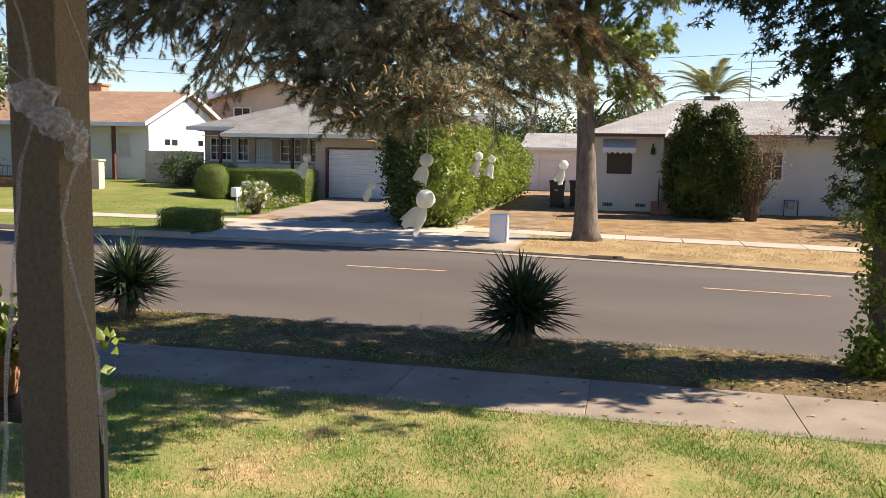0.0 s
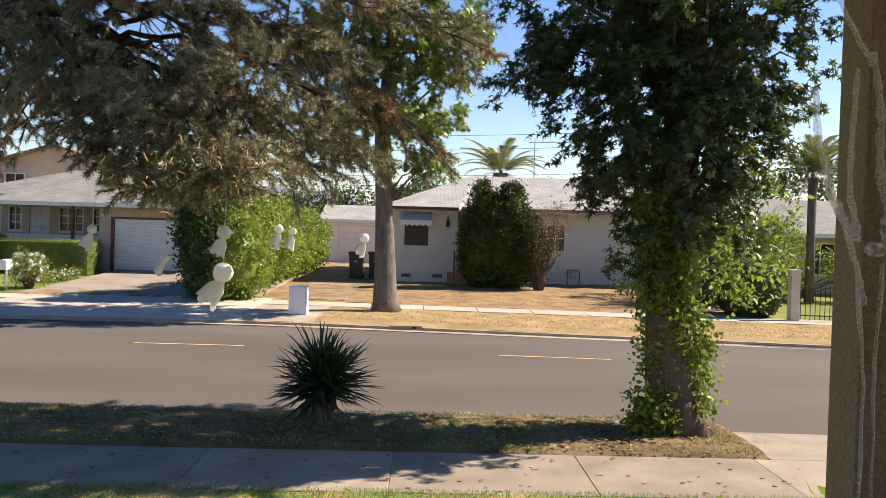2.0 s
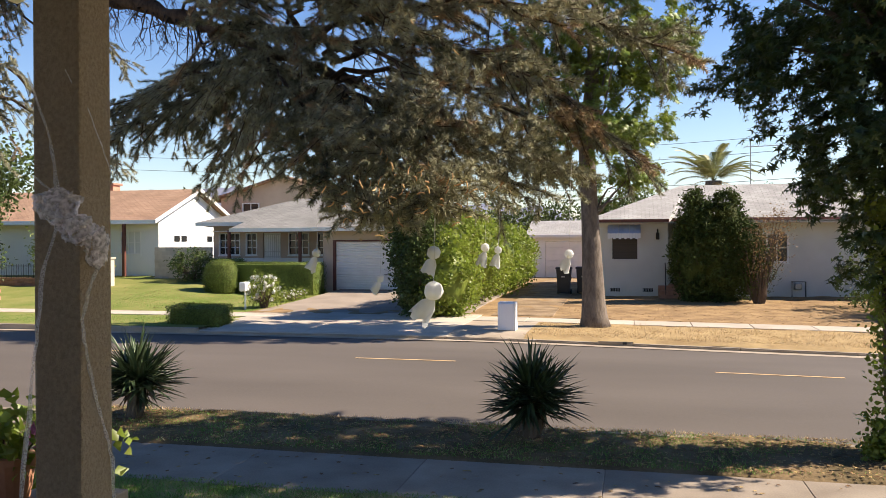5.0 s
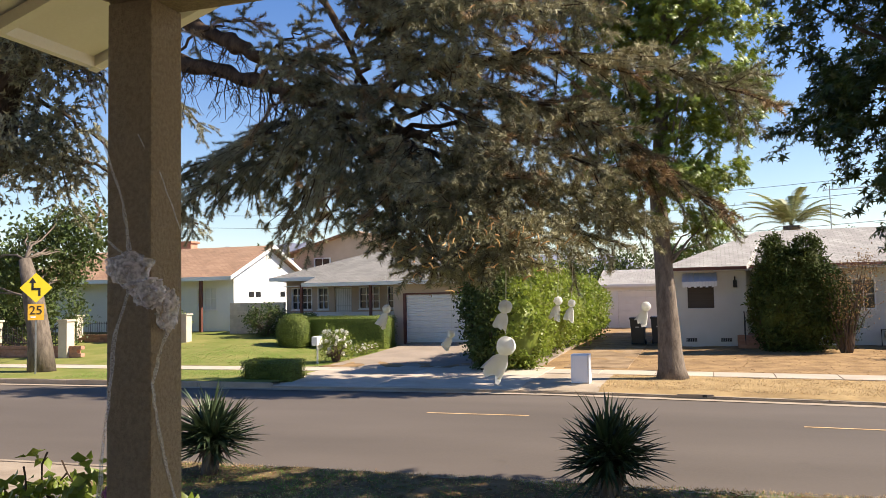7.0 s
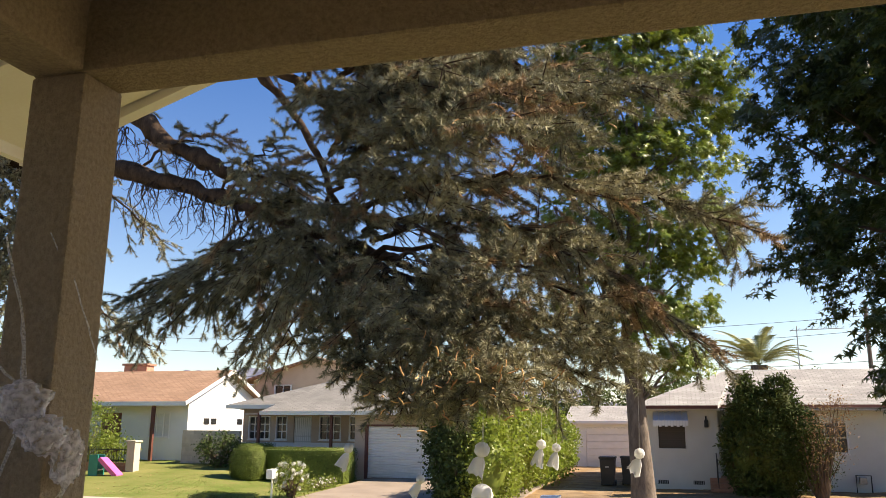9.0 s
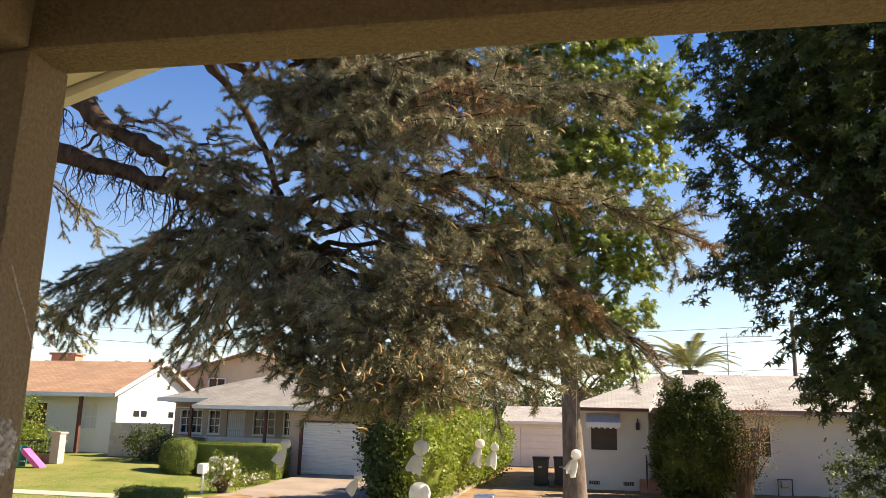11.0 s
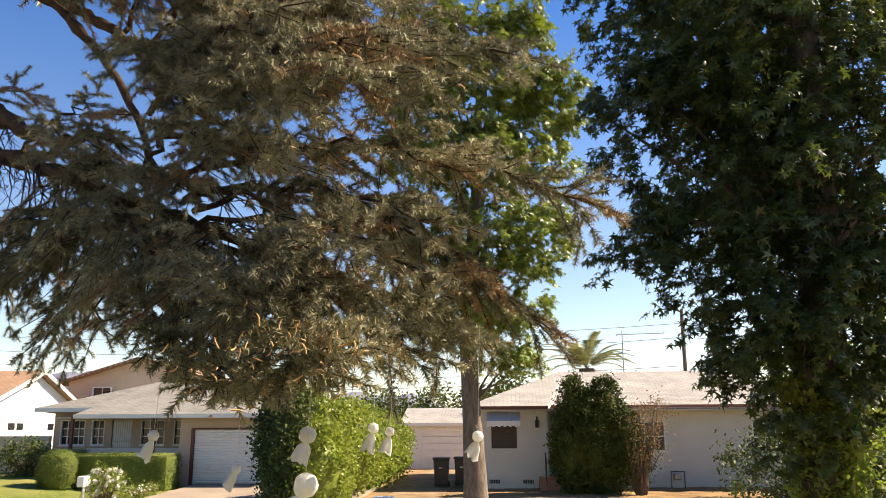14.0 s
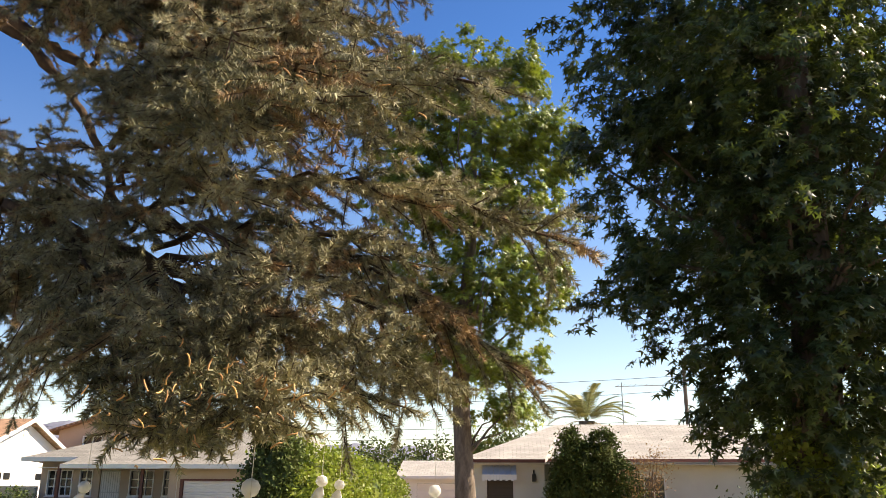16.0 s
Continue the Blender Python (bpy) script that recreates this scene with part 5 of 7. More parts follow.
for c, r, k in (((-1.42, 5.5, 2.74), 0.34, 190), ((-1.95, 5.8, 2.66), 0.32, 160), ((-1.2, 5.55, 2.8), 0.25, 100), ((-0.75, 6.55, 3.02), 0.28, 110), ((-1.7, 5.75, 3.02), 0.36, 170), ((-2.35, 6.2, 2.9), 0.36, 170), ((-2.0, 6.2, 3.35), 0.42, 200), ((-1.0, 6.1, 3.1), 0.32, 140), ((-2.8, 6.8, 3.2), 0.4, 180), ((-1.3, 6.0, 3.5), 0.36, 150), ((-1.6, 5.4, 4.2), 0.36, 130), ((-0.95, 6.1, 4.5), 0.36, 130)):
    cedar_tuft(c, r, k // 2)
# dark mass under the heavy limb
for a, b in (((-4.6, 8.2, 4.7), (-3.0, 7.0, 4.3)), ((-4.2, 8.0, 4.5), (-2.9, 6.8, 3.6)), ((-3.9, 8.0, 4.4), (-3.1, 7.2, 3.2)), ((-5.0, 8.4, 4.9), (-3.6, 7.4, 4.8)), ((-3.6, 7.9, 4.4), (-2.3, 6.9, 3.3)), ((-3.2, 7.6, 4.3), (-2.0, 6.6, 4.4))):
    cedar_branch(a, b, 0.7, 0.12, 0.04, every=0.09, hang=0.45, dry=0.08, cones=0)
for a, b in (((-3.7, 8.2, 4.2), (-6.1, 8.4, 3.55)), ((-4.2, 8.2, 4.4), (-5.9, 8.9, 4.1)), ((-3.8, 8.3, 4.1), (-4.9, 9.0, 3.3))):
    cedar_branch(a, b, 0.6, 0.15, 0.04, every=0.08, hang=0.6, dry=0.02, cones=0)
# foliage round the trunk
for k in range(22):
    a = random.uniform(0, 6.28)
    z = random.uniform(4.6, 8.4)
    ln = random.uniform(1.6, 2.9)
    dx, dy = math.cos(a), math.sin(a)
    if dx * 0.75 - dy * 0.66 > 0.5 and z > 4.6:
        continue
    cedar_branch((TR[0] + 0.3 * dx, TR[1] + 0.3 * dy, z), (TR[0] + ln * dx, TR[1] + ln * dy, z - random.uniform(0.8, 1.5)), 0.8, 0.15, 0.06, every=0.2, hang=0.6, dry=0.05, cones=0)
for k in range(64):
    cedar_tuft((-9.5 + random.gauss(0, 0.5), 9.4 + random.gauss(0, 0.45), random.uniform(4.1, 8.4)), 0.5, 40, 1.5)
# bare hanging twigs under the heavy limb
rnd = random.Random(31)
for k in range(130):
    s = rnd.uniform(0, 1)
    p = Vector(limb[2]).lerp(Vector(limb[5]), s) if rnd.random() < 0.6 else Vector((-8.2, 9.2, 6.9)).lerp(Vector((-5.05, 8.5, 5.28)), s)
    ln = rnd.uniform(0.25, 0.9)
    q = p + Vector((rnd.uniform(-0.25, 0.25), rnd.uniform(-0.3, 0.3), -ln * rnd.uniform(0.2, 1.0)))
    tube(cedar_wood, sag(p, q, 4, 0.05, 0.05, rnd), [0.009, 0.007, 0.006, 0.004, 0.003], 4)
    for j in range(3):
        c = p.lerp(q, rnd.uniform(0.3, 1))
        tube(cedar_wood, sag(c, c + Vector((rnd.uniform(-0.18, 0.18), rnd.uniform(-0.18, 0.18), rnd.uniform(-0.25, 0.02))), 3, 0.02, 0.02, rnd), [0.005, 0.004, 0.003, 0.002], 3)
cedar = thing("cedar_tree", "large old cedar with grey-green needles and curled tan cones", "tree", (-12.4, 9.5, 0))
part("trunk", trunk, "bark", cedar, smooth=True)
part("limb", cedar_wood, "bark_red", cedar, smooth=True)
tris("crown", *join(cedar_green), "needle", cedar)
tagged(tris("twig", *join(cedar_twig), "bark_red", cedar, "dark brown twigs"), kind="stuff")
tris("dry_foliage", *join(cedar_dry), "needle_dry", cedar, "browned needle sprays")
# curled pollen cones
v, f = [], []
for i in range(6):
    s = i / 5
    c = (0.9 * math.sin(s * 1.5), 0, 0.45 * (1 - math.cos(s * 1.5)))
    r = 0.075 * (1 - 0.35 * abs(s - 0.4))
    for k in range(5):
        a = 2 * math.pi * k / 5
        v.append((c[0] - 0.4 * r * math.cos(a) * s, r * math.sin(a), c[2] + r * math.cos(a)))
for i in range(5):
    for k in range(5):
        a, b, c, d = i * 5 + k, i * 5 + (k + 1) % 5, (i + 1) * 5 + (k + 1) % 5, (i + 1) * 5 + k
        f += [(a, b, c), (a, c, d)]
cat = np.array(v), np.array(f)
P = [np.array(c) for c in cone_at]
for c, r, n in (((-1.38, 5.2, 2.72), 0.17, 28), ((-1.58, 5.2, 2.64), 0.12, 12), ((-1.88, 5.45, 2.58), 0.14, 14), ((-1.15, 5.25, 2.74), 0.12, 14), ((-1.0, 5.6, 4.55), 0.3, 14), ((-1.4, 5.2, 3.9), 0.3, 10), ((-1.15, 4.85, 4.2), 0.1, 7), ((-0.8, 5.9, 4.7), 0.25, 10), ((-1.7, 5.7, 2.95), 0.3, 9)):
    for k in range(n):
        P.append(np.array(c) + CR.normal(0, r, 3) * (1, 1, 0.6))
P = np.array(P)
D = CR.normal(0, 0.6, (len(P), 3)) + np.array((0.5, -0.5, 0.25))
tris("cone", *stamp(*cat, P, frames_of(D, CR.uniform(0, 6.28, len(P)))[:, :, [2, 0, 1]], CR.uniform(0.045, 0.07, len(P))), "catkin", cedar, "curled tan pollen cones", True)
tagged(bpy.data.objects["cone"], kind="stuff")


def broadleaf(name, label, trunk_pts, radii, blobs, clumps, per, spread, size, leaf_mat, bark, template, limbs=18, seed=1, yellow=0.0, hollow=0.35, shoots=0, lift=0.1):
    """A tree: trunk, limbs to its leaf clumps, and a crown of single leaves."""
    rnd = random.Random(seed)
    t = thing(name, label, "tree", trunk_pts[0])
    part("trunk", tube(bmesh.new(), trunk_pts, radii, 14, 0.14, seed), bark, t, smooth=True)
    tot = sum((b[1][0] * b[1][1] * b[1][2]) ** 0.67 for b in blobs)
    cs = np.concatenate([in_blob(c, r, max(6, int(clumps * (r[0] * r[1] * r[2]) ** 0.67 / tot)), hollow) for c, r in blobs])
    bm = bmesh.new()
    tp = [Vector(p) for p in trunk_pts]
    for k in rnd.sample(range(len(cs)), min(limbs, len(cs))):
        c = Vector(cs[k])
        src = max((p for p in tp if p.z < c.z - 0.2), key=lambda p: p.z, default=tp[1])
        tube(bm, sag(src, c, 5, -0.15, 0.12, rnd), [0.05, 0.04, 0.03, 0.022, 0.014, 0.008], 6, 0.2)
    part("limb", bm, bark, t, smooth=True)
    if shoots:
        tris("crown", *sprays(cs, trunk_pts[-2], shoots, per, spread, size, template, lift), leaf_mat, t)
    else:
        tris("crown", *leaves(cs, per, spread, size, template), leaf_mat, t)
    if yellow:
        ys = cs[R.uniform(0, 1, len(cs)) < yellow]
        if len(ys):
            tagged(tris("turned_leaf", *leaves(ys, 7, 0.14, size, template), "leaf_yellow", t, "yellow autumn leaves"), kind="stuff")
    return t


random.seed(6)
# blobs beyond y 10.8 hide behind the crown, added to shade the verge
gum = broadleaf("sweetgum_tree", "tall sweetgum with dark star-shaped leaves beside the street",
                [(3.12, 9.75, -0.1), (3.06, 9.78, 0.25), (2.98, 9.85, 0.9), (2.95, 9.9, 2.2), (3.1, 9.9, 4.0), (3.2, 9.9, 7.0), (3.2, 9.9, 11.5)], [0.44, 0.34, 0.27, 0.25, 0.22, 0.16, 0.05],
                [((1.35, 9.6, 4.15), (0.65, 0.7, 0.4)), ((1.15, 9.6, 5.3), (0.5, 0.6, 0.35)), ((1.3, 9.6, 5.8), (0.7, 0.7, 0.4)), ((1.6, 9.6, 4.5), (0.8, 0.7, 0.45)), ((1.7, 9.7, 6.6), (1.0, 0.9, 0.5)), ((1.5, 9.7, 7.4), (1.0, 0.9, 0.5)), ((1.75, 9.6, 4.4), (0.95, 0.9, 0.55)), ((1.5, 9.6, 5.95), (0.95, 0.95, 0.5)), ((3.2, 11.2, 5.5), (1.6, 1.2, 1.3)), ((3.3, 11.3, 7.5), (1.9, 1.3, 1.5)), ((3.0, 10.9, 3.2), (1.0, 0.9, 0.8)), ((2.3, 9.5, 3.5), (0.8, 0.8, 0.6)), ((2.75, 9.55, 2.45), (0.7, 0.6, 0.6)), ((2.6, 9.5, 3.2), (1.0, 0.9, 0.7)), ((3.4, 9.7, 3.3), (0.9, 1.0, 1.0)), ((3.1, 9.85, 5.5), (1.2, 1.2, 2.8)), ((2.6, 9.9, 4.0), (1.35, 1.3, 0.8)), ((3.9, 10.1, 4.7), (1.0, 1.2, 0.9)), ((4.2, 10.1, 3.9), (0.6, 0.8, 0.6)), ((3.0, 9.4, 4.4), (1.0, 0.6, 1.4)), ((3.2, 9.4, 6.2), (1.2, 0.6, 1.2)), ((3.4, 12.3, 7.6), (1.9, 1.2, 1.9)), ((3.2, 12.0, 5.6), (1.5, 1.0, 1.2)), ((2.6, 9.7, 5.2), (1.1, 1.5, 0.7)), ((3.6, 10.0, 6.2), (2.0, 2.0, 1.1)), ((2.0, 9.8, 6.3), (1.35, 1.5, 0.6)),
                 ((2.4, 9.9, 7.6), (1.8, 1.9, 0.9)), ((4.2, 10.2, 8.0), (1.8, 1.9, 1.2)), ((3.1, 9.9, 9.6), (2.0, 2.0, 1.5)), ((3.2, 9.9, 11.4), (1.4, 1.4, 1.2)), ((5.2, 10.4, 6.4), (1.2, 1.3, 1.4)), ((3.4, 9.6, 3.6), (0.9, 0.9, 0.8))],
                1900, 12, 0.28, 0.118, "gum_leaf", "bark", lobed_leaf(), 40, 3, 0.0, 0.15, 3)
# the crown's sunlit right side, its light given by a paler leaf colour
tagged(tris("turned_leaf", *sprays(in_blob((5.5, 10.2, 6.6), (0.7, 0.7, 1.3), 34, 0.3), (3.2, 9.9, 6.6), 2, 11, 0.3, 0.115, lobed_leaf()), "leaf_turning", gum, "yellow-green turning leaves"), kind="stuff")
# ivy and shoots on the trunk
cs = []
for k in range(110):
    a, z = random.uniform(-3.3, -0.5), 1.25 + 1.6 * random.random() ** 0.8
    r = random.uniform(0.24, 0.36)
    cs.append((2.97 + r * math.cos(a), 9.88 + r * math.sin(a), z))
for k in range(120):
    a, z = random.uniform(-3.0, 2.8), random.uniform(0.7, 2.7)
    cs.append((2.97 + 0.29 * math.cos(a), 9.88 + 0.29 * math.sin(a), z))
for k in range(60):
    cs.append((2.72 + random.uniform(-0.24, 0.2), 9.52 + random.uniform(-0.15, 0.15), 0.08 + 0.45 * random.random() ** 1.5))
for k in range(40):
    cs.append((3.36 + random.gauss(0, 0.06), 9.7 + random.gauss(0, 0.15), 0.35 + random.uniform(0, 1.0)))
iv = thing("ivy", "green ivy and suckers climbing round the sweetgum trunk", "ivy", (2.97, 9.88, 0.1), kind="stuff")
tris("foliage", *leaves(np.array(cs), 20, 0.075, 0.075, oval_leaf(0.75, 0.1)), "ivy_leaf", iv)
cs = [(3.85 + random.gauss(0, 0.25), 10.3 + random.gauss(0, 0.3), random.uniform(1.6, 3.6)) for k in range(60)]
tris("foliage", *leaves(np.array(cs), 18, 0.11, 0.10, oval_leaf(0.6, 0.1)), "ivy_leaf", iv)

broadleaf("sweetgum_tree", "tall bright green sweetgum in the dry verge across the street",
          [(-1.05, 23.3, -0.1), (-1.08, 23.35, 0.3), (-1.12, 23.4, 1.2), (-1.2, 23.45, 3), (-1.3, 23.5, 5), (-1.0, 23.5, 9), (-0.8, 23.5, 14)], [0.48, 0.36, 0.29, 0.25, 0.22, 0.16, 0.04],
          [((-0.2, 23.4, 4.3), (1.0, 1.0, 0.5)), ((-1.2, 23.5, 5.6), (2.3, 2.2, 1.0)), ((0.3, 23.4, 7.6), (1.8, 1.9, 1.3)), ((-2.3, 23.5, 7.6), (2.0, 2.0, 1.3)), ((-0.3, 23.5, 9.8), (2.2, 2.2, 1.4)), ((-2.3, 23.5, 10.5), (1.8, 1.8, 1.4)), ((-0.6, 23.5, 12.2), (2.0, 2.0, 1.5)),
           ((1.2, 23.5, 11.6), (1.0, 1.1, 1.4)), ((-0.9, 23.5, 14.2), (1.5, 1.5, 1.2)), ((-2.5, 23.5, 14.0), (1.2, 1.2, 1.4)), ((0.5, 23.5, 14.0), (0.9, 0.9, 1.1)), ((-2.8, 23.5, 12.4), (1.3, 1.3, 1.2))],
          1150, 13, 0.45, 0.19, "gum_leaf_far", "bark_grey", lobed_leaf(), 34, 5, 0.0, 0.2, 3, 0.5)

broadleaf("street_tree", "broad green street tree with a pale trunk beside a warning sign", [(-22.5, 23.2, 0), (-22.6, 23.2, 1.2), (-22.9, 23.2, 2.6), (-23.3, 23.2, 4.0)], [0.5, 0.4, 0.36, 0.2],
          [((-25.2, 26.0, 4.3), (2.6, 2.0, 1.5)), ((-27.2, 25.5, 3.4), (1.8, 1.8, 1.0)), ((-23.8, 26.4, 5.2), (1.6, 1.6, 1.2))], 300, 26, 0.28, 0.2, "bush_leaf", "bark_grey", oval_leaf(0.6), 20, 8)
# trees behind the houses
rnd = random.Random(12)
for x, y, z, r in ((-33, 56, 4.5, 3.0), (-27.5, 57, 3.6, 2.4), (-4.5, 62, 4.2, 3.0), (-0.5, 58, 4.6, 2.6), (1.5, 66, 4.2, 3.2), (9.5, 62, 4.6, 2.6), (13.5, 58, 4.2, 2.4), (29, 55, 7.0, 4.5), (24, 60, 6, 3.5), (-8.5, 60, 4.0, 2.5), (-40, 40, 4, 3.5), (-31, 30.5, 2.4, 1.6), (-34, 33, 3, 2.2), (17, 56, 4.0, 2.6)):
    broadleaf("background_tree", "dark green garden tree seen over the roofs", [(x, y, 0), (x, y, z * 0.4), (x + 0.2, y, z * 0.8)], [0.3, 0.24, 0.15],
              [((x, y, z), (r, r, r * 0.55)), ((x + r * 0.5, y, z - r * 0.3), (r * 0.6, r * 0.6, r * 0.45)), ((x - r * 0.6, y, z - r * 0.2), (r * 0.55, r * 0.6, r * 0.5))], 110, 26, 0.3, 0.28, "bush_leaf", "bark", oval_leaf(0.6), 8, rnd.randint(1, 99))


def frond(n=52, length=1.0, leaf=0.12, arch=0.52):
    """A feather palm frond along x that arches down, with leaflets to both sides."""
    v, f = [], []
    pt = lambda s: np.array((length * s * (1 - 0.18 * s), 0, length * (0.35 * s - arch * s * s)))
    for i in range(8):
        a, b = pt(i / 8), pt((i + 1) / 8)
        k = len(v)
        v += [a + (0, 0.012, 0), a - (0, 0.012, 0), b]
        f.append((k, k + 1, k + 2))
    for i in range(n):
        s = 0.12 + 0.88 * i / n
        c = pt(s)
        ln = leaf * math.sin(math.pi * min(1, 0.25 + 0.75 * s)) ** 0.6 + 0.05
        for h_ in (-1, 1):
            k = len(v)
            v += [c + (0.007, 0, 0), c - (0.006, 0, 0), c + np.array((0.45 * ln, h_ * ln * 0.8, -0.25 * ln))]
            f.append((k, k + 1, k + 2))
    return np.array(v), np.array(f)


def palm(name, label, x, y, base, crown, size, count, trunk_r, seed):
    q = np.random.RandomState(seed)
    t = thing(name, label, "palm tree", (x, y, base))
    part("trunk", tube(bmesh.new(), [(x, y, base), (x, y, base + (crown - base) * 0.5), (x, y, crown)], [trunk_r * 1.15, trunk_r * 0.85, trunk_r], 12, 0.2, seed), "bark_grey", t, smooth=True)
    for mname, m, n, lo, hi in (("frond", "palm", count, 0.05, 1.25), ("dead_frond", "palm_old", count // 4, -0.7, -0.1)):
        az = q.uniform(0, 6.28, n)
        el = q.uniform(lo, hi, n)
        d = np.stack([np.cos(az) * np.cos(el), np.sin(az) * np.cos(el), np.sin(el)], 1)
        side = np.stack([-np.sin(az), np.cos(az), 0 * az], 1)
        rot = np.stack([d, side, np.cross(d, side)], 2)
        tris(mname, *stamp(*frond(), np.tile((x, y, crown), (n, 1)), rot, q.uniform(0.8, 1.15, n) * size * (1 if n == count else 0.6)), m, t)
    return t


palm("palm_tree", "stout feather palm with arching fronds behind the grey roof", 4.55, 50, 0.2, 6.0, 3.4, 34, 0.45, 3)
palm("palm_tree", "slender palm with fine drooping fronds behind the fence", 13.6, 28.5, 0.2, 4.6, 2.1, 46, 0.16, 4)
palm("palm_tree", "low feather palm in the fenced garden", 18.5, 27.5, 0.2, 1.6, 1.6, 36, 0.14, 5)
palm("palm_tree", "low feather palm in the fenced garden", 12.2, 30.0, 0.2, 2.2, 1.7, 30, 0.12, 6)


# ---- shrubs and garden plants ----
def bush(name, label, blobs, clumps, per, spread, size, leaf_mat, at, template=None, hollow=0.75, kind="", core=0.0):
    t = thing(name, label, "bush", at, kind=kind)
    tot = sum((b[1][0] * b[1][1] * b[1][2]) ** 0.67 for b in blobs)
    cs = np.concatenate([in_blob(c, r, max(6, int(clumps * (r[0] * r[1] * r[2]) ** 0.67 / tot)), hollow) for c, r in blobs])
    bm = bmesh.new()
    rnd_ = random.Random(clumps)
    for k in range(0, len(cs), max(1, len(cs) // 24)):
        tube(bm, sag((at[0] + rnd_.uniform(-0.1, 0.1), at[1], at[2] - 0.05), cs[k], 4, -0.1, 0.05, rnd_), [0.035, 0.028, 0.02, 0.014, 0.006], 5)
    part("stem", bm, "bark", t)
    if core:
        bm = bmesh.new()
        for c, r in blobs:
            m_ = Matrix.Translation(c) @ Matrix.Diagonal((r[0] * core, r[1] * core, r[2] * core, 1))
            vs = bmesh.ops.create_icosphere(bm, subdivisions=3, radius=1, matrix=m_)["verts"]
            for v in vs:
                v.co += (v.co - Vector(c)) * 0.16 * noise.noise(v.co * 2.2)
        part("core", bm, leaf_mat, t, smooth=True)
    tris("foliage", *leaves(cs, per, spread, size, template or oval_leaf(0.55)), leaf_mat, t)
    return t


def clipped(name, label, x0, x1, y0, y1, z0, z1, leaf_mat, count, round_=False, size=0.055):
    """A clipped hedge: a dark twiggy core and a dense skin of small leaves."""
    t = thing(name, label, "hedge", ((x0 + x1) / 2, (y0 + y1) / 2, z0))
    c, r = np.array(((x0 + x1) / 2, (y0 + y1) / 2, (z0 + z1) / 2)), np.array(((x1 - x0) / 2, (y1 - y0) / 2, (z1 - z0) / 2))
    d = R.uniform(-1, 1, (count, 3))
    if round_:
        e = np.abs(d) ** 2.6
        d = d / (e.sum(1, keepdims=True) ** (1 / 2.6))
    else:
        ax = R.choice(3, count, p=(r[[1, 0, 0]] * r[[2, 2, 1]]) / (r[[1, 0, 0]] * r[[2, 2, 1]]).sum())
        d[np.arange(count), ax] = np.sign(d[np.arange(count), ax])
    pos = c + d * r * (1 + R.normal(0, 0.012, (count, 1))) + R.normal(0, 0.025, (count, 3))
    n_ = d + R.normal(0, 0.5, (count, 3)) + (0, 0, 0.3)
    core = bmesh.new()
    if round_:
        bmesh.ops.create_uvsphere(core, u_segments=20, v_segments=12, radius=1)
        for v in core.verts:
            e = sum(abs(q) ** 2.6 for q in v.co) ** (1 / 2.6)
            v.co = Vector(c) + Vector([v.co[i] / e * r[i] * 0.95 for i in range(3)])
    else:
        box(core, x0 + 0.05, x1 - 0.05, y0 + 0.05, y1 - 0.05, z0, z1 - 0.05, 0.08)
    part("core", core, leaf_mat, t)
    tris("foliage", *stamp(*oval_leaf(0.6), pos, frames_of(n_, R.uniform(0, 6.28, count)), R.uniform(0.7, 1.3, count) * size), leaf_mat, t)
    return t


clipped("hedge", "square-clipped green hedge in front of the tan house's porch", -17.0, -13.2, 32.4, 33.8, 0.15, 1.56, "hedge_leaf", 15000)
clipped("hedge", "low clipped hedge running back beside the porch", -19.0, -17.4, 33.9, 34.6, 0.2, 1.7, "hedge_leaf", 5000)
clipped("topiary_bush", "round-clipped green bush on the lawn", -18.1, -16.65, 31.5, 32.9, 0.10, 1.72, "hedge_leaf", 9000, True)
clipped("hedge", "low rounded hedge beside the driveway apron", -13.4, -11.8, 21.5, 22.5, -0.02, 0.56, "hedge_leaf", 9000)
bush("bush", "loose green shrub against the block wall", [((-20.3, 34.8, 1.35), (1.0, 0.7, 0.75))], 90, 26, 0.16, 0.13, "bush_leaf", (-20.3, 34.8, 0.6))
bush("ivy_hedge", "tall ivy-covered hedge hanging over the side of the driveway", [((-5.9, 25.6, 1.3), (0.95, 1.3, 1.4)), ((-6.2, 27.5, 1.9), (1.2, 1.8, 1.7)), ((-5.8, 30.0, 1.9), (1.1, 2.2, 1.6)), ((-5.5, 33.5, 1.8), (0.9, 2.4, 1.5)), ((-5.3, 37.5, 1.7), (0.8, 2.6, 1.4)), ((-7.0, 26.8, 2.3), (0.9, 1.3, 1.5))], 850, 44, 0.14, 0.12, "ivy_leaf", (-6.0, 27, 0.1), oval_leaf(0.8, 0.1), 0.85, core=0.72)
bush("ivy_hedge", "dense ivy-clad bush at the corner of the drive", [((-6.7, 25.3, 2.0), (0.8, 0.9, 2.0))], 280, 44, 0.14, 0.11, "bush_leaf", (-6.7, 25.3, 0.1), oval_leaf(0.8, 0.1), 0.85, core=0.7)
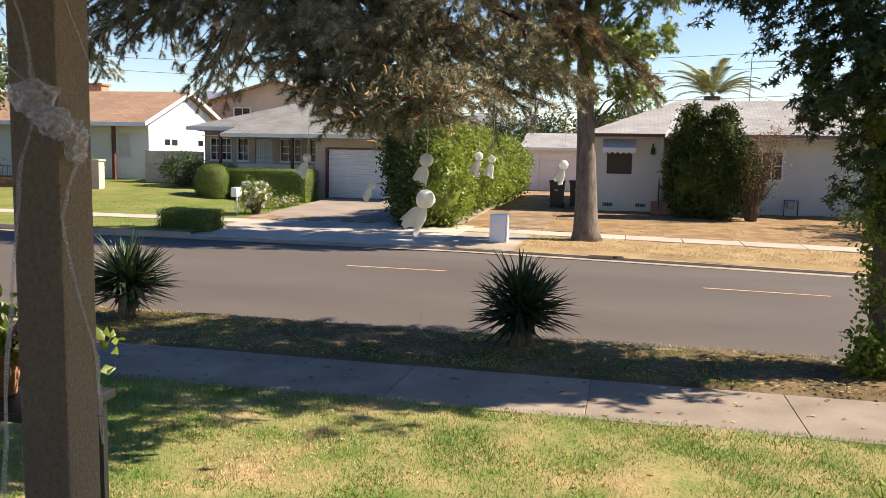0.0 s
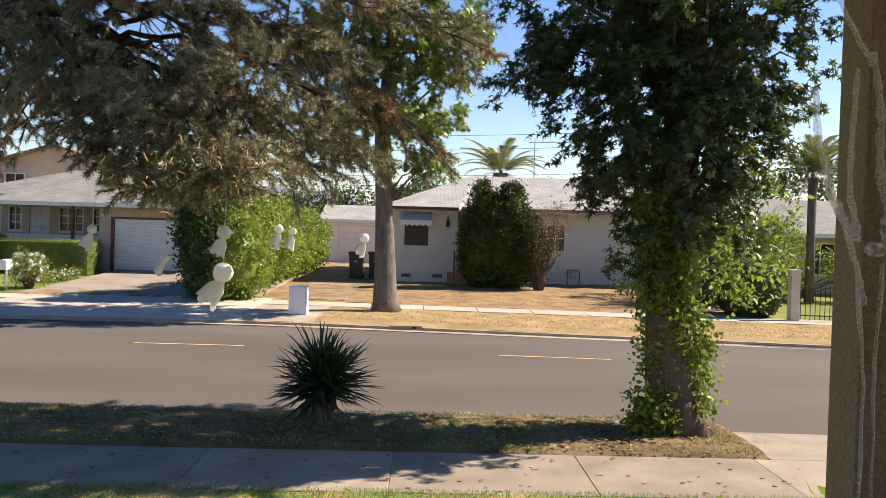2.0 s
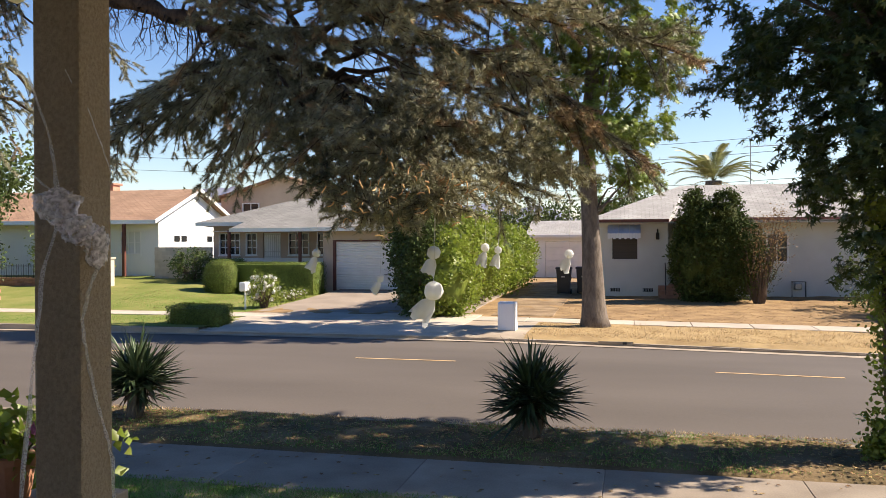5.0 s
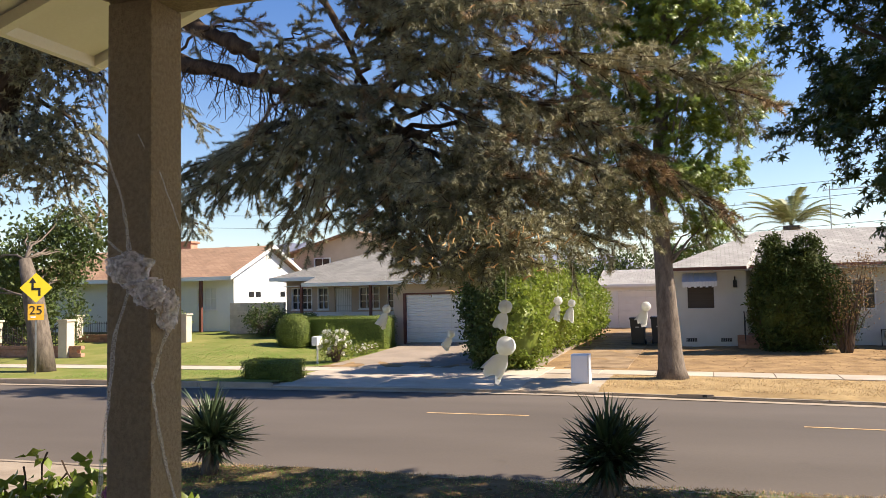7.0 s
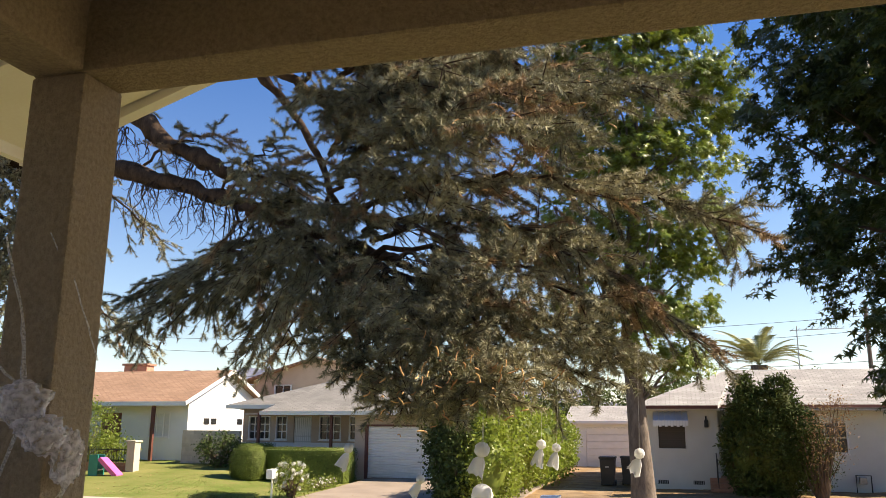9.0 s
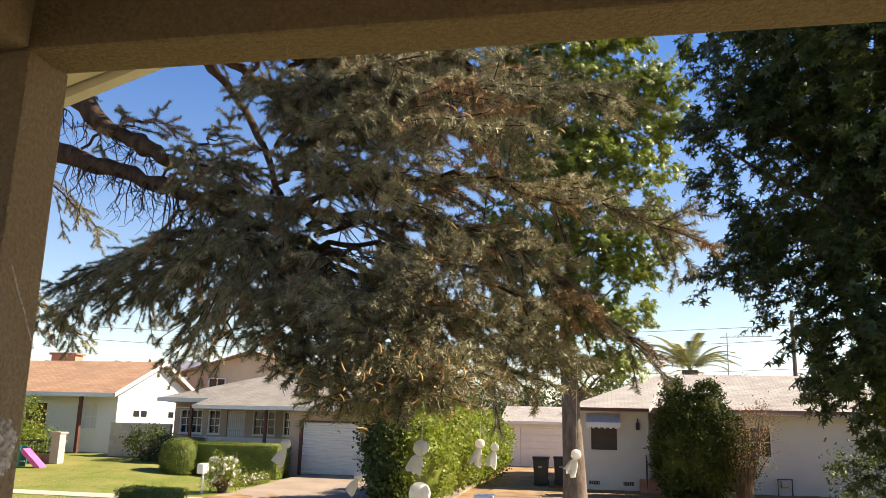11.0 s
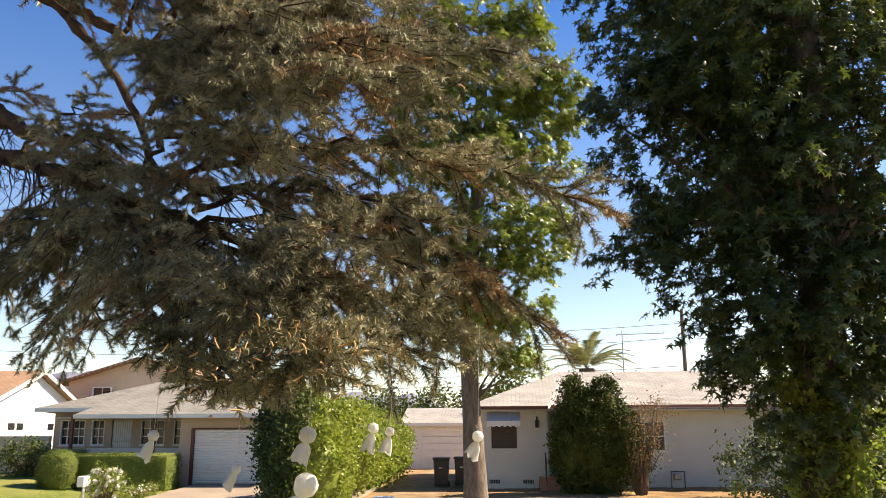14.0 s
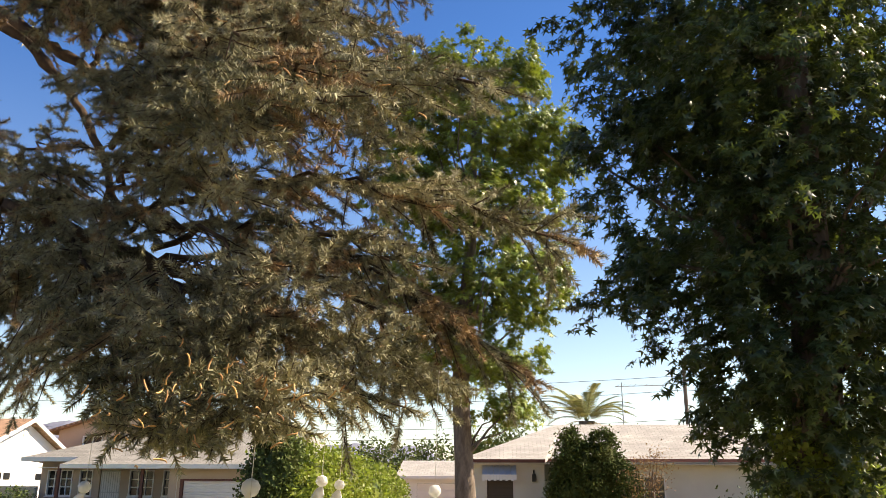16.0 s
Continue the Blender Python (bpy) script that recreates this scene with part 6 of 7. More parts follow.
bush("cypress_bush", "dense dark green cypress bushes in front of the cream house", [((2.3, 31.9, 1.7), (0.95, 0.9, 1.6)), ((2.2, 31.9, 3.2), (0.6, 0.6, 1.2)), ((2.55, 31.7, 2.6), (0.6, 0.6, 1.2)), ((3.5, 31.9, 1.7), (1.05, 0.95, 1.6)), ((3.35, 31.9, 3.1), (0.65, 0.6, 1.2)), ((3.9, 31.8, 2.4), (0.6, 0.6, 0.9)), ((2.95, 31.6, 1.5), (0.7, 0.7, 1.4))], 950, 40, 0.10, 0.14, "cypress", (2.8, 32.0, 0.2), oval_leaf(0.4, 0.1), 0.82, core=0.68)
bush("shrub", "half-dead brown shrub with a thin trunk", [((4.45, 31.0, 2.2), (0.85, 0.8, 1.1)), ((4.9, 31.0, 2.9), (0.7, 0.6, 0.8))], 80, 22, 0.16, 0.08, "brown_leaf", (4.42, 30.9, 0.2), None, 0.3)
bush("shrub", "thin green shrub beside the cypress bushes", [((4.3, 31.1, 1.6), (0.7, 0.6, 1.1))], 80, 26, 0.14, 0.09, "cypress", (4.3, 31.1, 0.2), None, 0.4)
clipped("hedge", "dark clipped hedge beside the iron fence", 9.0, 10.7, 23.6, 25.4, 0.0, 1.75, "bush_leaf", 9000, True, 0.08)
bush("bush", "thick green shrub beside the side drive", [((9.4, 27, 1.5), (1.6, 1.6, 1.6)), ((8.0, 29.5, 1.2), (1.2, 1.2, 1.2))], 160, 30, 0.2, 0.15, "bush_leaf", (9.2, 27, 0.1))
bush("bush", "green shrubs in front of the white house", [((-27.2, 34.4, 2.2), (1.4, 1.0, 1.4)), ((-25.6, 33.6, 1.4), (1.5, 0.7, 0.7))], 130, 28, 0.18, 0.15, "ivy_leaf", (-27, 34.2, 0.6))
bush("bush", "tall shrubs behind the iron fence", [((-27.5, 29.0, 1.8), (1.8, 0.9, 1.5)), ((-31, 29.5, 2.2), (2.2, 1.2, 1.9))], 170, 28, 0.2, 0.16, "bush_leaf", (-28.5, 29, 0.3))
bush("bush", "loose pale green shrubs behind the iron fence", [((11.8, 27.6, 1.6), (0.9, 0.9, 1.4)), ((13.0, 29.5, 1.9), (1.2, 1.0, 1.7)), ((15.6, 29.0, 1.3), (1.2, 0.9, 1.1))], 230, 30, 0.16, 0.13, "ivy_leaf", (12.6, 28.6, 0.1), None, 0.4)
# rose bushes with white flowers
rb = bush("rose_bush", "rose bush covered with white blooms beside the driveway", [((-13.0, 27.2, 0.72), (0.6, 0.55, 0.55))], 70, 22, 0.12, 0.09, "ivy_leaf", (-13.0, 27.2, 0.08))
P = in_blob((-13.0, 27.1, 0.8), (0.62, 0.55, 0.55), 46, 0.85)
tris("bloom", *stamp(*star_leaf(0.3), np.repeat(P, 5, 0) + R.normal(0, 0.02, (230, 3)), frames_of(R.normal(0, 1, (230, 3)) + (0, -0.6, 0.5), R.uniform(0, 6.28, 230)), np.full(230, 0.13)), "flower_white", rb, "white rose blooms")
tagged(bpy.data.objects["bloom"], kind="stuff")
rb = bush("ground_flowers", "low white flowers edging the driveway", [((-13.2, 30.2, 0.35), (0.35, 1.3, 0.2))], 50, 18, 0.09, 0.08, "ivy_leaf", (-13.2, 30.2, 0.2))
P = in_blob((-13.2, 30.2, 0.42), (0.35, 1.3, 0.16), 40, 0.6)
tris("bloom", *stamp(*star_leaf(0.3), P, frames_of(R.normal(0, 1, (40, 3)) + (0, 0, 1), R.uniform(0, 6.28, 40)), np.full(40, 0.10)), "flower_white", rb)
tagged(bpy.data.objects["bloom.001"], kind="stuff")


def yucca(label, x, y, z, h_, w, seed):
    q = np.random.RandomState(seed)
    t = thing("yucca", label, "yucca", (x, y, z), "yuccas by the kerb")
    bm = tube(bmesh.new(), [(x, y, z - 0.05), (x + 0.01, y, z + 0.2), (x, y, z + h_ * 0.5)], [0.11, 0.085, 0.07], 10, 0.25, seed)
    tube(bm, [(x + 0.05, y, z), (x + 0.14, y, z + 0.25), (x + 0.12, y, z + h_ * 0.55)], [0.06, 0.05, 0.045], 8, 0.25, seed)
    part("stem", bm, "bark_grey", t, smooth=True)
    blade_v = np.array([(0, 0.028, 0), (0, -0.028, 0), (0.35, 0.04, 0.012), (0.35, 0, -0.012), (0.35, -0.04, 0.012), (0.75, 0.022, 0.0), (0.75, 0, -0.014), (0.75, -0.022, 0.0), (1, 0, -0.03)])
    blade_f = np.array([(0, 2, 3), (0, 3, 1), (1, 3, 4), (2, 5, 6), (2, 6, 3), (3, 6, 7), (3, 7, 4), (5, 8, 6), (6, 8, 7)])
    for nm, m, n, lo, hi, ln in (("leaf", "yucca", 360, -0.45, 1.5, 0.66), ("dead_leaf", "yucca_dead", 46, -1.35, -0.7, 0.4)):
        az, el = q.uniform(0, 6.28, n), np.arcsin(np.clip(q.uniform(math.sin(lo), math.sin(hi), n), -1, 1))
        d = np.stack([np.cos(az) * np.cos(el), np.sin(az) * np.cos(el), np.sin(el)], 1)
        side = np.stack([-np.sin(az), np.cos(az), 0 * az], 1)
        rot = np.stack([d, side, np.cross(d, side)], 2)
        heads = np.array(((x, y, z + h_ * 0.52), (x + 0.12, y, z + h_ * 0.42), (x - 0.04, y, z + h_ * 0.34)))[q.randint(0, 3, n)]
        tris(nm, *stamp(blade_v * np.array((1, 1.05, 1)), blade_f, heads + q.normal(0, 0.03, (n, 3)), rot, q.uniform(0.75, 1.1, n) * ln * w), m, t)
    return t


yucca("spiky dark green yucca with a short trunk on the shaded verge", -1.22, 9.75, 0.02, 1.15, 1.0, 1)
yucca("spiky dark green yucca with a bushy skirt on the shaded verge", -6.62, 9.75, 0.02, 1.15, 1.05, 2)

# ---- grass, litter ----
blade = (np.array([(-0.004, 0, 0), (0.004, 0, 0), (0.0, 0.012, 1.0)]), np.array([(0, 1, 2)]))


def grass(name, n, xr, yr, zf, hgt, m, label, keep=None):
    x, y = R.uniform(*xr, n), R.uniform(*yr, n)
    if keep is not None:
        k = np.array([keep(a, b) for a, b in zip(x, y)])
        x, y = x[k], y[k]
    n = len(x)
    z = np.array([zf(a, b) for a, b in zip(x, y)])
    d = R.normal(0, 0.6, (n, 3)) + (0, 0, 1)
    rot = frames_of(d, R.uniform(0, 6.28, n))
    s = R.uniform(0.5, 1.2, n) * hgt
    v = np.einsum("nij,nkj->nki", rot, blade[0][None] * np.stack([np.full(n, 1.0), s, s], 1)[:, None, :]) + np.stack([x, y, z], 1)[:, None, :]
    f = np.arange(3 * n).reshape(-1, 3)
    return tagged(tris(name, v.reshape(-1, 3), f, m), label, "grass", kind="stuff")


green_spot = lambda x, y: noise.noise(Vector((x * 0.55, y * 0.75, 2.0))) + 0.5 * noise.noise(Vector((x * 2, y * 2, 5.0))) + 0.1 + (0.3 if y > 6.5 else 0.0) + (0.55 if y < 5.1 else 0.0) - 0.10 * max(0, x - 1)
grass("grass", 150000, (-6.5, 4.0), (3.6, 7.36), lambda x, y: -0.01, 0.045, "grass", "green blades of the front lawn", lambda x, y: green_spot(x, y) + random.gauss(0, 0.2) > -0.08)
grass("grass", 100000, (-6.5, 4.0), (3.6, 7.28), lambda x, y: -0.01, 0.04, "grass_dry", "dry yellow blades of the front lawn", lambda x, y: green_spot(x, y) + random.gauss(0, 0.2) < -0.02)
grass("grass", 26000, (-7.8, 3.7), (8.64, 10.3), lambda x, y: 0.03, 0.045, "grass", "thin grass of the shaded verge", lambda x, y: green_spot(x * 1.3, y) + random.gauss(0, 0.3) > 0.25)
grass("grass", 26000, (-7.8, 3.7), (8.64, 10.42), lambda x, y: 0.03, 0.045, "grass_dry", "dry grass of the shaded verge", lambda x, y: random.random() < 0.12 or y > 10.25 or x > 2.8)
grass("grass", 26000, (-2.7, 12), (18.5, 24.5), lambda x, y: 0.03, 0.07, "grass_dry", "dry grass across the street", lambda x, y: far_curb(x) + 0.2 < y < far_walk(x))
grass("grass", 24000, (-20, -13), (20.95, 32), lambda x, y: far_height(x, y), 0.05, "grass", "mown grass across the street", lambda x, y: not (24.2 < y < 25.8))
fallen = star_leaf(0.08)
for nm, n, xr, yr, zf, s, lab in (("fallen_leaves", 700, (-7.5, 4), (3.8, 10.3), lambda x, y: 0.05 if y > 8.62 else 0.012, 0.055, "dead brown leaves lying on the lawn and pavement"),
                                  ("fallen_leaves", 2600, (-7.7, 3.7), (8.66, 10.3), lambda x, y: 0.055, 0.05, "dead brown leaves covering the shaded verge"),
                                  ("fallen_leaves", 90, (-8, 9), (10.5, 11.6), lambda x, y: -0.12, 0.07, "dead leaves along the gutter"),
                                  ("fallen_leaves", 3000, (-2.8, 11), (19.0, 33.5), lambda x, y: far_height(x, y) + 0.012 if y > far_walk(x) + 1.3 else 0.04, 0.06, "dead brown leaves covering the dry yard"),
                                  ("fallen_leaves", 260, (-22, -13), (26, 33), lambda x, y: far_height(x, y) + 0.012, 0.07, "dead leaves scattered over the green lawn")):
    x, y = R.uniform(*xr, n), R.uniform(*yr, n)
    if "yard" in lab:
        k = np.array([b > far_curb(a) + 0.25 for a, b in zip(x, y)])
        x, y = x[k], y[k]
        n = len(x)
    pos = np.stack([x, y, [zf(a, b) for a, b in zip(x, y)]], 1)
    tagged(tris(nm, *stamp(*fallen, pos, frames_of(R.normal(0, 0.12, (n, 3)) + (0, 0, 1), R.uniform(0, 6.28, n)), R.uniform(0.6, 1.2, n) * s), "litter"), lab, "fallen leaves", kind="stuff")


# ---- loose things ----
def ghost(label, x, y, z, r, lean, skirt, seed, top):
    """A stuffed cloth head tied with string, its torn skirt blown aside."""
    q = random.Random(seed)
    t = thing("hanging_ornament", label, "ornament", (x, y, z), "cloth ornaments hung from the cedar")
    bm = bmesh.new()
    bmesh.ops.create_icosphere(bm, subdivisions=3, radius=r)
    for v in bm.verts:
        p = v.co.normalized()
        v.co = p * (r * (1 + 0.12 * noise.noise(p * 2.5 + Vector((seed, 0, 0))) + 0.05 * noise.noise(p * 9)))
        v.co += Vector((x, y, z))
    part("head", bm, "cloth", t, smooth=True)
    bm = bmesh.new()
    rings = []
    n = 18
    for i in range(9):
        s = i / 8
        c = Vector((x, y, z - r * 0.8)) + Vector(lean) * s * 0.66 * skirt - Vector((0, 0, 0.12 * skirt * s * s))
        w = r * (0.22 + 0.55 * min(1, 3 * s) + 0.3 * s)
        d = Vector(lean).normalized()
        u = d.cross(Vector((0, 1, 0.2))).normalized()
        k2 = d.cross(u)
        ring = []
        for k in range(n):
            a = 2 * math.pi * k / n
            fold = 1 + 0.35 * s * math.sin(3 * a + seed) + 0.25 * s * math.sin(5 * a + 2 * seed)
            e = (q.uniform(-0.12, 0.12) * skirt if i == 8 else 0)
            ring.append(bm.verts.new(c + d * e + u * (w * fold * math.cos(a)) + k2 * (w * (0.12 * math.sin(a) + 0.22 * s * math.sin(2.5 * math.cos(a) + seed)))))
        rings.append(ring)
    for a, b in zip(rings, rings[1:]):
        for k in range(n):
            bm.faces.new((a[k], a[(k + 1) % n], b[(k + 1) % n], b[k]))
    part("skirt", bm, "cloth", t, smooth=True)
    part("string", tube(bmesh.new(), sag((x, y, z + r * 0.9), (x + 0.02, y, top), 4, 0, 0.004, q), [0.0015] * 5, 4), "string", t)
    return t


lab = "small white cloth ornament hanging from the cedar, skirt blown aside"
ghost(lab, -2.46, 6.0, 2.30, 0.034, (-0.55, 0, -0.75), 0.17, 1, 2.62)
ghost(lab, -1.93, 6.0, 2.10, 0.030, (-0.7, 0, -0.7), 0.13, 2, 2.62)
ghost(lab, -1.50, 6.0, 2.30, 0.052, (-0.45, 0, -0.8), 0.18, 3, 2.75)
ghost("larger white cloth ornament with a round stuffed head", -1.49, 5.95, 2.01, 0.074, (-0.66, 0, -0.75), 0.27, 4, 2.75)
ghost(lab, -1.10, 6.0, 2.34, 0.032, (-0.25, 0, -0.9), 0.15, 5, 2.75)
ghost(lab, -1.00, 6.0, 2.32, 0.028, (-0.3, 0, -0.9), 0.14, 6, 2.75)
ghost(lab, -0.47, 6.0, 2.29, 0.034, (-0.5, 0, -0.75), 0.15, 7, 2.95)

# white metal cabinet left at the kerb
cb = thing("cabinet", "white metal cabinet standing at the kerb", "cabinet", (-3.33, 21.9, 0.0))
part("body", box(bmesh.new(), -3.58, -3.10, 21.70, 22.12, 0.02, 0.79, 0.012), "metal_white", cb)
part("door", box(bmesh.new(), -3.57, -3.14, 21.675, 21.70, 0.05, 0.76, 0.008), "metal_white", cb)
part("trim", box(bmesh.new(), -3.13, -3.10, 21.672, 21.698, 0.02, 0.79, 0.004), "trim_white", cb)
part("foot", box(bmesh.new(), -3.56, -3.12, 21.72, 22.1, -0.04, 0.02, 0.004), "black_plastic", cb)
# mailbox beside the roses
mb = thing("mailbox", "white mailbox on a thin post", "mailbox", (-13.45, 26.6, 0.06))
part("post", tube(bmesh.new(), [(-13.45, 26.6, -0.05), (-13.45, 26.6, 0.75)], [0.035] * 2, 8), "trim_white", mb)
part("box", box(bmesh.new(), -13.57, -13.33, 26.35, 26.8, 0.72, 1.05, 0.05), "trim_white", mb)
# painted number on the kerb, as plain bars
kn = thing("kerb_number", "faded painted patch with dark bars on the kerb", "marking", (-0.3, 20.2, 0.03), kind="structure")
for k in range(4):
    x = -0.75 + 0.16 * k
    part("bar", box(bmesh.new(), x, x + 0.1, far_curb(x) - 0.006, far_curb(x) - 0.002, -0.085, -0.03), "black", kn)
part("patch", box(bmesh.new(), -0.85, -0.02, far_curb(-0.4) - 0.004, far_curb(-0.4) + 0.03, -0.1, -0.02), "kerb_tan", kn)
# toys on the lawn
ty = thing("toy_slide", "small pink and green plastic toy slide on the lawn", "toy", (-23.6, 31.0, 0.5))
part("chute", prism(bmesh.new(), [(-23.7, 1.05), (-22.9, 0.38), (-22.7, 0.38), (-22.7, 0.45), (-23.55, 1.15)], 30.8, 31.25, "y"), "pink", ty)
for y in (30.78, 31.2):
    part("side", box(bmesh.new(), -24.1, -23.65, y, y + 0.06, 0.35, 1.25, 0.03), "green_plastic", ty)
part("step", box(bmesh.new(), -24.1, -23.7, 30.84, 31.2, 0.6, 0.66, 0.01), "ceramic", ty)
# warning sign
sg = thing("road_sign", "yellow diamond curve sign above an orange speed plate on a post", "sign", (-21.9, 22.3, 0))
turn = Matrix.Translation((-21.9, 22.3, 0)) @ Matrix.Rotation(radians(38), 4, "Z")
part("post", tube(bmesh.new(), [turn @ Vector((0, 0.03, 0)), turn @ Vector((0, 0.03, 3.2))], [0.03] * 2, 6), "metal_grey", sg)
pl = part("diamond", box(bmesh.new(), -0.36, 0.36, -0.01, 0.01, -0.36, 0.36, 0.0, turn @ Matrix.Translation((0, 0, 2.95)) @ Matrix.Rotation(radians(45), 4, "Y")), "sign_yellow", sg)
bm = bmesh.new()
for a in ((0.07, 0.14, -0.28, -0.06), (-0.14, 0.14, -0.08, 0.0), (-0.14, -0.07, -0.08, 0.18)):
    box(bm, a[0], a[1], -0.016, -0.012, 2.95 + a[2], 2.95 + a[3], 0, turn)
tri = prism(bmesh.new(), [(-0.22, 3.12), (0.01, 3.12), (-0.105, 3.30)], -0.016, -0.012, "y")
bmesh.ops.transform(tri, matrix=turn, verts=tri.verts)
part("arrow", bm, "black", pl)
part("arrow_head", tri, "black", pl)
pl = part("plate", box(bmesh.new(), -0.25, 0.25, -0.01, 0.01, 1.85, 2.40, 0.0, turn), "sign_orange", sg)
cu = bpy.data.curves.new("number", "FONT")
cu.body, cu.size, cu.align_x, cu.extrude = "25", 0.42, "CENTER", 0.003
tx = new("number", cu)
dg = bpy.context.evaluated_depsgraph_get()
me = bpy.data.meshes.new_from_object(tx.evaluated_get(dg))
bpy.data.objects.remove(tx)
me.transform(turn @ Matrix.Translation((0, -0.016, 2.05)) @ Matrix.Rotation(radians(90), 4, "X"))
me.materials.clear()
link_mesh("number", me, "black", pl)
part("small_bar", box(bmesh.new(), -0.16, 0.0, -0.016, -0.012, 1.93, 1.98, 0, turn), "trim_white", pl)
# utility poles and wires
for x, y, top in ((12.4, 60, 10.9),):
    up = thing("utility_pole", "tall plain wooden utility pole behind the houses", "pole", (x, y, 0))
    part("pole", tube(bmesh.new(), [(x, y, -0.3), (x, y, top)], [0.17, 0.12], 8), "wood_pole", up)
for z, d in ((9.9, 0.9), (8.9, 1.0), (6.9, 0.8), (6.2, 0.8)):
    for xa, xb in ((-45, 12.4), (12.4, 60)):
        wr = part("cable", tube(bmesh.new(), sag((xa, 60, z), (xb, 60, z), 14, d), [0.014] * 15, 4), "black")
        tagged(wr, "thin black overhead power cable", "cable", "overhead cables")
wr = part("cable", tube(bmesh.new(), sag((-22.5, 45.4, 4.6), (-14.5, 50, 7.0), 8, 0.3), [0.018] * 9, 4), "black")
tagged(wr, "black service cable sagging to the two-storey house", "cable", "overhead cables")

# ---- on the porch ----
def strand(bm, pts, w0, w1, seed):
    """A flat pull of web wool, of uneven width, along points."""
    q = random.Random(seed)
    rows = []
    for i, p in enumerate(pts):
        s = i / (len(pts) - 1)
        w = (w0 + (w1 - w0) * s) * q.uniform(0.7, 1.3)
        d = (Vector(pts[min(i + 1, len(pts) - 1)]) - Vector(pts[max(i - 1, 0)])).normalized()
        u = d.cross(Vector((-0.3, 1, 0))).normalized()
        rows.append([bm.verts.new(Vector(p) + u * (w * (k - 1)) + Vector((0, -0.004 if k == 1 else 0, 0))) for k in range(3)])
    for a, b in zip(rows, rows[1:]):
        for k in range(2):
            bm.faces.new((a[k], b[k], b[k + 1], a[k + 1]))


def wool(name, label, balls, strands, at, seed):
    t = thing(name, label, "decoration", at)
    rnd_ = random.Random(seed)
    for k, (c, r) in enumerate(balls):
        bm = bmesh.new()
        bmesh.ops.create_icosphere(bm, subdivisions=4, radius=1)
        for v in bm.verts:
            p = v.co.copy()
            s = 1 + 0.35 * noise.noise(p * 1.8 + Vector((k * 3.0, seed, 0))) + 0.22 * noise.noise(p * 5 + Vector((k, 0, 0))) + 0.1 * noise.noise(p * 14)
            v.co = Vector(c) + Vector((p.x * r[0], p.y * r[1], p.z * r[2])) * s
        part("wool_tuft", bm, "cotton", t, smooth=True)
    for k, (pts, w0, w1) in enumerate(strands):
        bm = bmesh.new()
        fine = []
        for a, b in zip(pts, pts[1:]):
            fine += sag(a, b, 6, 0, 0.003, rnd_)[:-1]
        fine.append(Vector(pts[-1]))
        strand(bm, fine, w0, w1, seed + k)
        part("web_strand", bm, "web", t)
    return t


L0, L1, FY, BY = -1.968, -1.80, 2.274, 2.45
wool("spider_web", "white stretched web wool wrapped round the porch post", [((-1.86, 2.25, 2.50), (0.085, 0.03, 0.055)), ((-1.80, 2.27, 2.42), (0.055, 0.04, 0.05)), ((-1.775, 2.33, 2.36), (0.03, 0.05, 0.07)), ((-1.83, 2.26, 2.44), (0.06, 0.03, 0.03))],
     [([(L0 - 0.02, FY - 0.01, 2.95), (-1.90, FY - 0.012, 2.72), (-1.86, FY - 0.014, 2.5)], 0.003, 0.008),
      ([(-1.86, FY - 0.014, 2.47), (-1.93, FY - 0.014, 2.28), (-1.965, FY - 0.014, 2.0), (-2.0, FY - 0.03, 1.6), (-2.02, FY - 0.04, 1.1)], 0.006, 0.008),
      ([(-1.78, FY + 0.10, 2.34), (L1 + 0.008, FY + 0.05, 2.24), (L1 + 0.008, FY, 2.12), (L1 + 0.008, FY + 0.03, 1.98), (L1 + 0.008, FY + 0.09, 1.8), (L1 + 0.01, BY - 0.02, 1.62), (L1 + 0.01, BY, 1.3)], 0.006, 0.006),
      ([(L0, FY - 0.01, 2.6), (-1.86, FY - 0.012, 2.52)], 0.003, 0.006),
      ([(-1.84, FY - 0.012, 2.95), (L1 + 0.006, FY + 0.06, 2.8), (L1 + 0.006, BY - 0.01, 2.62)], 0.002, 0.003)], (-1.85, 2.26, 2.45), 3)
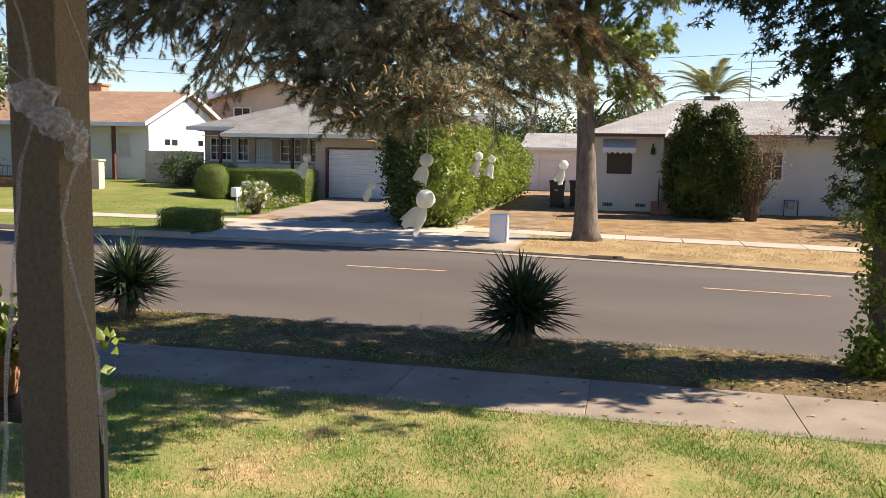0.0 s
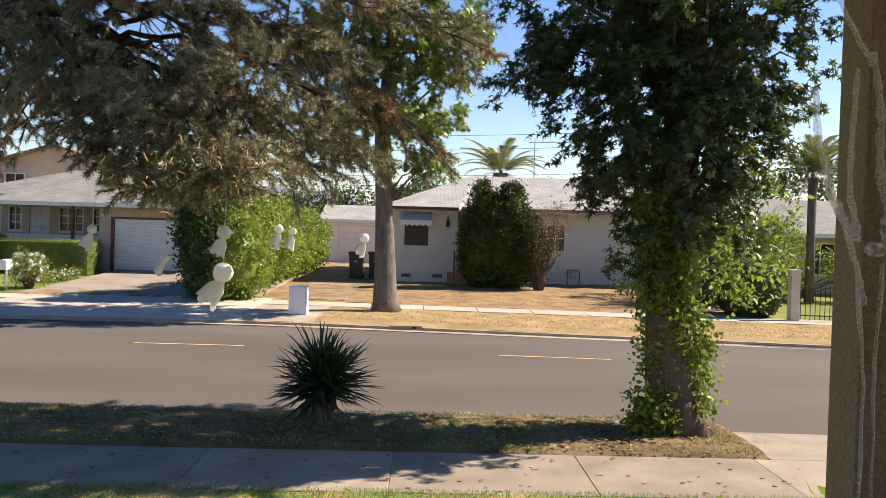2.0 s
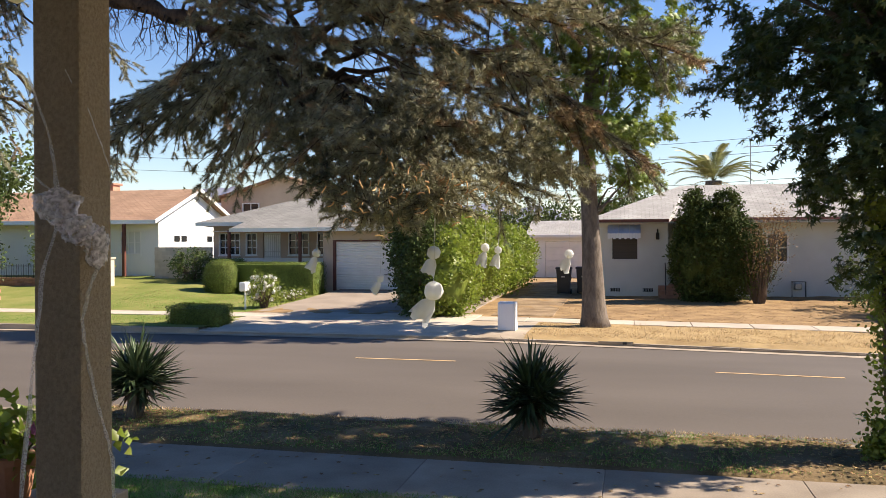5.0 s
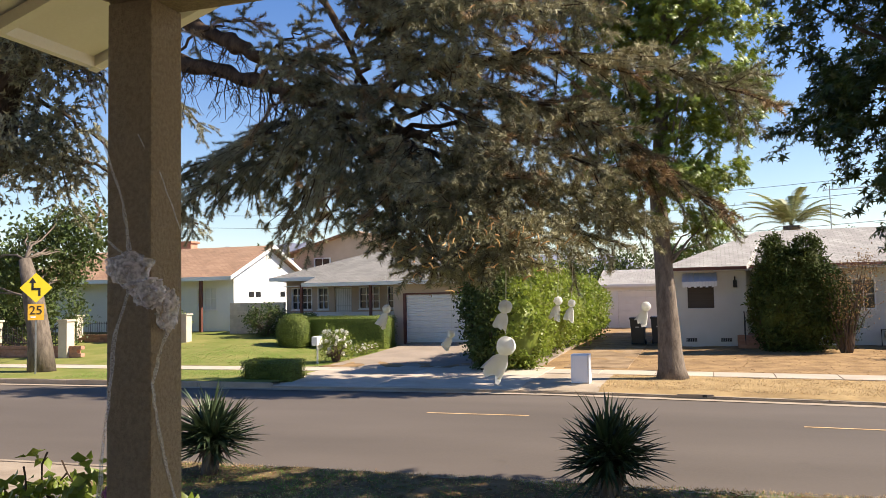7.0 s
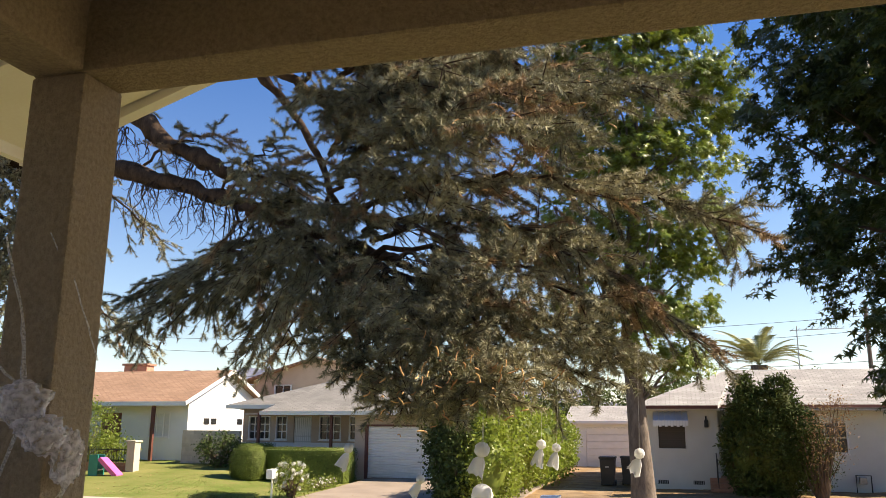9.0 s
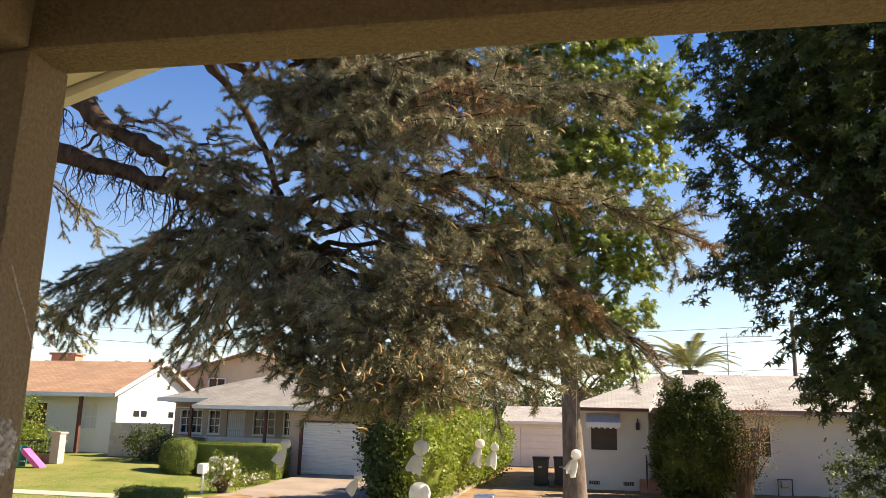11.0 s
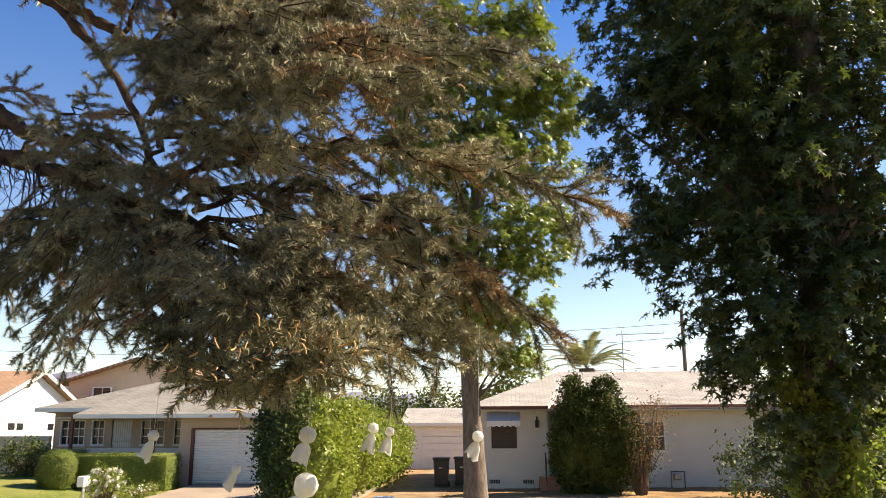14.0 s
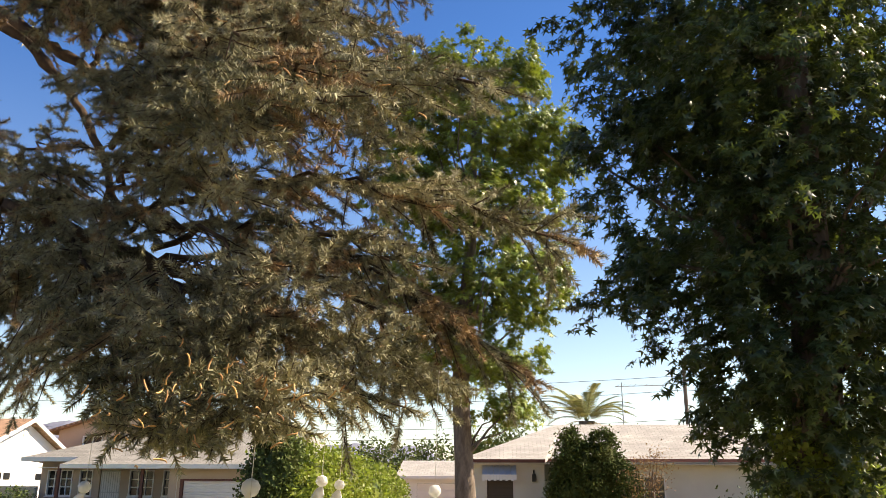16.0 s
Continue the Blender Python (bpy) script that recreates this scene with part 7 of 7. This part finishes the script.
wool("spider_web", "white stretched web wool hanging off the porch post", [((1.285, 2.262, 2.40), (0.022, 0.010, 0.05)), ((1.25, 2.262, 2.34), (0.03, 0.010, 0.02))],
     [([(1.02, 2.28, 3.3), (1.12, 2.27, 3.05), (1.225, 2.27, 2.86)], 0.006, 0.012),
      ([(1.225, 2.266, 2.9), (1.25, 2.262, 2.72), (1.255, 2.262, 2.55), (1.285, 2.262, 2.45)], 0.014, 0.02),
      ([(1.075, 2.3, 2.80), (1.09, 2.29, 2.64), (1.125, 2.28, 2.50), (1.18, 2.27, 2.38)], 0.012, 0.016),
      ([(1.20, 2.3, 2.86), (1.185, 2.29, 2.66), (1.18, 2.28, 2.5), (1.20, 2.27, 2.36)], 0.010, 0.014),
      ([(1.13, 2.3, 2.50), (1.17, 2.28, 2.40), (1.20, 2.27, 2.30), (1.225, 2.262, 2.18)], 0.014, 0.010),
      ([(1.20, 2.268, 2.30), (1.232, 2.262, 1.95), (1.225, 2.262, 1.3)], 0.010, 0.007),
      ([(1.25, 2.262, 2.34), (1.30, 2.262, 2.38), (1.33, 2.262, 2.46)], 0.012, 0.008),
      ([(1.285, 2.262, 2.66), (1.33, 2.262, 2.82), (1.42, 2.262, 2.95)], 0.007, 0.005),
      ([(1.285, 2.262, 2.66), (1.27, 2.262, 2.52)], 0.007, 0.01),
      ([(1.27, 2.262, 2.30), (1.26, 2.262, 1.9), (1.27, 2.262, 1.3)], 0.008, 0.006),
      ([(1.29, 2.262, 2.3), (1.31, 2.262, 2.1), (1.34, 2.262, 1.9)], 0.003, 0.002)], (1.28, 2.26, 2.4), 8)
# plant stand beside the porch post, with an orchid and a coiled hose
tb = thing("plant_shelf", "dark iron plant shelf outside the porch rail", "shelf", (-2.65, 2.75, FLOOR))
part("shelf_top", box(bmesh.new(), -3.1, -2.08, 2.55, 2.95, 1.30, 1.34, 0.006), "iron", tb)
for x in (-3.05, -2.13):
    for y in (2.58, 2.92):
        part("leg", box(bmesh.new(), x - 0.015, x + 0.015, y - 0.015, y + 0.015, -0.02, 1.30), "iron", tb)
for x, m, r in ((-2.22, "ceramic", 0.05), (-2.48, "terracotta", 0.09), (-2.75, "terracotta", 0.08)):
    pt = thing("plant_pot", "small %s plant pot on the shelf" % ("white ceramic" if m == "ceramic" else "terracotta"), "pot", (x, 2.75, 1.34))
    bm = tube(bmesh.new(), [(x, 2.75, 1.34), (x, 2.75, 1.34 + r * 1.6)], [r * 0.75, r], 16)
    tube(bm, [(x, 2.75, 1.34 + r * 1.6), (x, 2.75, 1.34 + r * 1.9)], [r * 1.1, r * 1.1], 16)
    part("pot", bm, m, pt)
    q = np.random.RandomState(int(r * 1000))
    cs = np.array((x, 2.75, 1.34 + r * 2.6)) + q.normal(0, 0.07, (26, 3))
    tris("foliage", *leaves(cs, 8, 0.03, 0.06, oval_leaf(0.7)), "ivy_leaf", pt)
    bm = bmesh.new()
    for k in range(6):
        tube(bm, sag((x, 2.75, 1.34 + r), (x + random.uniform(-0.2, 0.2), 2.75 + random.uniform(-0.1, 0.1), 1.6 + random.uniform(0, 0.2)), 4, -0.04, 0.01), [0.004] * 5, 4)
    part("stem", bm, "bark_red", pt)
orc = thing("orchid_flowers", "pink orchid blooms on a thin stem", "flower", (-2.3, 2.8, 1.45))
P = np.array((-2.33, 2.78, 1.60)) + np.random.RandomState(3).normal(0, 0.035, (9, 3))
tris("bloom", *stamp(*star_leaf(0.25), np.repeat(P, 3, 0), frames_of(R.normal(0, 0.5, (27, 3)) + (0.3, -1, 0.2), R.uniform(0, 6.28, 27)), np.full(27, 0.06)), "flower_pink", orc)
part("stem", tube(bmesh.new(), sag((-2.48, 2.75, 1.45), (-2.31, 2.78, 1.6), 5, -0.06), [0.004] * 6, 5), "ivy_leaf", orc)
hs = thing("garden_hose", "orange garden hose hanging in a loop from the shelf", "hose", (-2.5, 2.5, 1.3))
pts = [(-2.62 + 0.24 * math.cos(a), 2.52, 1.12 + 0.28 * math.sin(a)) for a in np.linspace(0.2, 6.6, 30)]
part("coil", tube(bmesh.new(), pts, [0.012] * 30, 8), "orange", hs, smooth=True)
# rose shoots at the lawn's edge
rs = thing("rose_shoots", "young green rose shoots with fresh leaves at the lawn edge", "plant", (1.35, 3.6, 0))
bm, cs = bmesh.new(), []
rnd = random.Random(17)
for k in range(9):
    p = Vector((1.35 + rnd.uniform(-0.25, 0.55), 3.7 + rnd.uniform(-0.15, 0.2), -0.02))
    q = p + Vector((rnd.uniform(-0.25, 0.2), rnd.uniform(-0.1, 0.1), rnd.uniform(0.75, 1.12)))
    ax = sag(p, q, 8, 0, 0.015, rnd)
    tube(bm, ax, [0.007 - 0.0006 * i for i in range(9)], 5)
    for i in range(4, 9):
        cs.append(tuple(ax[i]))
part("stem", bm, "ivy_leaf", rs)
tris("leaf", *leaves(np.array(cs), 5, 0.05, 0.075, oval_leaf(0.65, 0.08)), "ivy_leaf", rs)
